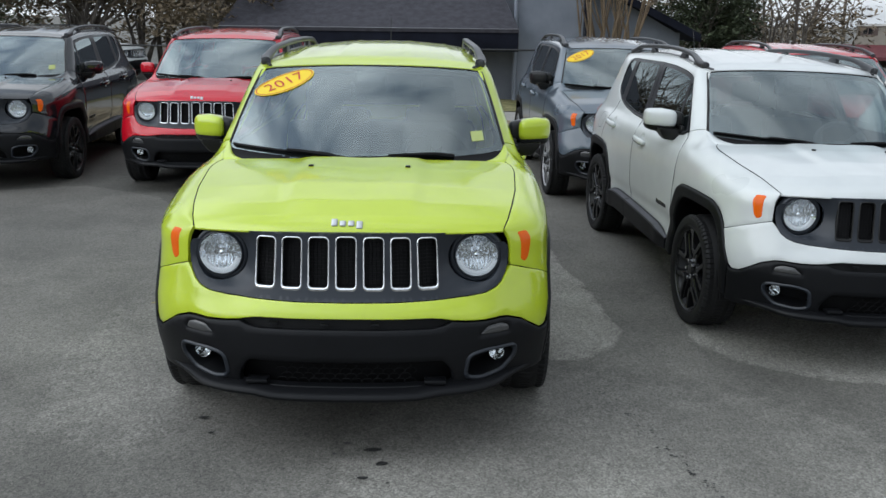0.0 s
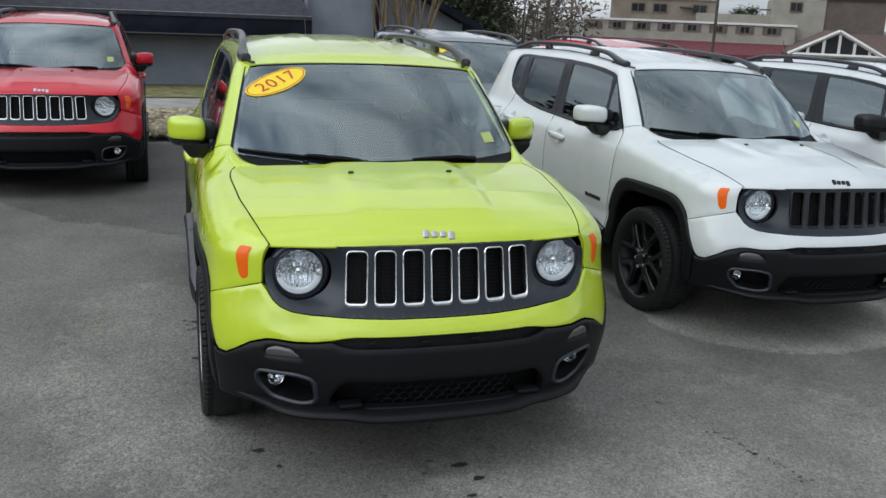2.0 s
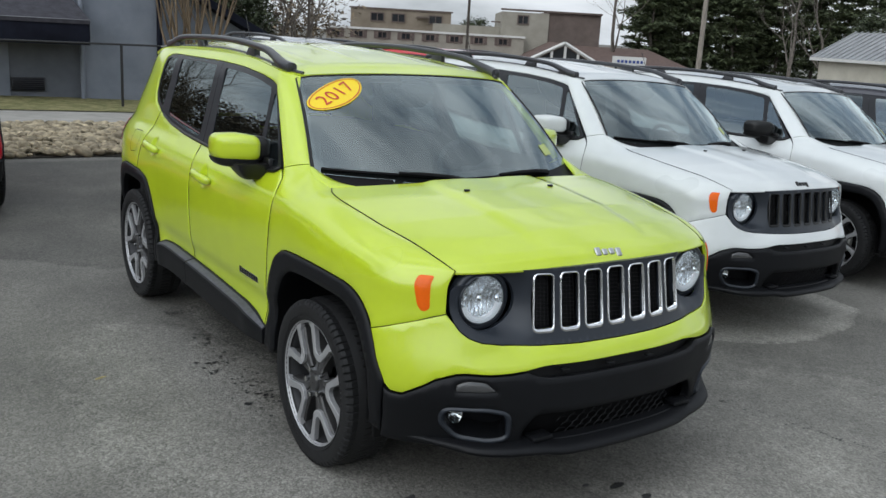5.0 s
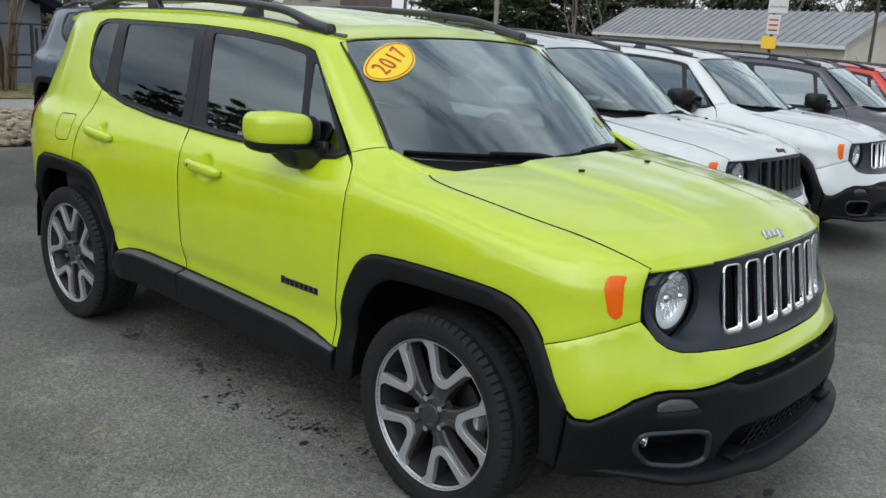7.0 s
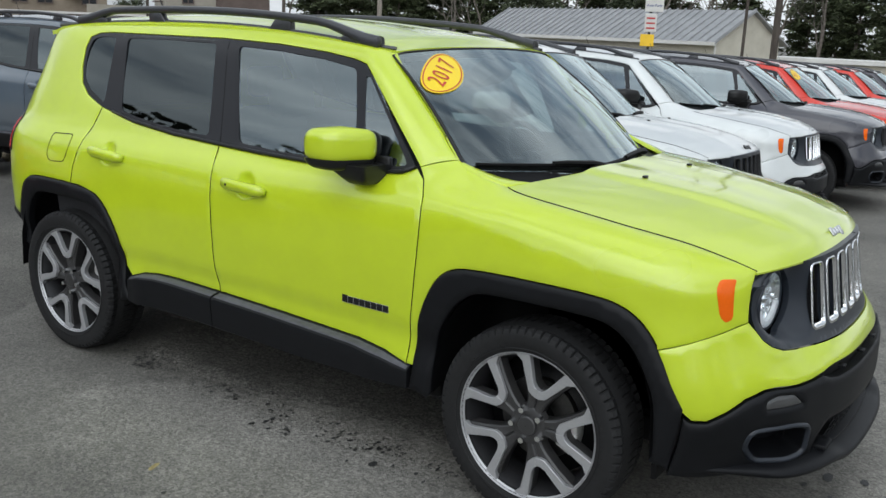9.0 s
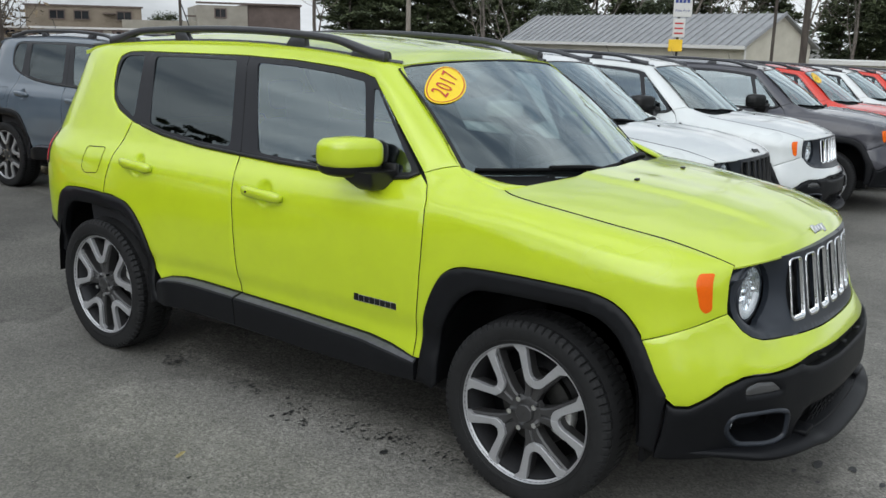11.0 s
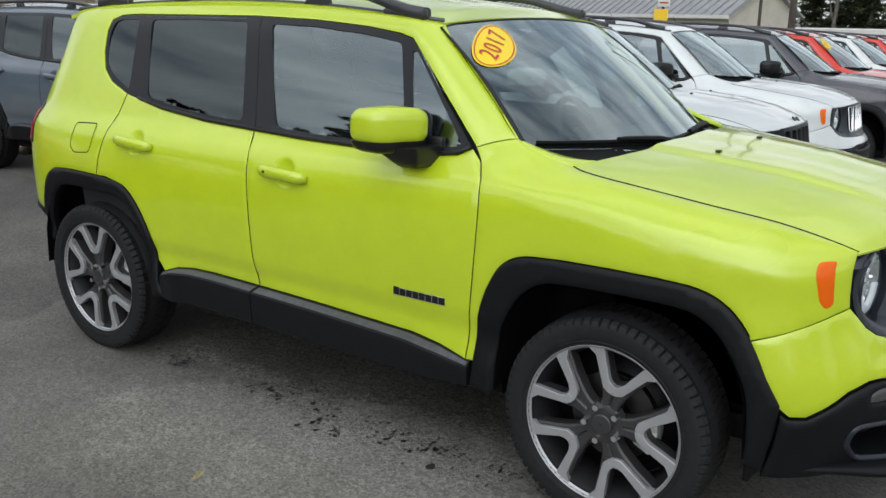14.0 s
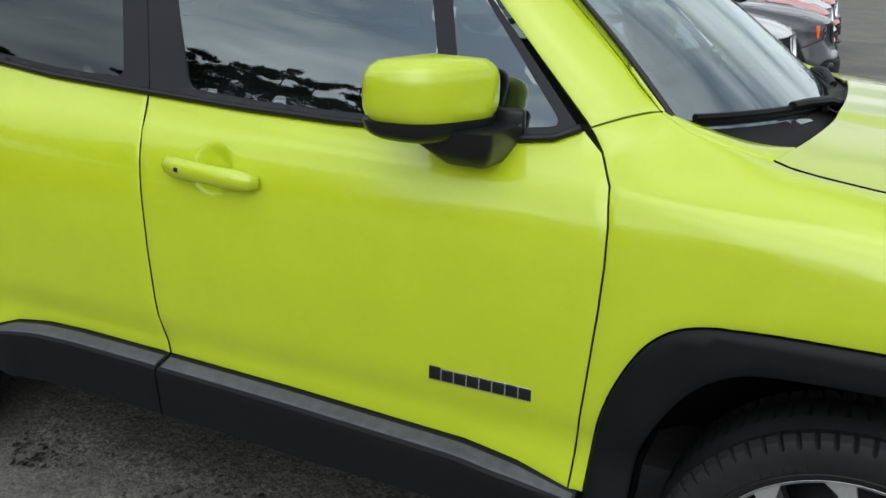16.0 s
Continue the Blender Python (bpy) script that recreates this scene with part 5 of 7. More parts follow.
def pillar_return(sgn):
    """The painted edge of the front pillar, turned in to the windscreen."""
    bm = bmesh.new()
    line = resample_open([(1.265, 1.172), (1.31, 1.205), (1.42, 1.305), (1.53, 1.402), (1.645, 1.508)], .02)
    rows = []
    for k, (y, v) in enumerate(line):
        a = skin(s_of_y(y), v, sgn)
        n = skin_normal(s_of_y(y), v, sgn)
        w = .10 + .90 * k / (len(line) - 1)
        b = screen_at(-sgn, w) + Vector((0, 0, .001))
        rows.append([bm.verts.new(p) for p in (a.lerp(b, -.10) - n * .002, a + n * .0005, a.lerp(b, .5) + n * .002, b)])
    for p, q in zip(rows, rows[1:]):
        for j in range(3):
            bm.faces.new((p[j], q[j], q[j + 1], p[j + 1]))
    for f in bm.faces:
        f.normal_update()
        if f.normal.z < 0:
            f.normal_flip()
    return bm


def add_sides(car, spec):
    pt = spec["paint"]
    cups = cup_points()
    for sgn in (-1, 1):
        link("front_fender", body_panel("front_fender", FENDER, sgn, edge=0.002), car, pt)
        frame_ob = link("side_frame", body_panel("side_frame", SIDE_FRAME, sgn, edge=0.002, rim=.02), car, pt, "painted roof frame and rear quarter panel")
        ret = cached(("pillar_return", sgn), lambda: finished(pillar_return(sgn), "pillar_return", LIME))
        link("pillar_return", ret, frame_ob, pt)
        fd = link("front_door", body_panel("front_door", FRONT_DOOR, sgn, edge=0.002, extra=cups), car, pt)
        rd = link("rear_door", body_panel("rear_door", REAR_DOOR, sgn, edge=0.002, extra=cups), car, pt)
        for door, (cy, cz), nm in ((fd, HANDLES[0], "hf"), (rd, HANDLES[1], "hr")):
            hm = cached((nm, sgn), lambda: finished(handle_mesh(cy, cz, sgn), "door_handle", LIME))
            link("door_handle", hm, door, pt)
        for nm, line in (("front", FRONT_SEAM), ("middle", MID_SEAM), ("rear", REAR_SEAM)):
            gap_me = cached((nm + "_gap", sgn), lambda: finished(tube(bmesh.new(), [skin(s_of_y(y), z, sgn) - skin_normal(s_of_y(y), z, sgn) * .0018 for y, z in resample_open(line, .03)], .0017, 6), "door_gap", MESH_BLACK))
            link("door_gap", gap_me, car)
        lock = cached(("lock", sgn), lambda: finished(boxed(-.003, .003, -.005, .005, -.005, .005, .002), "door_lock", GLOSS_BLACK))
        p = skin(s_of_y(HANDLES[0][0] + .062), HANDLES[0][1], sgn)
        link("door_lock", lock, fd, m=Matrix.Translation((p.x + sgn * .046, p.y, p.z + .004)))
        for k in range(8):
            badge = cached(("model_badge", sgn, k), lambda: finished(model_badge(sgn, k), "badge_block", GLOSS_BLACK, sharp=30))
            link("badge_block", badge, fd)
        plate = cached(("badge_plate", sgn), lambda: finished(badge_plate(sgn), "badge_plate", SILVER, sharp=30))
        link("badge_plate", plate, fd, label="thin silver edge of the model badge")
        fuel = [(3.385, .925), (3.50, .915), (3.535, .94), (3.520, 1.045), (3.36, 1.052), (3.365, .98)]
        if sgn < 0:
            fuel_me = cached("fuel_door", lambda: finished(ring_between(side_poly(shrink(resample(rounded(fuel, .018), .02), .002)), side_poly(shrink(resample(rounded(fuel, .018), .02), -.002)),
                                                                        lambda s, v: skin(s, v, sgn), lambda s, v: skin_normal(s, v, sgn), .0012, .0012, 0), "fuel_door_gap", MESH_BLACK))
            link("fuel_door_gap", fuel_me, frame_ob)
        kw = dict(lift=.011, edge=.008, rim=.03, cell=.02)
        link("front_arch_trim", body_panel("front_arch_trim", arch_cladding(WHEEL_FRONT, True), sgn, **kw), car, CLADDING, "black plastic wheel arch flare")
        link("rear_arch_trim", body_panel("rear_arch_trim", arch_cladding(WHEEL_REAR, False), sgn, **kw), car, CLADDING, "black plastic wheel arch flare")
        for nm, y0, y1 in (("front_sill", 1.322, 2.3285), ("rear_sill", 2.3335, 2.912)):
            sill = cached((nm, sgn), lambda: finished(sill_mesh(y0, y1, sgn), nm, CLADDING, sharp=24))
            sill_ob = link(nm, sill, car, CLADDING, "black plastic sill cladding with a flat step on top")
            # lighter strip laid on the ledge, painting the light its upward face catches
            pad = cached((nm, "pad", sgn), lambda: finished(sill_mesh(y0 + .006, y1 - .006, sgn, ((.010, -.0032), (.020, -.0058), (.034, -.0093), (.0455, -.0122), (.046, -.0140))), "step_pad", LEDGE_LIGHT))
            link("step_pad", pad, sill_ob, label="paler grey strip, sky light painted on the sill's ledge")
        # windows
        trim_poly = DLO_LOW + DLO_HIGH
        holes = [GLASS_REAR, REAR_GLASS, FRONT_GLASS, FRONT_TRI]
        trim = cached(("trim", sgn), lambda: finished(pressed(side_poly(trim_poly), lambda s, v: skin(s, v, sgn), lambda s, v: skin_normal(s, v, sgn), cell=.022, gap=.001, rim=.012, lift=-.004,
                                                              holes=[side_poly(rounded(h, .025)) for h in holes]), "window_trim", PILLAR))
        trim_ob = link("window_trim", trim, car, label="black window surround and pillars")
        for nm, poly, gm in (("quarter_window", GLASS_REAR, DARK_GLASS), ("rear_window", REAR_GLASS, DARK_GLASS), ("front_window", FRONT_GLASS, SIDE_GLASS), ("corner_window", FRONT_TRI, SIDE_GLASS)):
            me = cached((nm, sgn), lambda: finished(pressed(side_poly(shrink(resample(rounded(poly, .02), .02), -.015)), lambda s, v: pane_at(s, v, sgn), lambda s, v: pane_normal(s, v, sgn), cell=.022, gap=0, rim=0, lift=-.011), nm, gm))
            w = link(nm, me, trim_ob)
            w.visible_shadow = False
        split = cached(("pillar_gap", sgn), lambda: finished(tube(bmesh.new(), [skin(s_of_y(2.392 + .104 * t), 1.102 + .424 * t, sgn) - skin_normal(s_of_y(2.392 + .104 * t), 1.102 + .424 * t, sgn) * .0048 for t in [k / 12 for k in range(13)]], .0022, 6), "pillar_gap", MESH_BLACK))
        link("pillar_gap", split, trim_ob)
        sb = cached(("seal", sgn), lambda: finished(tube(bmesh.new(), [skin(s_of_y(y), z + .004, sgn) + skin_normal(s_of_y(y), z, sgn) * .003 for y, z in resample(DLO_LOW, .08)[:24] if y < 3.44], .008, 6), "belt_seal", GLOSS_BLACK))
        link("belt_seal", sb, trim_ob)
        mm = cached(("mirror", sgn), lambda: mirror_meshes(sgn))
        mir = link("door_mirror", mm[0], car, spec.get("mirror", pt), spec.get("mirror_label", ""))
        link("mirror_base", mm[1], mir)
        link("mirror_glass", mm[2], mir)
        # tail lamp and rear
        tl = rounded(side_poly([(3.985, .915), (4.10, .90), (4.11, 1.10), (4.000, 1.105)]), .02, 4)
        tm = cached(("tail", sgn), lambda: finished(pressed(tl, lambda s, v: skin(s, v, sgn), lambda s, v: skin_normal(s, v, sgn), cell=.02, gap=0, rim=.02, lift=.005, edge=.004), "tail_lamp", GLOSS_BLACK))
        tail = link("tail_lamp", tm, car, label="square tail lamp, red in a black frame")
        rl = rounded(side_poly([(3.998, .928), (4.10, .918), (4.10, 1.075), (4.010, 1.082)]), .012, 4)
        rm = cached(("taill", sgn), lambda: finished(pressed(rl, lambda s, v: skin(s, v, sgn), lambda s, v: skin_normal(s, v, sgn), cell=.02, gap=0, rim=.01, lift=.008, edge=.003), "red_lens", RED_LENS))
        link("red_lens", rm, tail)
        # wheel housings
        for cy in (WHEEL_FRONT, WHEEL_REAR):
            wm = cached(("well", sgn, cy), lambda: finished(wheel_well(cy, sgn), "wheel_housing", MESH_BLACK))
            link("wheel_housing", wm, car)
            if cy == WHEEL_FRONT:
                guard = cached(("guard", sgn), lambda: finished(boxed(*sorted((sgn * .42, sgn * .845)), cy - .425, cy - .405, .275, .42, .006), "splash_guard", MESH_BLACK, sharp=40))
                link("splash_guard", guard, car)
            add_wheel(car, sgn, cy, spec.get("black_wheels", False))


def sill_mesh(y0, y1, sgn, prof=None):
    """A sill: a flat ledge under the doors, a rounded nose and an upright face, turned in below."""
    closed = prof is None
    prof = prof or ((-.02, .004), (.004, -.002), (.012, -.005), (.048, -.014), (.054, -.019), (.056, -.028), (.053, -.06), (.046, -.140), (.036, -.150), (-.01, -.152))
    n = int((y1 - y0) / .03) + 2
    rows, bm = [], bmesh.new()
    for k in range(n):
        y = y0 + (y1 - y0) * k / (n - 1)
        top = curve(y, [(1.30, .425)] + ROCKER_TOP + [(2.92, .455)])
        x = abs(skin(s_of_y(y), top, sgn).x)
        out = .30 + .70 * smoothstep(1.30, 1.50, y) * smoothstep(2.93, 2.80, y)
        rows.append([bm.verts.new((sgn * (x + d * out), y, max(top + h, .346 + .3 * max(0, h + .14)) if h < -.05 else top + h)) for d, h in prof])
    for p, q in zip(rows, rows[1:]):
        for i in range(len(prof) - 1):
            bm.faces.new((p[i], q[i], q[i + 1], p[i + 1]))
    if closed:
        bm.faces.new(rows[0])
        bm.faces.new(rows[-1][::-1])
    bmesh.ops.recalc_face_normals(bm, faces=bm.faces)
    if not closed and bm.faces[:][0].normal.z < 0:
        bmesh.ops.reverse_faces(bm, faces=bm.faces)
    return bm


def wheel_well(cy, sgn):
    shape = [(a, z) for a, z in ARCH_IN]
    bm = bmesh.new()
    rows = [[bm.verts.new((sgn * u, cy + a * k, .33 + (z - .33) * k)) for a, z in shape] for u, k in ((.868, 1.0), (.80, 1.03), (.55, 1.02), (.5, .9))]
    for p, q in zip(rows, rows[1:]):
        for i in range(len(shape) - 1):
            bm.faces.new((p[i], p[i + 1], q[i + 1], q[i]))
    bm.faces.new(rows[-1])
    return bm


def add_rear(car, spec):
    s1 = S_END
    for sgn in (-1, 1):
        gate = [(s_of_y(4.085), .62), (s1, .62), (s1, 1.09), (s_of_y(4.075), 1.09)]
        me = cached(("gate", sgn), lambda: finished(pressed(gate, lambda s, v: skin(min(s, S_END), v, sgn), lambda s, v: Vector((0, 1, 0)), cell=.05, gap=0, rim=0), "tailgate", LIME))
        link("tailgate", me, car, spec["paint"])
        glass = [(s_of_y(4.062), 1.09), (s1, 1.09), (s1, 1.54), (s_of_y(4.0), 1.52)]
        gm = cached(("rearglass", sgn), lambda: finished(pressed(glass, lambda s, v: skin(min(s, S_END), v, sgn), lambda s, v: Vector((0, 1, .2)), cell=.06, gap=0, rim=0), "rear_screen", DARK_GLASS))
        link("rear_screen", gm, car)
        bump = [(s_of_y(3.882), .49), (s_of_y(3.95), .45), (s_of_y(4.05), .43), (s1, .40), (s1, .615), (s_of_y(4.06), .615), (s_of_y(3.90), .598), (s_of_y(3.875), .50)]
        bm_ = cached(("rbump", sgn), lambda: finished(pressed(bump, lambda s, v: skin(min(s, S_END), v, sgn), lambda s, v: skin_normal(min(s, S_END - .01), v, sgn), cell=.03, gap=0, rim=.02, lift=.008, edge=.005), "rear_bumper", CLADDING))
        link("rear_bumper", bm_, car)


# ---- cabin ----
def seat_mesh():
    bm = bmesh.new()
    box(bm, -.24, .24, -.25, .25, .42, .58, .05, segments=3)
    box(bm, -.23, .23, -.07, .07, .0, .62, .05, m=Matrix.Translation((0, .25, .55)) @ Matrix.Rotation(radians(-16), 4, "X"), segments=3)
    box(bm, -.12, .12, -.045, .045, 0, .17, .035, m=Matrix.Translation((0, .445, 1.19)) @ Matrix.Rotation(radians(-8), 4, "X"), segments=3)
    return bm


def add_cabin(car):
    tub = cached("tub", lambda: finished(boxed(-.70, .70, 1.02, 4.05, .24, .42, .02), "floor_pan", INTERIOR, sharp=40))
    link("floor_pan", tub, car)
    under = cached("under", lambda: finished(box(box(boxed(-.52, .52, .40, 4.05, .235, .33, .02), -.50, .50, .42, 1.02, .30, .70, .04), -.76, .76, 1.26, 2.96, .27, .40, .03), "underbody", MESH_BLACK, sharp=40))
    link("underbody", under, car)

    def dash_at(a, b):
        p = 2 * a - 1
        prof = ((1.02, 1.085), (1.20, 1.100), (1.38, 1.075), (1.46, 1.03), (1.48, .90), (1.42, .70), (1.40, .45))
        i = min(int(b * 6), 5)
        f = b * 6 - i
        y, z = (prof[i][k] * (1 - f) + prof[i + 1][k] * f for k in (0, 1))
        return Vector((p * (.70 + .03 * math.sin(b * 3)), y + .10 * abs(p) ** 2.3, z - .02 * p * p + .014 * math.exp(-((p - .5) / .18) ** 2) * (1 if b < .6 else 0)))
    dash = cached("dash", lambda: finished(sheet_facing(32, 18, dash_at, Vector((0, .4, 1))), "dashboard", INTERIOR))
    link("dashboard", dash, car)
    sm = cached("seat", lambda: finished(seat_mesh(), "seat", SEAT, sharp=50))
    for x, y in ((-.36, 1.95), (.36, 1.95), (-.36, 2.85), (.36, 2.85)):
        link("seat", sm, car, m=Matrix.Translation((x, y, 0)))
    wheel = bmesh.new()
    tube(wheel, [(.19 * math.cos(a), .19 * math.sin(a), 0) for a in (math.tau * k / 28 for k in range(29))], .016, 8, caps=False)
    box(wheel, -.06, .06, -.06, .05, -.03, .02, .015)
    for a in (0.2, math.pi - .2, -math.pi / 2):
        tube(wheel, [(0, 0, 0), (.18 * math.cos(a), .18 * math.sin(a), 0)], .014, 6)
    tube(wheel, [(0, 0, 0), (0, 0, -.25)], .03, 8)
    if "steer" in MESHES:
        wheel.free()
        wm = MESHES["steer"]
    else:
        wm = MESHES["steer"] = finished(wheel, "steering_wheel", INTERIOR, sharp=50)
    link("steering_wheel", wm, car, m=pose(.36, 1.56, 1.02, -62 + 180, 0, 180))
    rm = cached("inner_mirror", lambda: finished(boxed(-.125, .125, -.018, .018, -.035, .035, .016, segments=3), "rear_view_mirror", INTERIOR, sharp=50))
    inner = link("rear_view_mirror", rm, car, m=pose(0, 1.66, 1.40, -12, 0, 10))
    gl = cached("inner_mirror_glass", lambda: finished(boxed(-.112, .112, .016, .0195, -.027, .027, .001), "mirror_glass", CHROME, sharp=50))
    link("mirror_glass", gl, inner)
    for sgn in (-1, 1):
        card = cached(("card", sgn), lambda: finished(sheet_facing(20, 6, lambda a, b: skin(s_of_y(1.36 + 2.2 * a), .42 + .70 * b, sgn) - Vector((sgn * .07, 0, 0)), Vector((-sgn, 0, 0))), "door_lining", INTERIOR))
        link("door_lining", card, car)
    shelf = cached("shelf", lambda: finished(boxed(-.66, .66, 3.2, 4.03, .42, .98, .03), "boot_cover", INTERIOR, sharp=40))
    link("boot_cover", shelf, car)


def add_sticker(car):
    """The yellow oval with the model year on the screen."""
    c_p, c_w, tilt = .735, .785, radians(40)
    a, b = .178, .083

    def place(x, z):
        lx, lz = x * math.cos(tilt) - z * math.sin(tilt), x * math.sin(tilt) + z * math.cos(tilt)
        return screen_at(c_p + lx / .632, c_w - lz / .76)

    def normal(x, z):
        return screen_normal(c_p, c_w)
    oval = [(a * math.cos(math.tau * k / 40), b * math.sin(math.tau * k / 40)) for k in range(40)]
    me = cached("sticker", lambda: finished(pressed(oval, place, normal, cell=.03, gap=0, rim=.001, lift=.004), "year_sticker", YELLOW))
    st = link("year_sticker", me, car, label="yellow oval sticker with a red year")
    edge = [(.955 * x, .92 * z) for x, z in oval], [(.925 * x, .86 * z) for x, z in oval]
    em = cached("sticker_edge", lambda: finished(ring_between(edge[0], edge[1], place, normal, .0055, .0055, 0), "sticker_border", STICKER_RED))
    link("sticker_border", em, st)

    def digits():
        cu = bpy.data.curves.new("year", "FONT")
        cu.body, cu.size, cu.align_x, cu.align_y, cu.space_character = "2017", .105, "CENTER", "CENTER", 1.12
        cu.resolution_u = 5
        ob = bpy.data.objects.new("year", cu)
        scene.collection.objects.link(ob)
        bpy.context.view_layer.update()
        me = bpy.data.meshes.new_from_object(ob.evaluated_get(bpy.context.evaluated_depsgraph_get()))
        bpy.data.objects.remove(ob)
        bm = bmesh.new()
        bm.from_mesh(me)
        bpy.data.meshes.remove(me)
        for v in bm.verts:
            x, y = v.co.x, v.co.y
            p = place(-x * 1.0, -y)
            v.co = p + normal(0, 0) * .0065
        bm.faces.ensure_lookup_table()
        left, out = set(bm.faces), []
        while left:
            seed = left.pop()
            isle, todo = [seed], [seed]
            while todo:
                for v in todo.pop().verts:
                    for f in v.link_faces:
                        if f in left:
                            left.remove(f)
                            isle.append(f)
                            todo.append(f)
            one = bmesh.new()
            seen = {}
            for f in isle:
                for v in f.verts:
                    if v not in seen:
                        seen[v] = one.verts.new(v.co)
                one.faces.new([seen[v] for v in f.verts])
            out.append(finished(one, "digit", STICKER_RED, smooth=False))
        bm.free()
        return out
    for me in cached("digits", digits):
        link("digit", me, st)


def add_screen_tag(car):
    def make():
        return finished(sheet_facing(3, 3, lambda a, b: screen_at(-.86 + .09 * a, .15 + .10 * b) + Vector((0, -.3, .9)) * .003, Vector((0, -.4, 1))), "window_tag", TAG_GREEN)
    link("window_tag", cached("tag", make), car, label="small yellow-green tag")


def make_car(label, spec, m):
    car = tagged(new("suv"), label, "car", spec.get("group", "parked cars"))
    add_sides(car, spec)
    add_top(car, spec)
    add_front(car, spec)
    add_rear(car, spec)
    add_cabin(car)
    if spec.get("sticker"):
        add_sticker(car)
    if spec.get("tag", True):
        add_screen_tag(car)
    car.matrix_world = m
    return car

# ---- ground ----
GRAVEL_ROCK = mix_material("river_rock", (0.15, 0.125, 0.085), (0.43, 0.36, 0.24), 9, 0.35, 0.65, 0.85, 0.4, 30, per="object")
GRAVEL_REST = mix_material("river_rock_bed", (0.15, 0.125, 0.085), (0.43, 0.36, 0.24), 9, 0.35, 0.65, 0.85, 0.4, 30, per="island")
CONCRETE = mix_material("pale_road", (0.24, 0.228, 0.205), (0.33, 0.315, 0.285), 2.0, 0.35, 0.65, 0.85, 0.3, 60)
TURF = mix_material("winter_turf", (0.10, 0.105, 0.035), (0.23, 0.205, 0.095), 5.0, 0.4, 0.6, 0.95, 0.6, 40)
TAR = mix_material("dark_oil_stain", (0.018, 0.018, 0.018), (0.04, 0.04, 0.038), 12.0, 0.35, 0.65, 0.5, 0.4, 90)
LEAF = mix_material("dry_leaf", (0.20, 0.16, 0.07), (0.29, 0.25, 0.12), 40, 0.4, 0.6, 0.8, 0.3, 200, per="object")


def build_ground():
    def far(w):
        return math.copysign(abs(2 * w - 1) ** 2.2 * 900, 2 * w - 1)
    bm = sheet(150, 150, lambda u, v: Vector((far(u), far(v), ground_z(far(u), far(v)))))
    tagged(part("ground", bm, ASPHALT, smooth=True, sharp=0), "weathered grey asphalt of a sloping car lot", kind="structure")

    def strip(name, mat, y0, y1, x0, x1, lift, label):
        bm = sheet(80, 12, lambda u, v: (lambda x, y: Vector((x, y, ground_z(x, y) + lift)))(x0 + (x1 - x0) * u, y0 + (y1 - y0) * v))
        return tagged(part(name, bm, mat), label, kind="structure")
    strip("road", CONCRETE, 13.0, 15.6, -60, 60, .012, "pale concrete drive beyond the rock bed")
    strip("lawn", TURF, 15.6, 19.6, -60, 60, .03, "short winter lawn before the building")


def blob_poly(rng, cx, cy, r, n=26, rough=0.35, sx=1.0, sy=1.0):
    k = [1 + rough * (rng.random() - .5) for _ in range(n)]
    k = [(k[i - 1] + 2 * k[i] + k[(i + 1) % n]) / 4 for i in range(n)]
    return [(cx + sx * r * k[i] * math.cos(math.tau * i / n), cy + sy * r * k[i] * math.sin(math.tau * i / n)) for i in range(n)]


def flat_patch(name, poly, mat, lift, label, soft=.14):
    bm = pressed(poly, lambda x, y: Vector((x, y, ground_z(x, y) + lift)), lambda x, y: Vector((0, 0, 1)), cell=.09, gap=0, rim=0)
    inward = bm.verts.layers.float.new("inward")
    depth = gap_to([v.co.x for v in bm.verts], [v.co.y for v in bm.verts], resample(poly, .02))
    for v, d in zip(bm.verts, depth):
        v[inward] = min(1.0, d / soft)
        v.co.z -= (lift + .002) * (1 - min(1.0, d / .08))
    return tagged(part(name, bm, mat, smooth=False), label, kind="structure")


def rock_mesh(rng, r):
    bm = bmesh.new()
    bmesh.ops.create_icosphere(bm, subdivisions=2, radius=r)
    sx, sy, sz = 1.0, .6 + .5 * rng.random(), .42 + .35 * rng.random()
    o = Vector((rng.random(), rng.random(), rng.random())) * 50
    for v in bm.verts:
        k = 1 + .42 * noise.noise(v.co / r * .9 + o) + .16 * noise.noise(v.co / r * 2.3 + o)
        v.co = Vector((v.co.x * sx * k, v.co.y * sy * k, v.co.z * sz * k))
    return bm


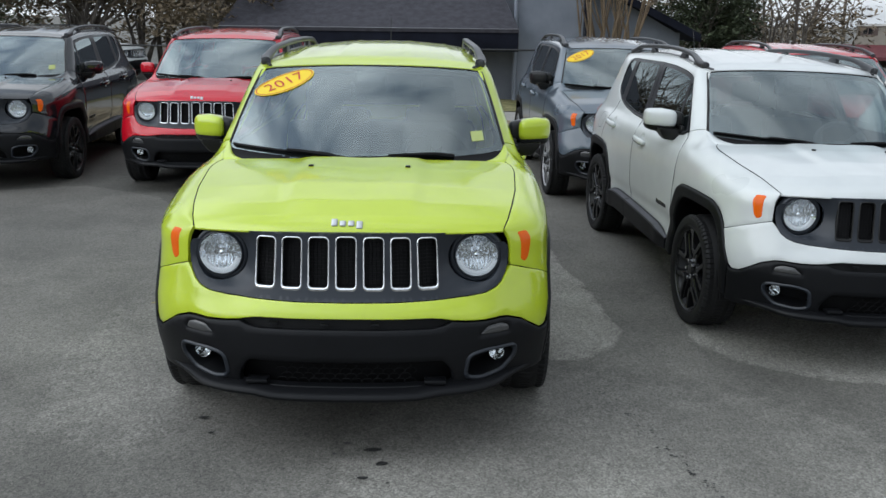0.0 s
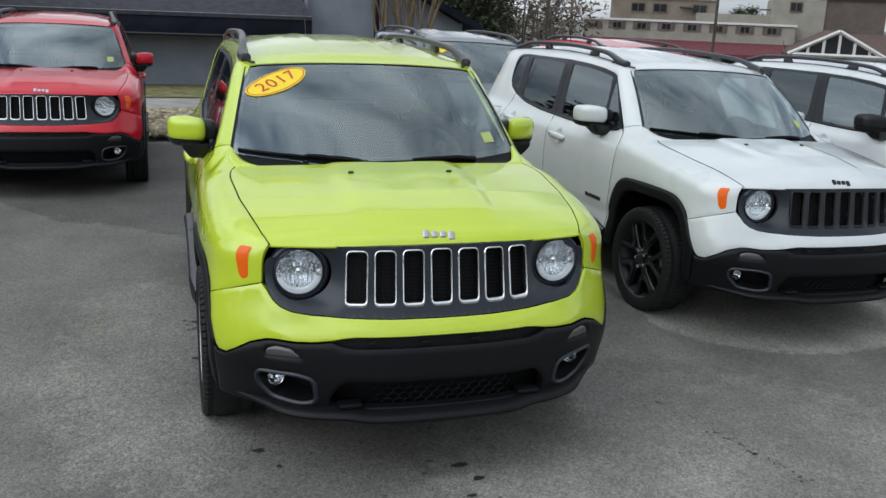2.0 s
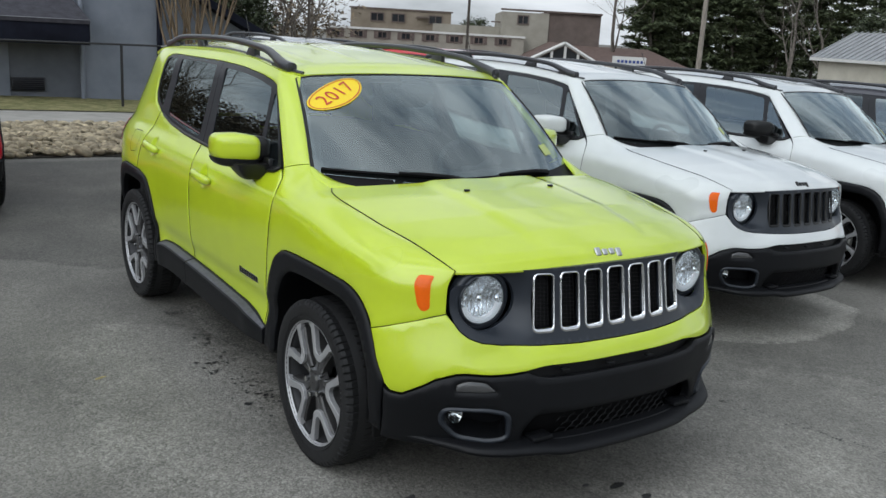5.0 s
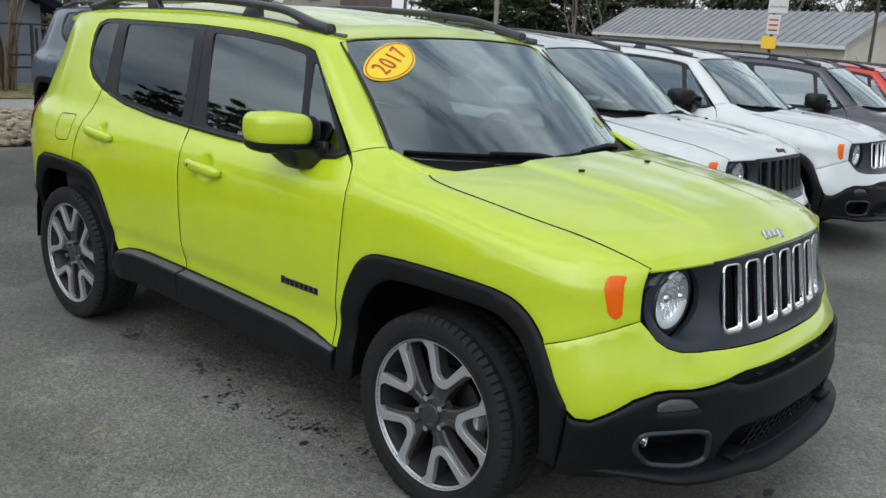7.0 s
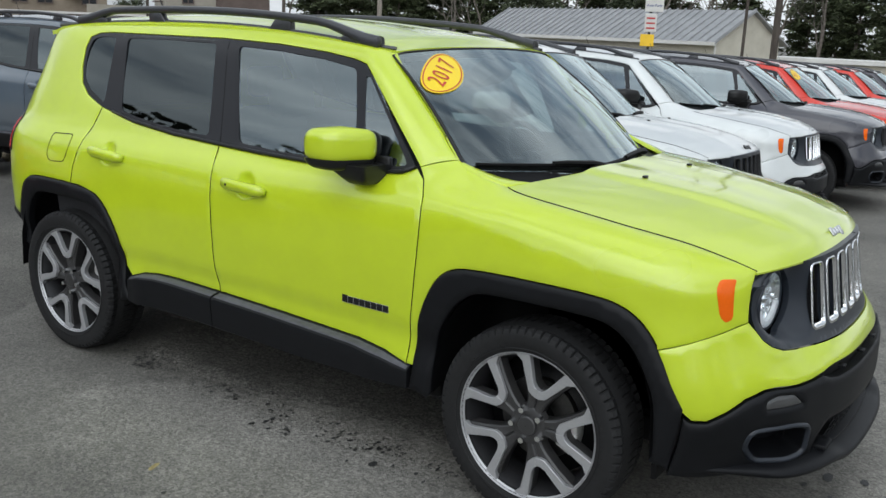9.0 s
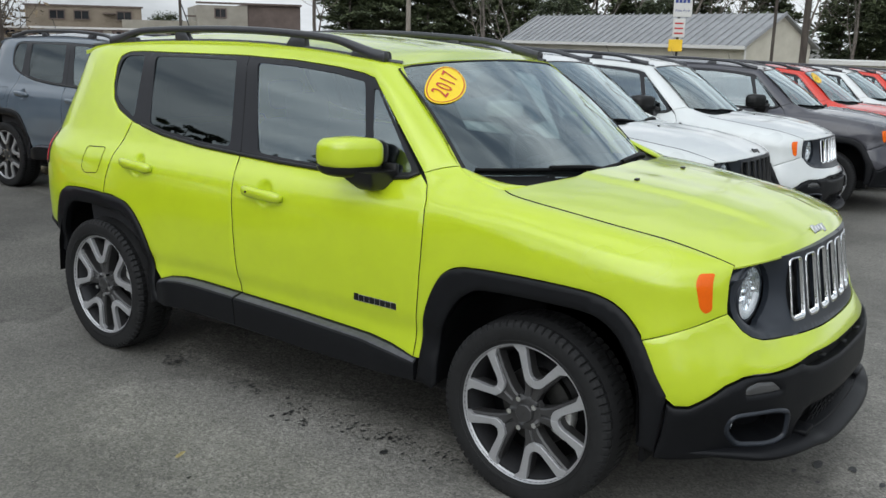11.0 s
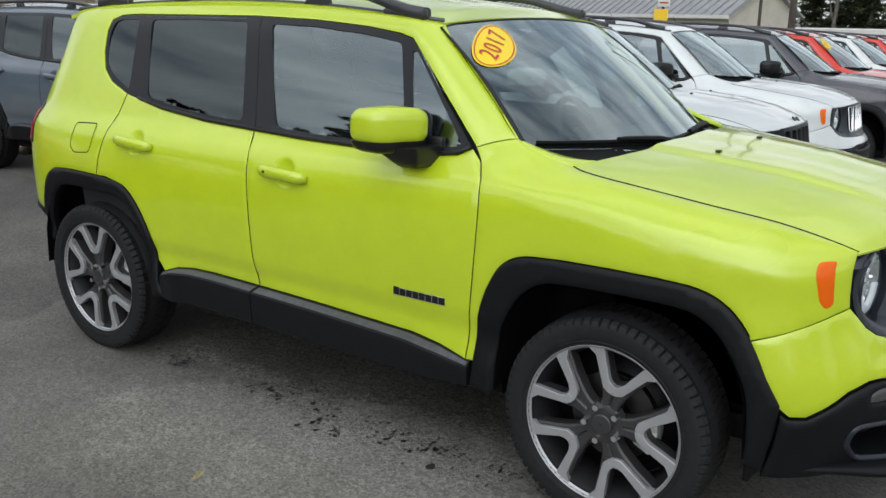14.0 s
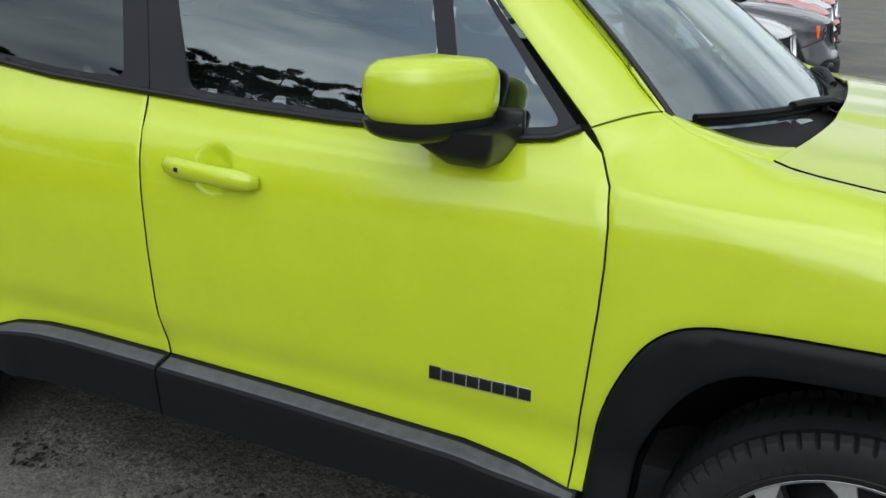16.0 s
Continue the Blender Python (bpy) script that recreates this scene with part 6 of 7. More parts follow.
def build_rocks():
    rng = random.Random(5)
    bed = sheet(60, 14, lambda u, v: (lambda x, y: Vector((x, y, ground_z(x, y) + .05 * math.sin(math.pi * v) + .01)))(-14 + 30 * u, 9.35 + 3.6 * v))
    base = new("rock_bank", mesh_from(bed, "rock_bank", mix_material("dark_soil", (0.03, 0.026, 0.02), (0.07, 0.06, 0.045), 8)))
    tagged(base, "bed of rounded tan river rocks along the lot's edge", "rock bed")
    kinds = []
    for k in range(9):
        bm = rock_mesh(rng, .073)
        kinds.append(mesh_from(bm, "rock", GRAVEL_ROCK, sharp=0))
    shapes = [(np.array([v.co for v in k.vertices]), np.array([p.vertices for p in k.polygons])) for k in kinds]
    verts, faces, count = [], [], 0
    near = 0
    y = 9.42
    row = 0
    while y < 12.95:
        x = -9.0 + .05 * (row % 2)
        while x < 9.0:
            px, py = x + rng.uniform(-.03, .03), y + rng.uniform(-.03, .03)
            s = rng.uniform(.55, 1.2) if rng.random() > .08 else rng.uniform(1.2, 1.7)
            z = ground_z(px, py) + .06 * math.sin(math.pi * (py - 9.35) / 3.6) + rng.uniform(.02, .06)
            m = Matrix.Translation((px, py, z)) @ Euler((rng.uniform(-.5, .5), rng.uniform(-.5, .5), rng.uniform(0, 6.28))).to_matrix().to_4x4() @ Matrix.Scale(s, 4)
            kind = rng.randrange(9)
            if near < 300 and -1.6 < px < 1.4 and py < 10.6:
                ob = new("rock", kinds[kind])
                ob.parent = base
                ob.matrix_local = m
                near += 1
            else:
                co, fa = shapes[kind]
                mm = np.array(m)
                verts.append(co @ mm[:3, :3].T + mm[:3, 3])
                faces.append(fa + count)
                count += len(co)
            x += rng.uniform(.10, .135)
        y += .09
        row += 1
    me = bpy.data.meshes.new("rocks")
    me.from_pydata(np.vstack(verts).tolist(), [], np.vstack(faces).tolist())
    me.materials.append(GRAVEL_REST)
    me.shade_smooth()
    ob = new("rock_rest", me)
    ob.parent = base
    tagged(ob, kind="stuff")


# ---- trees ----
BARK = mix_material("grey_bark", (0.07, 0.06, 0.05), (0.19, 0.165, 0.14), 14, 0.35, 0.65, 0.95, 0.8, 40, stretch=(1, 1, .25))
TAN_BARK = mix_material("tan_smooth_bark", (0.105, 0.075, 0.047), (0.20, 0.15, 0.098), 10, 0.35, 0.65, 0.9, 0.5, 30, stretch=(1, 1, .2))
PINE_LEAF = mix_material("pine_needles", (0.034, 0.047, 0.022), (0.086, 0.102, 0.046), 3, 0.35, 0.65, 0.8, 0.2, 20, per="island")
CEDAR_LEAF = mix_material("evergreen_leaves", (0.030, 0.042, 0.022), (0.072, 0.085, 0.042), 2, 0.35, 0.65, 0.75, 0.2, 20, per="island")
DRY_TWIG = mix_material("brown_thicket", (0.07, 0.055, 0.035), (0.17, 0.13, 0.085), 3, 0.35, 0.65, 0.95, 0.2, 20, per="island")


def limb(bm, a, d, length, r, depth, rng, sides=5, spread=.55, kids=3, lift=.12):
    """A branching limb; returns the tips."""
    pts, p, n = [a], Vector(a), 4
    for k in range(n):
        d = (d + Vector((rng.uniform(-.18, .18), rng.uniform(-.18, .18), rng.uniform(-.06, .16) * (lift / .12)))).normalized()
        p = p + d * length / n
        pts.append(p.copy())
    tube(bm, pts, r, sides, caps=False, radii=[r * (1 - .6 * k / n) for k in range(n + 1)])
    if depth == 0:
        return [p]
    tips = []
    for k in range(kids):
        at = pts[rng.choice((2, 3, 4))] if k else pts[-1]
        side = Vector((rng.uniform(-1, 1), rng.uniform(-1, 1), rng.uniform(-.2, .7))).normalized()
        tips += limb(bm, at, (d + side * spread * 1.6).normalized(), length * rng.uniform(.55, .75), r * .42, depth - 1, rng, max(3, sides - 1), spread, kids, lift)
    return tips


def bare_tree(seed, height, stems=1, bark=None, depth=4, kids=3, tight=1.0):
    rng = random.Random(seed)
    ob = new("bare_tree")
    bm = bmesh.new()
    for k in range(stems):
        a = math.tau * k / max(1, stems) + rng.uniform(-.3, .3)
        lean = .0 if stems == 1 else rng.uniform(.12, .30) * tight
        out = .25 if tight == 1.0 else .42 * math.sqrt(rng.random())
        start = Vector((out * math.cos(a), out * math.sin(a), -.1)) if stems > 1 else Vector((0, 0, -.1))
        limb(bm, start, Vector((lean * math.cos(a), lean * math.sin(a), 1)).normalized(), height * (.42 if tight == 1.0 else .60), height * (.018 if stems == 1 else .012 * math.sqrt(tight)), depth, rng, 7, .5 * tight, kids)
    part("trunk", bm, bark or BARK, ob)
    return ob


def leaf_cloud(bm, rng, c, r, count, size, flat=.7):
    """Small bent leaf blades scattered in a clump."""
    for _ in range(count):
        d = Vector((rng.gauss(0, 1), rng.gauss(0, 1), rng.gauss(0, flat)))
        d = d.normalized() * r * rng.random() ** .45
        p = c + Vector((d.x, d.y, d.z * flat))
        u = Vector((rng.uniform(-1, 1), rng.uniform(-1, 1), rng.uniform(-.5, .5))).normalized()
        w = u.cross(Vector((rng.uniform(-1, 1), rng.uniform(-1, 1), 1))).normalized()
        s = size * rng.uniform(.6, 1.4)
        q = [bm.verts.new(p - u * s), bm.verts.new(p + w * s * .35), bm.verts.new(p + u * s), bm.verts.new(p - w * s * .35)]
        bm.faces.new((q[0], q[1], q[2]))
        bm.faces.new((q[0], q[2], q[3]))


def pine_tree(seed, height, low=.35, width=.20, density=1.0, leaf=None, point=.80, leaf_size=0.0):
    rng = random.Random(seed)
    ob = new("pine_tree")
    wood, crown = bmesh.new(), bmesh.new()
    bend = [Vector((rng.uniform(-.15, .15) * k / 4, rng.uniform(-.15, .15) * k / 4, height * k / 8 - .1)) for k in range(9)]
    tube(wood, bend, .1, 8, radii=[height * .014 * (1 - .85 * k / 8) for k in range(9)])
    z = height * low
    while z < height * .99:
        t = (z - height * low) / (height * (1 - low))
        reach = height * width * (math.sin(math.pi * min(1, .18 + point * t)) ** .8) * rng.uniform(.65, 1.15)
        for k in range(rng.randrange(3, 6)):
            a = rng.uniform(0, math.tau)
            d = Vector((math.cos(a), math.sin(a), rng.uniform(.0, .35)))
            base = bend[min(7, int(z / height * 8))].copy()
            base.z = z
            tip = base + d * reach
            mid = base.lerp(tip, .5) + Vector((0, 0, -.05 * reach))
            tube(wood, [base, mid, tip], .03, 3, caps=False, radii=[.035 * (1.1 - t), .02, .01])
            for f in (.45, .7, .92):
                leaf_cloud(crown, rng, base.lerp(tip, f) + Vector((0, 0, .1)), reach * .30 + .12, int(16 * density), leaf_size or .17 + .008 * height, .45)
        z += height * .035
    part("trunk", wood, BARK, ob)
    part("crown", crown, leaf or PINE_LEAF, ob, smooth=False)
    return ob


def round_tree(seed, height, radius, leaf=None, name="evergreen_tree", clumps=60, per=70, size=.16, middle=.56):
    rng = random.Random(seed)
    ob = new(name)
    wood, crown = bmesh.new(), bmesh.new()
    for k in range(5):
        a = rng.uniform(0, math.tau)
        limb(wood, Vector((0, 0, -.1)), Vector((.35 * math.cos(a), .35 * math.sin(a), 1)).normalized(), height * .42, height * .018, 2, rng, 6, .6, 3)
    for k in range(clumps):
        a, e = rng.uniform(0, math.tau), rng.uniform(-.5 if middle > .5 else -.75, 1.3)
        r = radius * rng.uniform(.45, 1.0)
        c = Vector((r * math.cos(a) * math.cos(e * .8), r * math.sin(a) * math.cos(e * .8), height * middle + height * (.96 - middle) * math.sin(e) * rng.uniform(.7, 1.1)))
        leaf_cloud(crown, rng, c, radius * rng.uniform(.20, .36), per, size, .8)
    part("trunk", wood, BARK, ob)
    part("crown", crown, leaf or CEDAR_LEAF, ob, smooth=False)
    return ob


def on_ground(x, y, turn=0, s=1.0):
    return Matrix.Translation((x, y, ground_z(x, y))) @ Matrix.Rotation(turn, 4, "Z") @ Matrix.Scale(s, 4)


def planted(ob, label, cat, group, spots):
    """Puts a tree at the first spot, copies at the rest."""
    tagged(ob, label, cat, group)
    first = True
    for x, y, turn, s in spots:
        if first:
            ob.matrix_world = on_ground(x, y, turn, s)
            first = False
        else:
            c = copy_thing(ob, Matrix())
            c.matrix_basis = on_ground(x, y, turn, s)


EYE_A = Vector((-1.74, -2.82, 1.78))


def at_bearing(deg, dist, eye=EYE_A):
    return eye.x + dist * math.sin(radians(deg)), eye.y + dist * math.cos(radians(deg))


def build_trees():
    rng = random.Random(11)

    def spots(bearings, dist, eye=EYE_A, lo=.85, hi=1.15):
        return [(*at_bearing(b, dist * rng.uniform(.94, 1.06), eye), rng.uniform(0, 6.28), rng.uniform(lo, hi)) for b in bearings]
    # behind the lot, to the north-east: pines and bare trees round the shed and the far buildings
    planted(pine_tree(3, 15, .16, .17, 3.0, leaf_size=.25), "tall dark green pine behind the far roofs", "tree", "pines", spots((46, 48.5, 51, 54.5, 59, 66, 74.5, 77, 80.5), 96))
    planted(pine_tree(8, 12, .08, .20, 3.0, leaf_size=.24), "bushy dark pine at the wood's edge", "tree", "pines", spots((45.2, 47.5, 50, 52.5, 56, 62, 70.5, 76, 79, 83), 88))
    planted(bare_tree(4, 13, depth=5, kids=3), "leafless grey winter tree", "tree", "bare trees", spots((20.5, 22.6, 24.6, 43.0, 53.2, 55.3, 57.5, 59, 60.5, 62, 63.5, 65.2, 67.5, 69.3, 72, 75, 78), 84))
    planted(round_tree(6, 6.5, 2.6, clumps=70), "rounded dark evergreen tree", "tree", "evergreens", spots((34.6,), 96, lo=.85, hi=.86) + spots((58, 64, 69), 82))
    # the clump of tan stems beside the building, and the thickets to the west of it
    planted(bare_tree(21, 6.0, stems=30, bark=TAN_BARK, depth=2, kids=2, tight=.22), "leafless clump of tan smooth stems by the wall", "tree", "", [(4.15, 17.6, .4, 1.0)])
    planted(bare_tree(31, 9, stems=3, depth=5, kids=3), "leafless grey tree with fine twigs", "tree", "bare trees", [(-5.2, 27, .2, 1.0), (-7.6, 29, 2.2, 1.1), (-6.6, 24.5, 3.2, .8), (-10, 31, 4.1, 1.1), (*at_bearing(22.4, 43), 2.0, .8), (*at_bearing(23.7, 45), 1.2, .8)])
    planted(round_tree(14, 5.2, 2.3, leaf=DRY_TWIG, name="brown_shrub", clumps=80, per=60, size=.10), "large brown winter shrub", "shrub", "shrubs", [(-12.0, 27, .3, 1.2), (-15, 26, 2.0, 1.3), (-5.3, 19.6, 1.0, .8), (-18, 27, 4.0, 1.2), (-10.5, 29.5, 1.1, 1.15), (-8, 30, 2.4, 1.05), (-5.9, 29.5, 3.7, .95), (-3.6, 30, 5.0, 1.0), (-13.5, 31, .9, 1.3)])
    planted(round_tree(15, 4.8, 1.7, clumps=190, size=.10, middle=.42), "dense dark evergreen beside the low house", "tree", "evergreens", [(*at_bearing(18.3, 40), .5, 1.12), (*at_bearing(19.4, 42), 2.5, 1.0)])
    # across the street to the west, mirrored in the windows
    planted(pine_tree(41, 21, .10, .17, 4.0, point=.74, leaf_size=.17), "tall pine across the street", "tree", "pines",
            [(-36.0, 37.0, 0, .74), (-36.5, 34.5, 1, .87), (-36, 32, 2, .87), (-36.5, 29.5, 3.3, .86), (-36, 27.5, 5, .83), (-36, 25.2, 3.8, .80), (-36, 22.6, .8, .78), (-37, 42, 4, .64),
             (-36.5, 45.5, 1.7, .72), (-36, 49, 2.5, .84), (-36.5, 53, 5.2, .88), (-37, 57, 1.4, .92), (-36.5, 61.5, 3.0, .90), (-36, 66, .4, .91), (-37, 71, 2.2, .92)])
    planted(round_tree(44, 9, 4.2, clumps=110, per=80, size=.22), "broad evergreen tree across the street", "tree", "evergreens", [(-40, 15, 0, .9), (-41, 28, 1.3, 1.0), (-44, 40, 2.6, .9), (-46, 5, 4, .8)])
    # a far belt of woodland round the horizon, some of it unseen and added
    wood = bmesh.new()
    for k in range(110):
        b = rng.uniform(46, 100)
        x, y = at_bearing(b, rng.uniform(105, 150))
        h = rng.uniform(5, 9)
        for j in range(9):
            leaf_cloud(wood, rng, Vector((x + rng.uniform(-2.2, 2.2), y + rng.uniform(-2.2, 2.2), ground_z(x, y) + h * (j + .5) / 9)), 1.9, 12, .55, .9)
    for k in range(170):
        x, y = rng.uniform(-47, -38), rng.uniform(14, 95)
        h = rng.uniform(2.5, 6) if y < 40 else rng.uniform(6, 12.5)
        for j in range(7):
            leaf_cloud(wood, rng, Vector((x + rng.uniform(-1.8, 1.8), y + rng.uniform(-1.8, 1.8), ground_z(x, y) + h * (j + .5) / 7)), 1.5, 14, .34, .9)
    # unseen low hedge, added to darken the foot of the window reflections
    for k in range(120):
        x, y = rng.uniform(-33, -28), rng.uniform(4, 44)
        h = rng.uniform(1.2, 2.4)
        for j in range(4):
            leaf_cloud(wood, rng, Vector((x + rng.uniform(-.9, .9), y + rng.uniform(-.9, .9), ground_z(x, y) + h * (j + .5) / 4)), .9, 14, .22, .9)
    twigs = bmesh.new()
    for k in range(150):
        x, y = at_bearing(rng.uniform(-50, 17), rng.uniform(62, 95))
        h = rng.uniform(5, 9)
        for j in range(9):
            leaf_cloud(twigs, rng, Vector((x + rng.uniform(-2, 2), y + rng.uniform(-2, 2), ground_z(x, y) + h * (j + .5) / 9)), 1.8, 14, .34, .9)
    for k in range(60):
        x, y = at_bearing(rng.uniform(17, 25.2), rng.uniform(60, 72))
        h = rng.uniform(2.8, 5.2)
        for j in range(7):
            leaf_cloud(twigs, rng, Vector((x + rng.uniform(-1.6, 1.6), y + rng.uniform(-1.6, 1.6), ground_z(x, y) + h * (j + .5) / 7)), 1.2, 14, .22, .9)
    tagged(part("far_thicket", twigs, DRY_TWIG, smooth=False), "far belt of brown leafless thicket", "woodland", kind="stuff")
    # unseen belts: west mirrored in the doors, south-east added to darken car fronts
    for lo, hi, near, far, tall, count in ((-172, -48, 55, 85, 12, 260), (100, 186, 70, 100, 9, 160)):
        for k in range(count):
            x, y = at_bearing(rng.uniform(lo, hi), rng.uniform(near, far))
            h = tall * rng.uniform(.55, 1.1)
            for j in range(7):
                leaf_cloud(wood, rng, Vector((x + rng.uniform(-1.8, 1.8), y + rng.uniform(-1.8, 1.8), ground_z(x, y) + h * (j + .5) / 7)), 1.9, 10, .7, .9)
    tagged(part("far_woodland", wood, CEDAR_LEAF, smooth=False), "far belt of dark mixed winter woodland, with unseen parts added to darken reflections", "woodland", kind="stuff")


# ---- buildings ----
BLUE_WALL = mix_material("blue_grey_painted_wall", (0.17, 0.19, 0.225), (0.235, 0.255, 0.295), 1.5, 0.3, 0.7, 0.8, 0.2, 50)
# the building's wall again, its colour darkened for the shade of the eaves
EAVES_SHADE_WALL = mix_material("shade_darkened_wall", (0.10, 0.11, 0.125), (0.15, 0.16, 0.18), 1.5, 0.3, 0.7, 0.85, 0.2, 50)
SHINGLE = mix_material("grey_shingle", (0.031, 0.030, 0.036), (0.052, 0.050, 0.060), 6, 0.35, 0.65, 0.9, 0.5, 30)
NAVY = mix_material("navy_fascia", (0.006, 0.007, 0.013), (0.012, 0.014, 0.024), 2, 0.35, 0.65, 0.8, 0.2, 30, spec=.15)
CREAM = mix_material("cream_stucco", (0.24, 0.222, 0.185), (0.32, 0.298, 0.25), 1.0, 0.3, 0.7, 0.9, 0.2, 20)
TAN_WALL = mix_material("tan_brick_wall", (0.17, 0.14, 0.105), (0.24, 0.20, 0.155), 1.0, 0.3, 0.7, 0.9, 0.2, 20)
BROWN_WALL = mix_material("brown_brick_wall", (0.095, 0.075, 0.065), (0.15, 0.115, 0.10), 1.0, 0.3, 0.7, 0.9, 0.3, 20)
MAROON = mix_material("maroon_roof", (0.10, 0.025, 0.03), (0.16, 0.045, 0.05), 2, 0.3, 0.7, 0.7, 0.2, 20)
BROWN_ROOF = mix_material("brown_shingle_roof", (0.085, 0.055, 0.045), (0.14, 0.095, 0.08), 3, 0.3, 0.7, 0.9, 0.4, 20)
PANE = material("dark_window_pane", (0.02, 0.022, 0.025), rough=0.08, vary=0.1, scale=2)
WHITE_TRIM = material("white_trim", (0.58, 0.57, 0.54), rough=0.6, vary=0.06, scale=3)
ROOF_METAL = mix_material("ribbed_roof_metal", (0.22, 0.224, 0.228), (0.31, 0.315, 0.32), 1.2, 0.3, 0.7, 0.45, 0.1, 20)
SHED_WALL = mix_material("cream_metal_wall", (0.42, 0.39, 0.32), (0.52, 0.49, 0.41), 1.0, 0.3, 0.7, 0.7, 0.1, 20)
WOOD_POLE = mix_material("weathered_pole", (0.045, 0.036, 0.03), (0.09, 0.075, 0.062), 8, 0.35, 0.65, 0.9, 0.5, 40, stretch=(1, 1, .15))
PALE_POLE = mix_material("pale_weathered_pole", (0.17, 0.15, 0.125), (0.30, 0.265, 0.225), 8, 0.35, 0.65, 0.9, 0.5, 40, stretch=(1, 1, .15))
SIGN_RED = material("red_print_board", (0.45, 0.03, 0.03), rough=0.5, vary=0.1, scale=10)
WIRE = material("black_wire", (0.02, 0.02, 0.02), rough=0.6)
FENCE_BLACK = material("black_fence_steel", (0.012, 0.012, 0.013), rough=0.45, vary=0.1, scale=10)


def slab(bm, pts, thick):
    """A flat roof slab over four corners, with thickness downwards."""
    top = [bm.verts.new(p) for p in pts]
    low = [bm.verts.new(Vector(p) - Vector((0, 0, thick))) for p in pts]
    bm.faces.new(top)
    bm.faces.new(low[::-1])
    for i in range(4):
        bm.faces.new((top[i], low[i], low[(i + 1) % 4], top[(i + 1) % 4]))
    return bm


def build_blue_house():
    house = tagged(new("blue_grey_building"), "low blue-grey building with dark awning beyond the lawn", "building")
    y = 19.0
    part("wall", boxed(-4.7, 2.1, y, y + 9, -.6, 1.45), EAVES_SHADE_WALL, house, "grey wall under the eaves, painted darker for their shade")
    part("tall_wall", boxed(2.1, 3.66, y - .12, y + 8, -.6, 4.2), BLUE_WALL, house, "blue-grey painted wall")
    part("fascia", boxed(-4.85, 2.06, y - .95, y - .72, 1.05, 1.54, .02), NAVY, house, "dark navy eaves band")
    part("soffit", boxed(-4.85, 2.06, y - .72, y, 1.30, 1.36), NAVY, house)
    part("roof", slab(bmesh.new(), [(-4.9, y - .98, 1.56), (2.06, y - .98, 1.56), (1.15, y + 5.5, 4.3), (-4.2, y + 5.5, 4.3)], .08), SHINGLE, house, "grey shingled roof slope")
    part("roof_edge", boxed(-4.88, 2.07, y - .975, y - .95, 1.545, 1.57, .006), ROOF_METAL, house, "thin pale drip edge")
    for x in (-3.6,):
        part("wall_panel", boxed(x, x + 4.2, y - .03, y + .02, -.4, 1.2, .005), BLUE_WALL, house)
    part("downspout", tube(bmesh.new(), [(2.04, y - .2, -.5), (2.04, y - .2, 2.8)], .05, 10), BLUE_WALL, house)
    part("drain_pipe", tube(bmesh.new(), [(3.72, y - .2, -.5), (3.72, y - .2, 4.0)], .06, 10), NAVY, house)
    vent = part("vent", boxed(.62, 1.28, y - .07, y + .02, .02, .30, .008), FENCE_BLACK, house, "dark wall vent")
    for k in range(6):
        part("slat", boxed(.64, 1.26, y - .085, y - .065, .045 + k * .042, .062 + k * .042), NAVY, vent)
    wing = tagged(new("low_house"), "low blue-grey house with a dark gabled roof", "building")
    part("wall", boxed(3.8, 6.4, 20.5, 26, -.6, 1.5), BLUE_WALL, wing)
    gable = bmesh.new()
    prism_pts = [(3.8, 1.45), (6.4, 1.45), (3.8, 2.85)]
    a = [gable.verts.new((x, 20.52, z)) for x, z in prism_pts]
    b = [gable.verts.new((x, 20.7, z)) for x, z in prism_pts]
    gable.faces.new(a)
    gable.faces.new(b[::-1])
    for i in range(3):
        gable.faces.new((a[i], a[(i + 1) % 3], b[(i + 1) % 3], b[i]))
    part("gable", gable, BLUE_WALL, wing)
    part("roof", slab(bmesh.new(), [(3.6, 20.1, 3.06), (6.85, 20.1, 1.48), (6.85, 26.2, 1.48), (3.6, 26.2, 3.06)], .20), NAVY, wing, "dark roof with deep edge")


def build_fence():
    fence = tagged(new("rail_fence"), "black steel rail fence along the lawn's edge", "fence")
    y = 16.9
    post = mesh_from(tube(bmesh.new(), [(0, 0, -.1), (0, 0, 1.26)], .028, 8), "post", FENCE_BLACK)
    for k in range(18):
        x = -35.2 + 2.35 * k
        ob = new("post", post)
        ob.parent = fence
        ob.location = (x, y, ground_z(x, y))
    part("rail", tube(bmesh.new(), [(-36 + 2.0 * k, y, ground_z(0, y) + 1.22) for k in range(22)], .022, 6), FENCE_BLACK, fence)
    # the gate at its end has two more rails, and a notice hangs on it
    for z in (.74, .50):
        part("gate_rail", tube(bmesh.new(), [(4.2, y, ground_z(4, y) + z), (7.0, y, ground_z(4, y) + z)], .022, 6), FENCE_BLACK, fence)
    part("gate_post", tube(bmesh.new(), [(4.66, y, ground_z(4, y) - .1), (4.66, y, ground_z(4, y) + 1.30)], .035, 8), FENCE_BLACK, fence)
    notice = tagged(part("notice_board", boxed(4.73, 4.95, y - .05, y - .035, .16, .62, .003), WHITE_TRIM), "small white notice with red print on the fence", "sign")
    for k, (w, h) in enumerate(((.18, .10), (.15, .03), (.17, .03))):
        part("lettering_bar", boxed(4.84 - w / 2, 4.84 + w / 2, y - .053, y - .05, .50 - k * .10, .50 - k * .10 + h), SIGN_RED, notice, smooth=False)


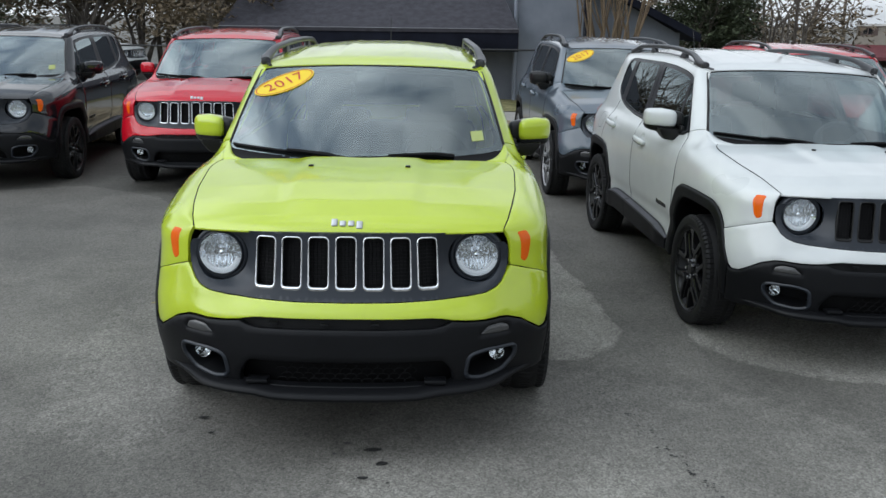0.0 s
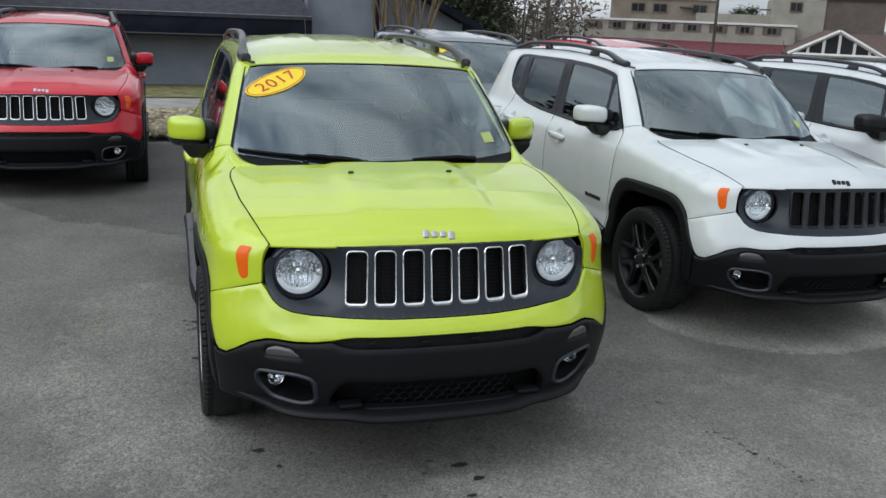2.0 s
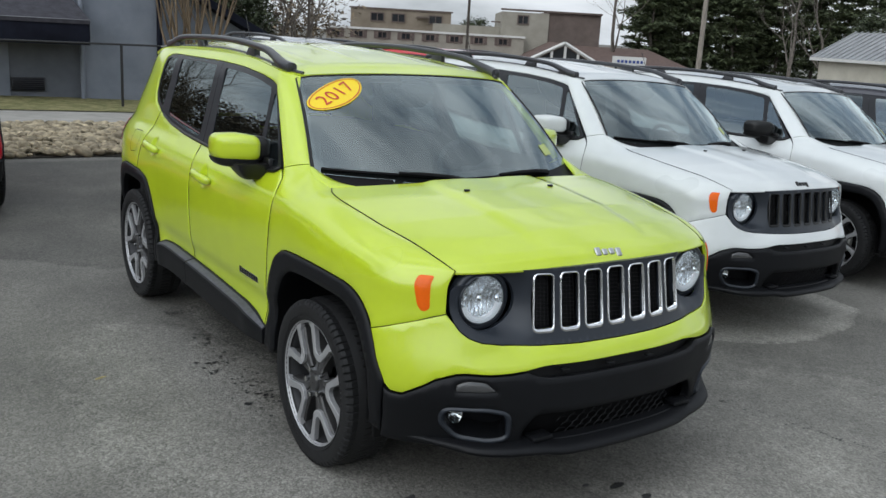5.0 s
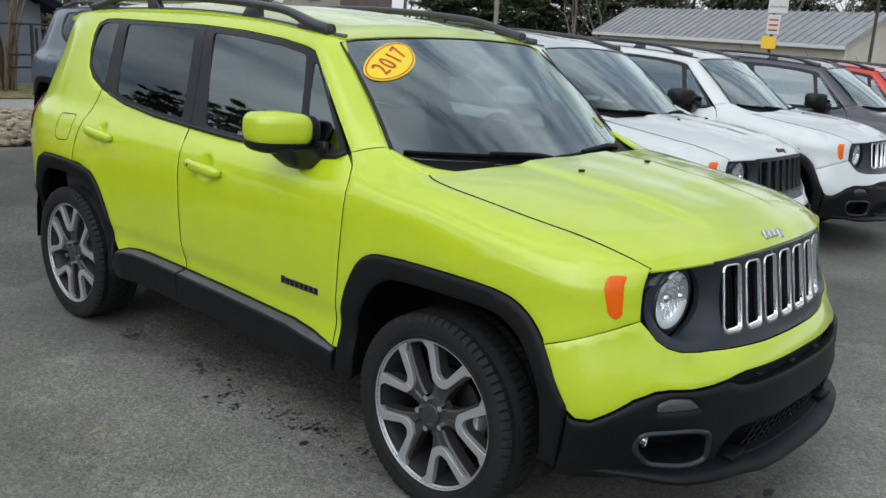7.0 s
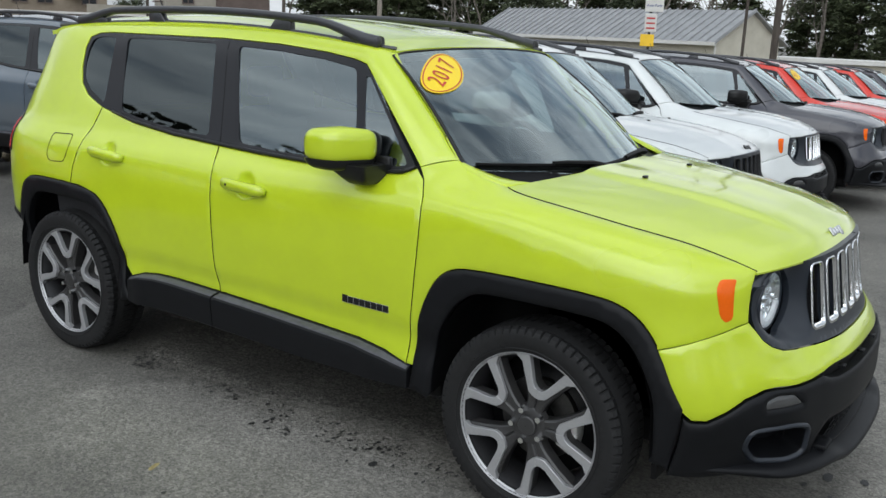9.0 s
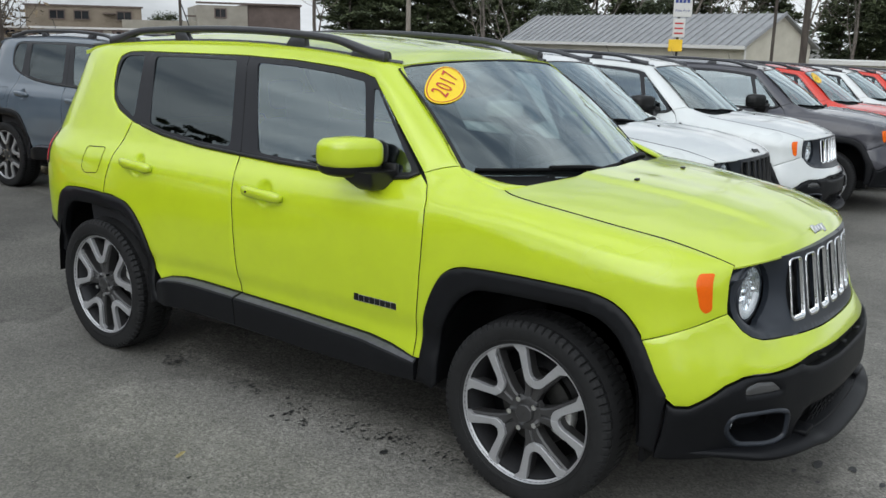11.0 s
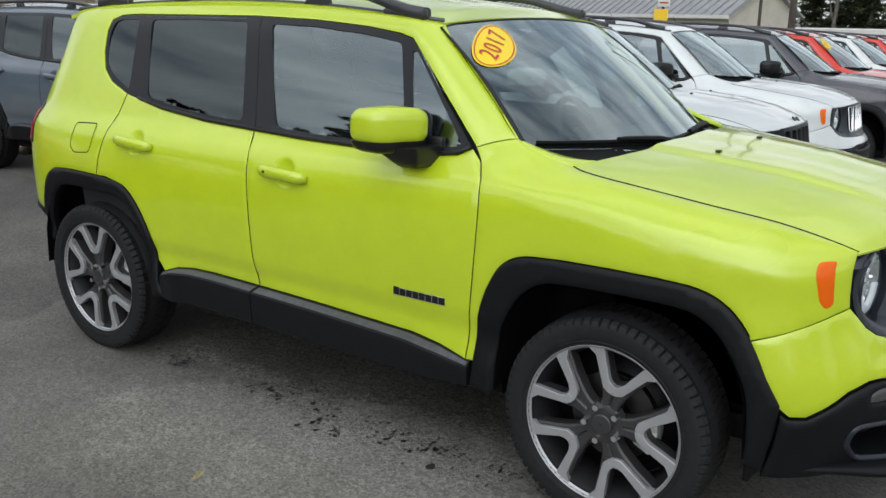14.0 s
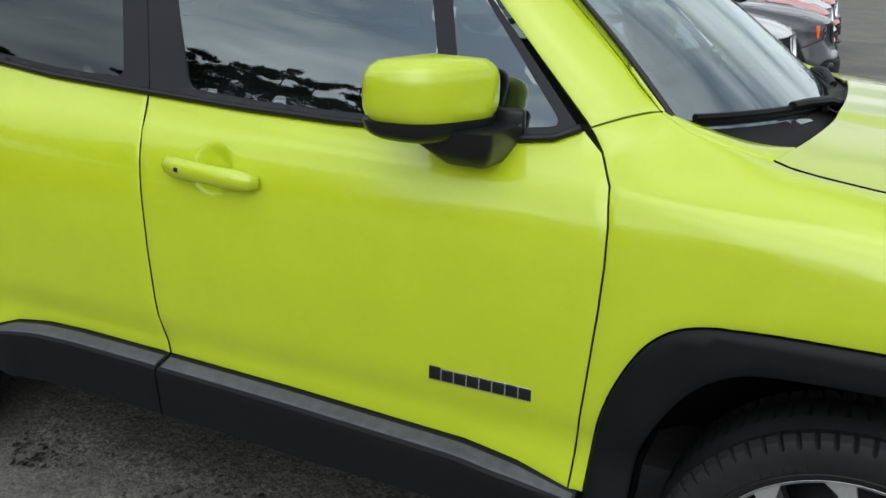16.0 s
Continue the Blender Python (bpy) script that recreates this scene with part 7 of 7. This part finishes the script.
def window_unit(parent, name, m, w, h, trim=WHITE_TRIM, shutters=None):
    """A window with frame, pane, mullion and sill, in the plane y = 0 looking to -y."""
    fr = bmesh.new()
    t = .09
    for x0, x1, z0, z1 in ((-w / 2, w / 2, 0, t), (-w / 2, w / 2, h - t, h), (-w / 2, -w / 2 + t, t, h - t), (w / 2 - t, w / 2, t, h - t), (-.03, .03, t, h - t)):
        box(fr, x0, x1, -.10, .05, z0, z1)
    bm = fr
    bm.transform(m)
    win = part(name, bm, trim, parent, smooth=False)
    pb = boxed(-w / 2 + .02, w / 2 - .02, -.03, .0, .02, h - .02)
    pb.transform(m)
    part("pane", pb, PANE, win, smooth=False)
    if shutters:
        for g in (-1, 1):
            sb = boxed(g * (w / 2 + .16) - .14, g * (w / 2 + .16) + .14, -.06, .0, -.02, h + .02)
            sb.transform(m)
            part("shutter", sb, shutters, win, smooth=False)
    return win


def build_hotel():
    D, BR = 80.0, 33.0
    right = Vector((math.cos(radians(BR)), -math.sin(radians(BR)), 0))
    ahead = Vector((math.sin(radians(BR)), math.cos(radians(BR)), 0))
    base = EYE_A + ahead * D
    M = Matrix((right, ahead, Vector((0, 0, 1)))).transposed().to_4x4()
    M.translation = Vector((base.x, base.y, EYE_A.z))

    def X(b):
        return D * math.tan(radians(b - BR))

    def Z(e):
        return D * math.tan(radians(e))
    low = -5.5

    def block(name, parent, x0, x1, y0, y1, z0, z1, mat, label=""):
        bm = boxed(x0, x1, y0, y1, z0, z1)
        bm.transform(M)
        return part(name, bm, mat, parent, label, smooth=False)
    inn = tagged(new("inn_building"), "long cream two-storey inn with flat roofs, far off", "building")
    block("low_wing", inn, X(25.3), X(37.5), 0, 8, low, Z(-.05), CREAM)
    block("parapet", inn, X(25.2), X(37.55), -.15, .1, Z(-.12), Z(0.0), WHITE_TRIM)
    block("upper_block", inn, X(26.5), X(32.95), 4, 12, Z(-.1), Z(1.22), TAN_WALL, "tan upper storey")
    block("upper_parapet", inn, X(26.4), X(33.05), 3.9, 4.1, Z(1.18), Z(1.28), BROWN_WALL)
    block("link_block", inn, X(31.8), X(36.4), 3, 8, Z(-.1), Z(.50), CREAM)
    block("tall_block", inn, X(36.1), X(39.0), 1, 12, low, Z(1.45), CREAM, "cream taller block")
    block("brick_end", inn, X(39.0), X(42.2), 1.2, 12, low, Z(1.60), BROWN_WALL, "brown brick end wall")
    block("roof_cap", inn, X(36.0), X(42.25), .9, 1.3, Z(1.53), Z(1.64), BROWN_WALL)
    for b in (25.9, 27.3, 28.75, 30.2, 31.7, 33.2, 34.7, 36.2):
        window_unit(inn, "window", M @ Matrix.Translation((X(b), 0, Z(-.62))), .85, .62, BROWN_WALL, BROWN_WALL)
    for b in (28.2, 29.55, 31.95):
        window_unit(inn, "window", M @ Matrix.Translation((X(b), 4, Z(.42))), 1.25, .80, BROWN_WALL)
    window_unit(inn, "window", M @ Matrix.Translation((X(37.4), 1, Z(.72))), 1.0, .8, BROWN_WALL)
    window_unit(inn, "window", M @ Matrix.Translation((X(36.9), 1, Z(-.62))), .9, .7, BROWN_WALL)
    can = bmesh.new()
    for b in (31.1, 35.9):
        box(can, X(b) - .5, X(b) + .5, 3.2, 4, Z(.78), Z(.86))
    can.transform(M)
    part("canopy", can, BROWN_WALL, inn, smooth=False)
    front = slab(bmesh.new(), [(X(24.6), -3.2, Z(-1.75)), (X(38.2), -3.2, Z(-1.75)), (X(38.2), 0, Z(-1.15)), (X(24.6), 0, Z(-1.15))], .25)
    front.transform(M)
    part("porch_roof", front, MAROON, inn, "long maroon porch roof")
    # lobby with its white gable
    lob = tagged(new("gabled_lobby"), "white-fronted lobby with a brown shingled roof", "building")
    block("wall", lob, X(37.1), X(45.5), -9, 0, low, Z(-1.35), CREAM)
    roof = bmesh.new()
    xl, xm, xr = X(37.0), X(39.1), X(41.3)
    slab(roof, [(xl - .3, -9.6, Z(-1.42)), (xm, -9.6, Z(-.22)), (xm, 1, Z(-.22)), (xl - .3, 1, Z(-1.42))], .22)
    slab(roof, [(xm, -9.6, Z(-.22)), (xr, -9.6, Z(-1.42)), (xr, 1, Z(-1.42)), (xm, 1, Z(-.22))], .22)
    slab(roof, [(xm, -8.8, Z(-1.40)), (X(46.5), -8.8, Z(-1.40)), (X(45), 0, Z(-.35)), (xm, 0, Z(-.35))], .2)
    roof.transform(M)
    part("roof", roof, BROWN_ROOF, lob, smooth=False)
    trim = bmesh.new()
    for x0, x1 in ((xl - .3, xm), (xr, xm)):
        tube(trim, [(x0, -9.65, Z(-1.42)), (x1, -9.65, Z(-.22))], .13, 4)
    tube(trim, [(xl, -9.65, Z(-1.42)), (xr, -9.65, Z(-1.42))], .13, 4)
    trim.transform(M)
    part("gable_trim", trim, WHITE_TRIM, lob, smooth=False)
    gb = bmesh.new()
    gb.faces.new([gb.verts.new(p) for p in ((xl, -9.4, Z(-1.4)), (xr, -9.4, Z(-1.4)), (xm, -9.4, Z(-.25)))])
    gb.transform(M)
    part("gable_glass", gb, PANE, lob, smooth=False)
    for k in range(5):
        x = xl + (xr - xl) * (k + 1) / 6
        top = Z(-.25) - abs(x - xm) / (xm - xl) * (Z(-.25) - Z(-1.4))
        block("mullion", lob, x - .09, x + .09, -9.6, -9.42, Z(-1.4), top, WHITE_TRIM)
    sign = tagged(new("inn_sign"), "white sign board with blue lettering bars, on posts", "sign")
    block("board", sign, X(41.4), X(43.1), -12.3, -12, Z(-1.22), Z(-.72), WHITE_TRIM)
    for g in (41.6, 42.9):
        block("post", sign, X(g) - .08, X(g) + .08, -12.2, -12.0, -5.6, Z(-1.2), FENCE_BLACK)
    for k in range(7):
        block("lettering_bar", sign, X(41.62 + .2 * k), X(41.62 + .2 * k) + .18, -12.33, -12.3, Z(-1.04), Z(-.90), SIGN_BLUE)


SIGN_BLUE = material("blue_print", (0.02, 0.05, 0.22), rough=0.5, vary=0.1, scale=10)
SIGN_YELLOW = material("yellow_board", (0.80, 0.50, 0.02), rough=0.5, vary=0.1, scale=10)
EYE_B = Vector((-3.63, -.77, 1.64))


def build_shed():
    D = 58.0

    def pt(b, e, dist=D):
        x, y = at_bearing(b, dist, EYE_B)
        return Vector((x, y, EYE_B.z + dist * math.tan(radians(e))))
    shed = tagged(new("metal_shed"), "long cream shed with a ribbed grey metal roof", "shed")
    a, b = pt(56.9, -.45, 72), pt(70.8, -.02, 56)      # eaves, far and near end
    along = (b - a)
    along.z = 0
    along.normalize()
    back = Vector((-along.y, along.x, 0))
    if back.dot(Vector((1, 1, 0))) < 0:
        back = -back
    L, W, eave, ridge = (b - a).length, 6.0, b.z, b.z + 1.75
    M = Matrix((along, back, Vector((0, 0, 1)))).transposed().to_4x4()
    M.translation = Vector((a.x, a.y, 0))
    w = boxed(0, L, 0, W, -4, eave)
    w.transform(M)
    part("wall", w, SHED_WALL, shed, smooth=False)
    for x in (0.0, L):
        g = bmesh.new()
        g.faces.new([g.verts.new(p) for p in ((x, 0, eave), (x, W, eave), (x, W / 2, ridge))])
        g.transform(M)
        part("gable_wall", g, SHED_WALL, shed, smooth=False)
    r = bmesh.new()
    slab(r, [(-.4, -.5, eave - .14), (L + .35, -.5, eave - .14), (L + .35, W / 2, ridge + .06), (-.4, W / 2, ridge + .06)], .10)
    slab(r, [(-.4, W / 2, ridge + .06), (L + .35, W / 2, ridge + .06), (L + .35, W + .5, eave - .14), (-.4, W + .5, eave - .14)], .10)
    r.transform(M)
    roof = part("roof", r, ROOF_METAL, shed, smooth=False)
    n = int(L / .62)
    rib = boxed(-.040, .040, -.5, W / 2, 0, .11)
    for v in rib.verts:
        v.co.z += (v.co.y + .5) / (W / 2 + .5) * (ridge + .06 - eave + .14)
    rib_me = mesh_from(rib, "roof_rib", ROOF_METAL, smooth=False)
    for k in range(n + 1):
        ob = new("roof_rib", rib_me)
        ob.parent = roof
        ob.matrix_local = M @ Matrix.Translation((-.4 + (L + .7) * k / n, 0, eave - .14))
    t = boxed(-.4, L + .35, -.56, -.48, eave - .30, eave - .10)
    t.transform(M)
    part("gutter", t, WHITE_TRIM, shed, smooth=False)
    cor = boxed(L - .03, L + .04, -.05, .06, -3, eave)
    cor.transform(M)
    part("corner_trim", cor, WHITE_TRIM, shed, smooth=False)
    back_shed = tagged(new("low_shed"), "small pale flat-roofed shed behind the long one", "shed")
    c = pt(77.5, -1.0, 66)
    part("wall", boxed(c.x - 3, c.x + 3, c.y - 4, c.y + 4, -4, c.z), SHED_WALL, back_shed, smooth=False)
    part("roof", boxed(c.x - 3.3, c.x + 3.3, c.y - 4.3, c.y + 4.3, c.z, c.z + .25), WHITE_TRIM, back_shed, smooth=False)


def text_mesh(body, size, mat_, name):
    cu = bpy.data.curves.new(name, "FONT")
    cu.body, cu.size, cu.align_x, cu.align_y = body, size, "CENTER", "CENTER"
    ob = bpy.data.objects.new(name, cu)
    scene.collection.objects.link(ob)
    bpy.context.view_layer.update()
    me = bpy.data.meshes.new_from_object(ob.evaluated_get(bpy.context.evaluated_depsgraph_get()))
    bpy.data.objects.remove(ob)
    me.materials.clear()
    me.materials.append(mat_)
    return me


def build_signs():
    x, y = at_bearing(66.9, 44, EYE_B)
    M = Matrix.Translation((x, y, 0)) @ Matrix.Rotation(radians(-66.9), 4, "Z")
    sg = tagged(new("shop_sign"), "white shop sign with blue lettering above red and yellow boards", "sign")

    def board(name, x0, x1, y0, y1, z0, z1, mat_, label=""):
        bm = boxed(x0, x1, y0, y1, z0, z1, .02)
        bm.transform(M)
        return part(name, bm, mat_, sg, label, smooth=False)
    z = EYE_B.z
    board("pole", -.06, .06, .05, .17, -2.2, z + 3.4, FENCE_BLACK)
    top = board("sign_board", -.27, .55, -.12, .05, z + 1.12, z + 2.45, WHITE_TRIM, "white lit sign board")
    tm = text_mesh("Auto Parts", .155, SIGN_BLUE, "lettering")
    ob = new("lettering", tm)
    ob.parent = top
    ob.matrix_local = M @ Matrix.Translation((.14, -.135, z + 1.40)) @ Matrix.Rotation(radians(90), 4, "X")
    for k in range(4):
        bm = boxed(-.20 + k * .17, -.07 + k * .17, -.135, -.12, z + 1.74, z + 2.0)
        bm.transform(M)
        part("logo_block", bm, SIGN_BLUE, top, smooth=False)
    mid = board("small_board", -.24, .30, -.10, .05, z + .22, z + 1.05, WHITE_TRIM)
    for k in range(3):
        bm = boxed(-.16, .22, -.115, -.10, z + .36 + k * .22, z + .43 + k * .22)
        bm.transform(M)
        part("lettering_bar", bm, SIGN_RED, mid, smooth=False)
    board("yellow_board", -.38, .24, -.10, .05, z - .42, z + .12, SIGN_YELLOW, "yellow board")


def build_poles():
    tops = []
    pole = tube(bmesh.new(), [(0, 0, -.3), (0, 0, 5), (0, 0, 11)], .15, 10, radii=[.17, .15, .11])
    me = mesh_from(pole, "pole", WOOD_POLE)
    arm = mesh_from(boxed(-1.2, 1.2, -.06, .06, 10.2, 10.36), "cross_arm", WOOD_POLE, smooth=False)
    can = mesh_from(tube(bmesh.new(), [(.32, 0, 8.2), (.32, 0, 9.1)], .22, 12), "transformer", ROOF_METAL)
    for b, d, eye, s in ((33.5, 44, EYE_A, .42), (23.7, 40, EYE_A, .42), (50.6, 58, EYE_B, 1.0), (72.3, 40, EYE_B, .42), (74.0, 36, EYE_B, .82), (-20, 60, EYE_A, 1.0), (62, 95, EYE_B, 1.0)):
        x, y = at_bearing(b, d, eye)
        thing = tagged(new("utility_pole"), "weathered wooden utility pole with a cross arm", "utility pole", "utility poles")
        tone = PALE_POLE if 45 < b < 60 else WOOD_POLE
        link("pole", me, thing, tone)
        link("cross_arm", arm, thing, tone)
        if d > 50:
            link("transformer", can, thing, label="grey transformer can")
        thing.matrix_world = Matrix.Translation((x, y, ground_z(x, y))) @ Matrix.Rotation(radians(-b), 4, "Z") @ Matrix.Diagonal((s, s, 1, 1))
        tops.append(Vector((x, y, ground_z(x, y) + 10.3)))
    wires = tagged(new("overhead_wires"), "black overhead wires slung between the poles", "wires")
    for i, j in ((1, 0), (0, 2), (2, 6), (6, 3), (2, 4)):
        for off in (-.9, 0.0, .9):
            a, b = tops[i] + Vector((0, 0, off * .3)), tops[j] + Vector((0, 0, off * .3))
            pts = [a.lerp(b, k / 16) - Vector((0, 0, 1.6 * math.sin(math.pi * k / 16))) for k in range(17)]
            part("wire", tube(bmesh.new(), pts, .018, 4, caps=False), WIRE, wires)


def build_lot_marks():
    rng = random.Random(9)

    def ragged(points, r=.05):
        out = resample(points, .09)
        return [(x + rng.uniform(-r, r), y + rng.uniform(-r, r)) for x, y in out]
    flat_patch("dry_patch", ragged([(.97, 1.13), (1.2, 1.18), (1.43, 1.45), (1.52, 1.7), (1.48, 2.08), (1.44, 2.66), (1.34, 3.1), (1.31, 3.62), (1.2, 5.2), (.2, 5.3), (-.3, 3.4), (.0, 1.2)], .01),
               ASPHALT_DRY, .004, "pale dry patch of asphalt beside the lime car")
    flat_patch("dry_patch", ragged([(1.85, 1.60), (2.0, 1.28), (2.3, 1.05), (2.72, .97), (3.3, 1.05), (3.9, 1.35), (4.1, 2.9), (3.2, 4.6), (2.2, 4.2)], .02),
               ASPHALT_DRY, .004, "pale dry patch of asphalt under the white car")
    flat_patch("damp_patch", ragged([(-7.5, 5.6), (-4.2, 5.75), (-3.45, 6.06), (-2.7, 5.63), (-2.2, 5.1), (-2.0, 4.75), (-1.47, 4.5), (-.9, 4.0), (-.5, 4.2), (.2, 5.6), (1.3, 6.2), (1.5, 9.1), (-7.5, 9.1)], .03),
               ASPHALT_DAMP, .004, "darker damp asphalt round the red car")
    # paler ground tone, with extra lightening painted against the cars' contact shade
    flat_patch("worn_patch", ragged([(.0, 1.0), (.6, 1.3), (1.3, 1.15), (2.1, .9), (2.8, .3), (2.7, -.9), (1.6, -1.8), (.4, -1.6), (-.2, -.5)], .02), ASPHALT_LIFTED, .0055, "paler asphalt before the cars, lightened further against their shade", soft=.9)
    # lightening painted along the car's flank, against its shade on the asphalt
    flat_patch("worn_patch", ragged([(-.50, .8), (-.52, 2.0), (-.75, 2.7), (-1.2, 3.0), (-1.65, 2.5), (-1.7, 1.3), (-1.45, .2), (-.9, -.1)], .02), ASPHALT_SHADE_OFFSET, .0055, "asphalt beside the lime car, painted lighter against its shade", soft=.45)
    # a wet stain that also carries painted shade from beneath the car
    flat_patch("wet_patch", ragged([(-.60, 1.15), (-.64, 1.7), (-.70, 2.0), (-.76, 2.3), (-.75, 2.7), (-.72, 3.1), (-.3, 3.3), (.3, 2.8), (.3, 1.1)], .01), ASPHALT_WET_SHADE, .007, "dark wet stain under the lime car, with the car's shade painted in", soft=.3)
    spots = [(-.90, 1.45, .016), (-.86, 1.28, .010), (-.67, .36, .030), (-.6, .2, .012), (.12, .06, .022), (.16, -.06, .016), (-.04, .02, .016), (.0, .12, .012), (.1, -.18, .02), (.2, -.22, .012)]
    for k in range(130):
        y = rng.uniform(1.0, 3.2)
        spots.append((-.68 - abs(rng.gauss(0, .10)) + .08 * math.sin(y * 3), y, rng.uniform(.002, .008)))
    for k in range(15):
        cx, cy = -.76 - abs(rng.gauss(0, .08)), rng.uniform(1.05, 3.0)
        for j in range(rng.randrange(8, 26)):
            spots.append((cx + rng.gauss(0, .025), cy + rng.gauss(0, .07), rng.uniform(.002, .009)))
    for k in range(90):
        t = rng.random()
        spots.append((1.20 + .34 * t + rng.gauss(0, .022), .80 - 1.15 * t + rng.gauss(0, .03), rng.uniform(.002, .0065)))
    for k in range(140):
        spots.append((rng.uniform(-2.6, 2.6), rng.uniform(-2.2, 3.5), rng.uniform(.002, .007)))
    me = bmesh.new()
    for x, y, r in spots:
        me.faces.new([me.verts.new((px, py, ground_z(px, py) + .0095)) for px, py in blob_poly(rng, x, y, r, 9, 1.3, rng.uniform(.7, 1.9), rng.uniform(.5, 1.1))])
    tagged(part("oil_spots", me, TAR, smooth=False), "dark oil spots and tar on the asphalt", "stain", kind="stuff")
    for x, y, a in ((-1.43, 2.05, .3),):
        lf = bmesh.new()
        pts = [(-.036, 0, 0), (-.014, .010, .004), (.02, .008, .006), (.038, 0, .002), (.02, -.009, .005), (-.014, -.010, .003)]
        lf.faces.new([lf.verts.new(p) for p in pts])
        ob = tagged(part("dry_leaf", lf, LEAF, smooth=False), "small curled dry leaf on the asphalt", "leaf", "dry leaves")
        ob.matrix_world = pose(x, y, ground_z(x, y) + .004, 0, 0, math.degrees(a))


build_ground()
build_blue_house()
build_fence()
build_hotel()
build_shed()
build_signs()
build_poles()
build_trees()

# ---- the parked cars ----
def parked(x, y, yaw, label, **spec):
    return make_car(label, spec, pose(x, y, ground_z(x, y), 0, -math.degrees(math.atan(-0.025)) if x > 2 else 0, yaw))


parked(.0157, 0, .6, "lime green compact SUV with black cladding and alloy wheels", paint=LIME, sticker=True)
parked(2.861, 1.190, 4.1, "white compact SUV with black grille slots and black wheels", paint=WHITE, slots=GLOSS_BLACK, badge=GLOSS_BLACK, black_wheels=True)
parked(5.478, 1.395, 5.5, "white compact SUV with bright slots and black mirrors", paint=WHITE, mirror=GLOSS_BLACK)
parked(8.137, 1.246, 7.9, "dark grey compact SUV with black mirrors", paint=GREY, mirror=GLOSS_BLACK, slots=GLOSS_BLACK)
parked(10.25, 1.35, 3.1, "orange-red compact SUV with a yellow year sticker", paint=ORANGE, sticker=True)
parked(12.9, 1.45, 2.0, "white compact SUV far along the row", paint=WHITE, mirror=GLOSS_BLACK)
parked(15.5, 1.5, 3.0, "orange-red compact SUV far along the row", paint=ORANGE)
parked(18.2, 1.6, 3.0, "dark grey compact SUV at the row's end", paint=GREY)
parked(-2.130, 5.700, 1.7, "red compact SUV with bright grille slots", paint=RED)
parked(-4.546, 5.709, 4.3, "black compact SUV with black wheels", paint=BLACK_PAINT, slots=GLOSS_BLACK, black_wheels=True)
parked(2.411, 5.377, 2.95, "blue-grey compact SUV with a yellow year sticker", paint=BLUE, sticker=True, mirror=GLOSS_BLACK)
parked(4.95, 6.0, 1.0, "dark red compact SUV behind the white ones", paint=RED)
parked(-9.2, 25.5, 80, "silver-white SUV parked beyond the fence", paint=WHITE, group="cars beyond the fence")
parked(-9.6, 21.5, 85, "dark grey SUV parked beyond the fence", paint=GREY, group="cars beyond the fence")
build_lot_marks()
build_rocks()
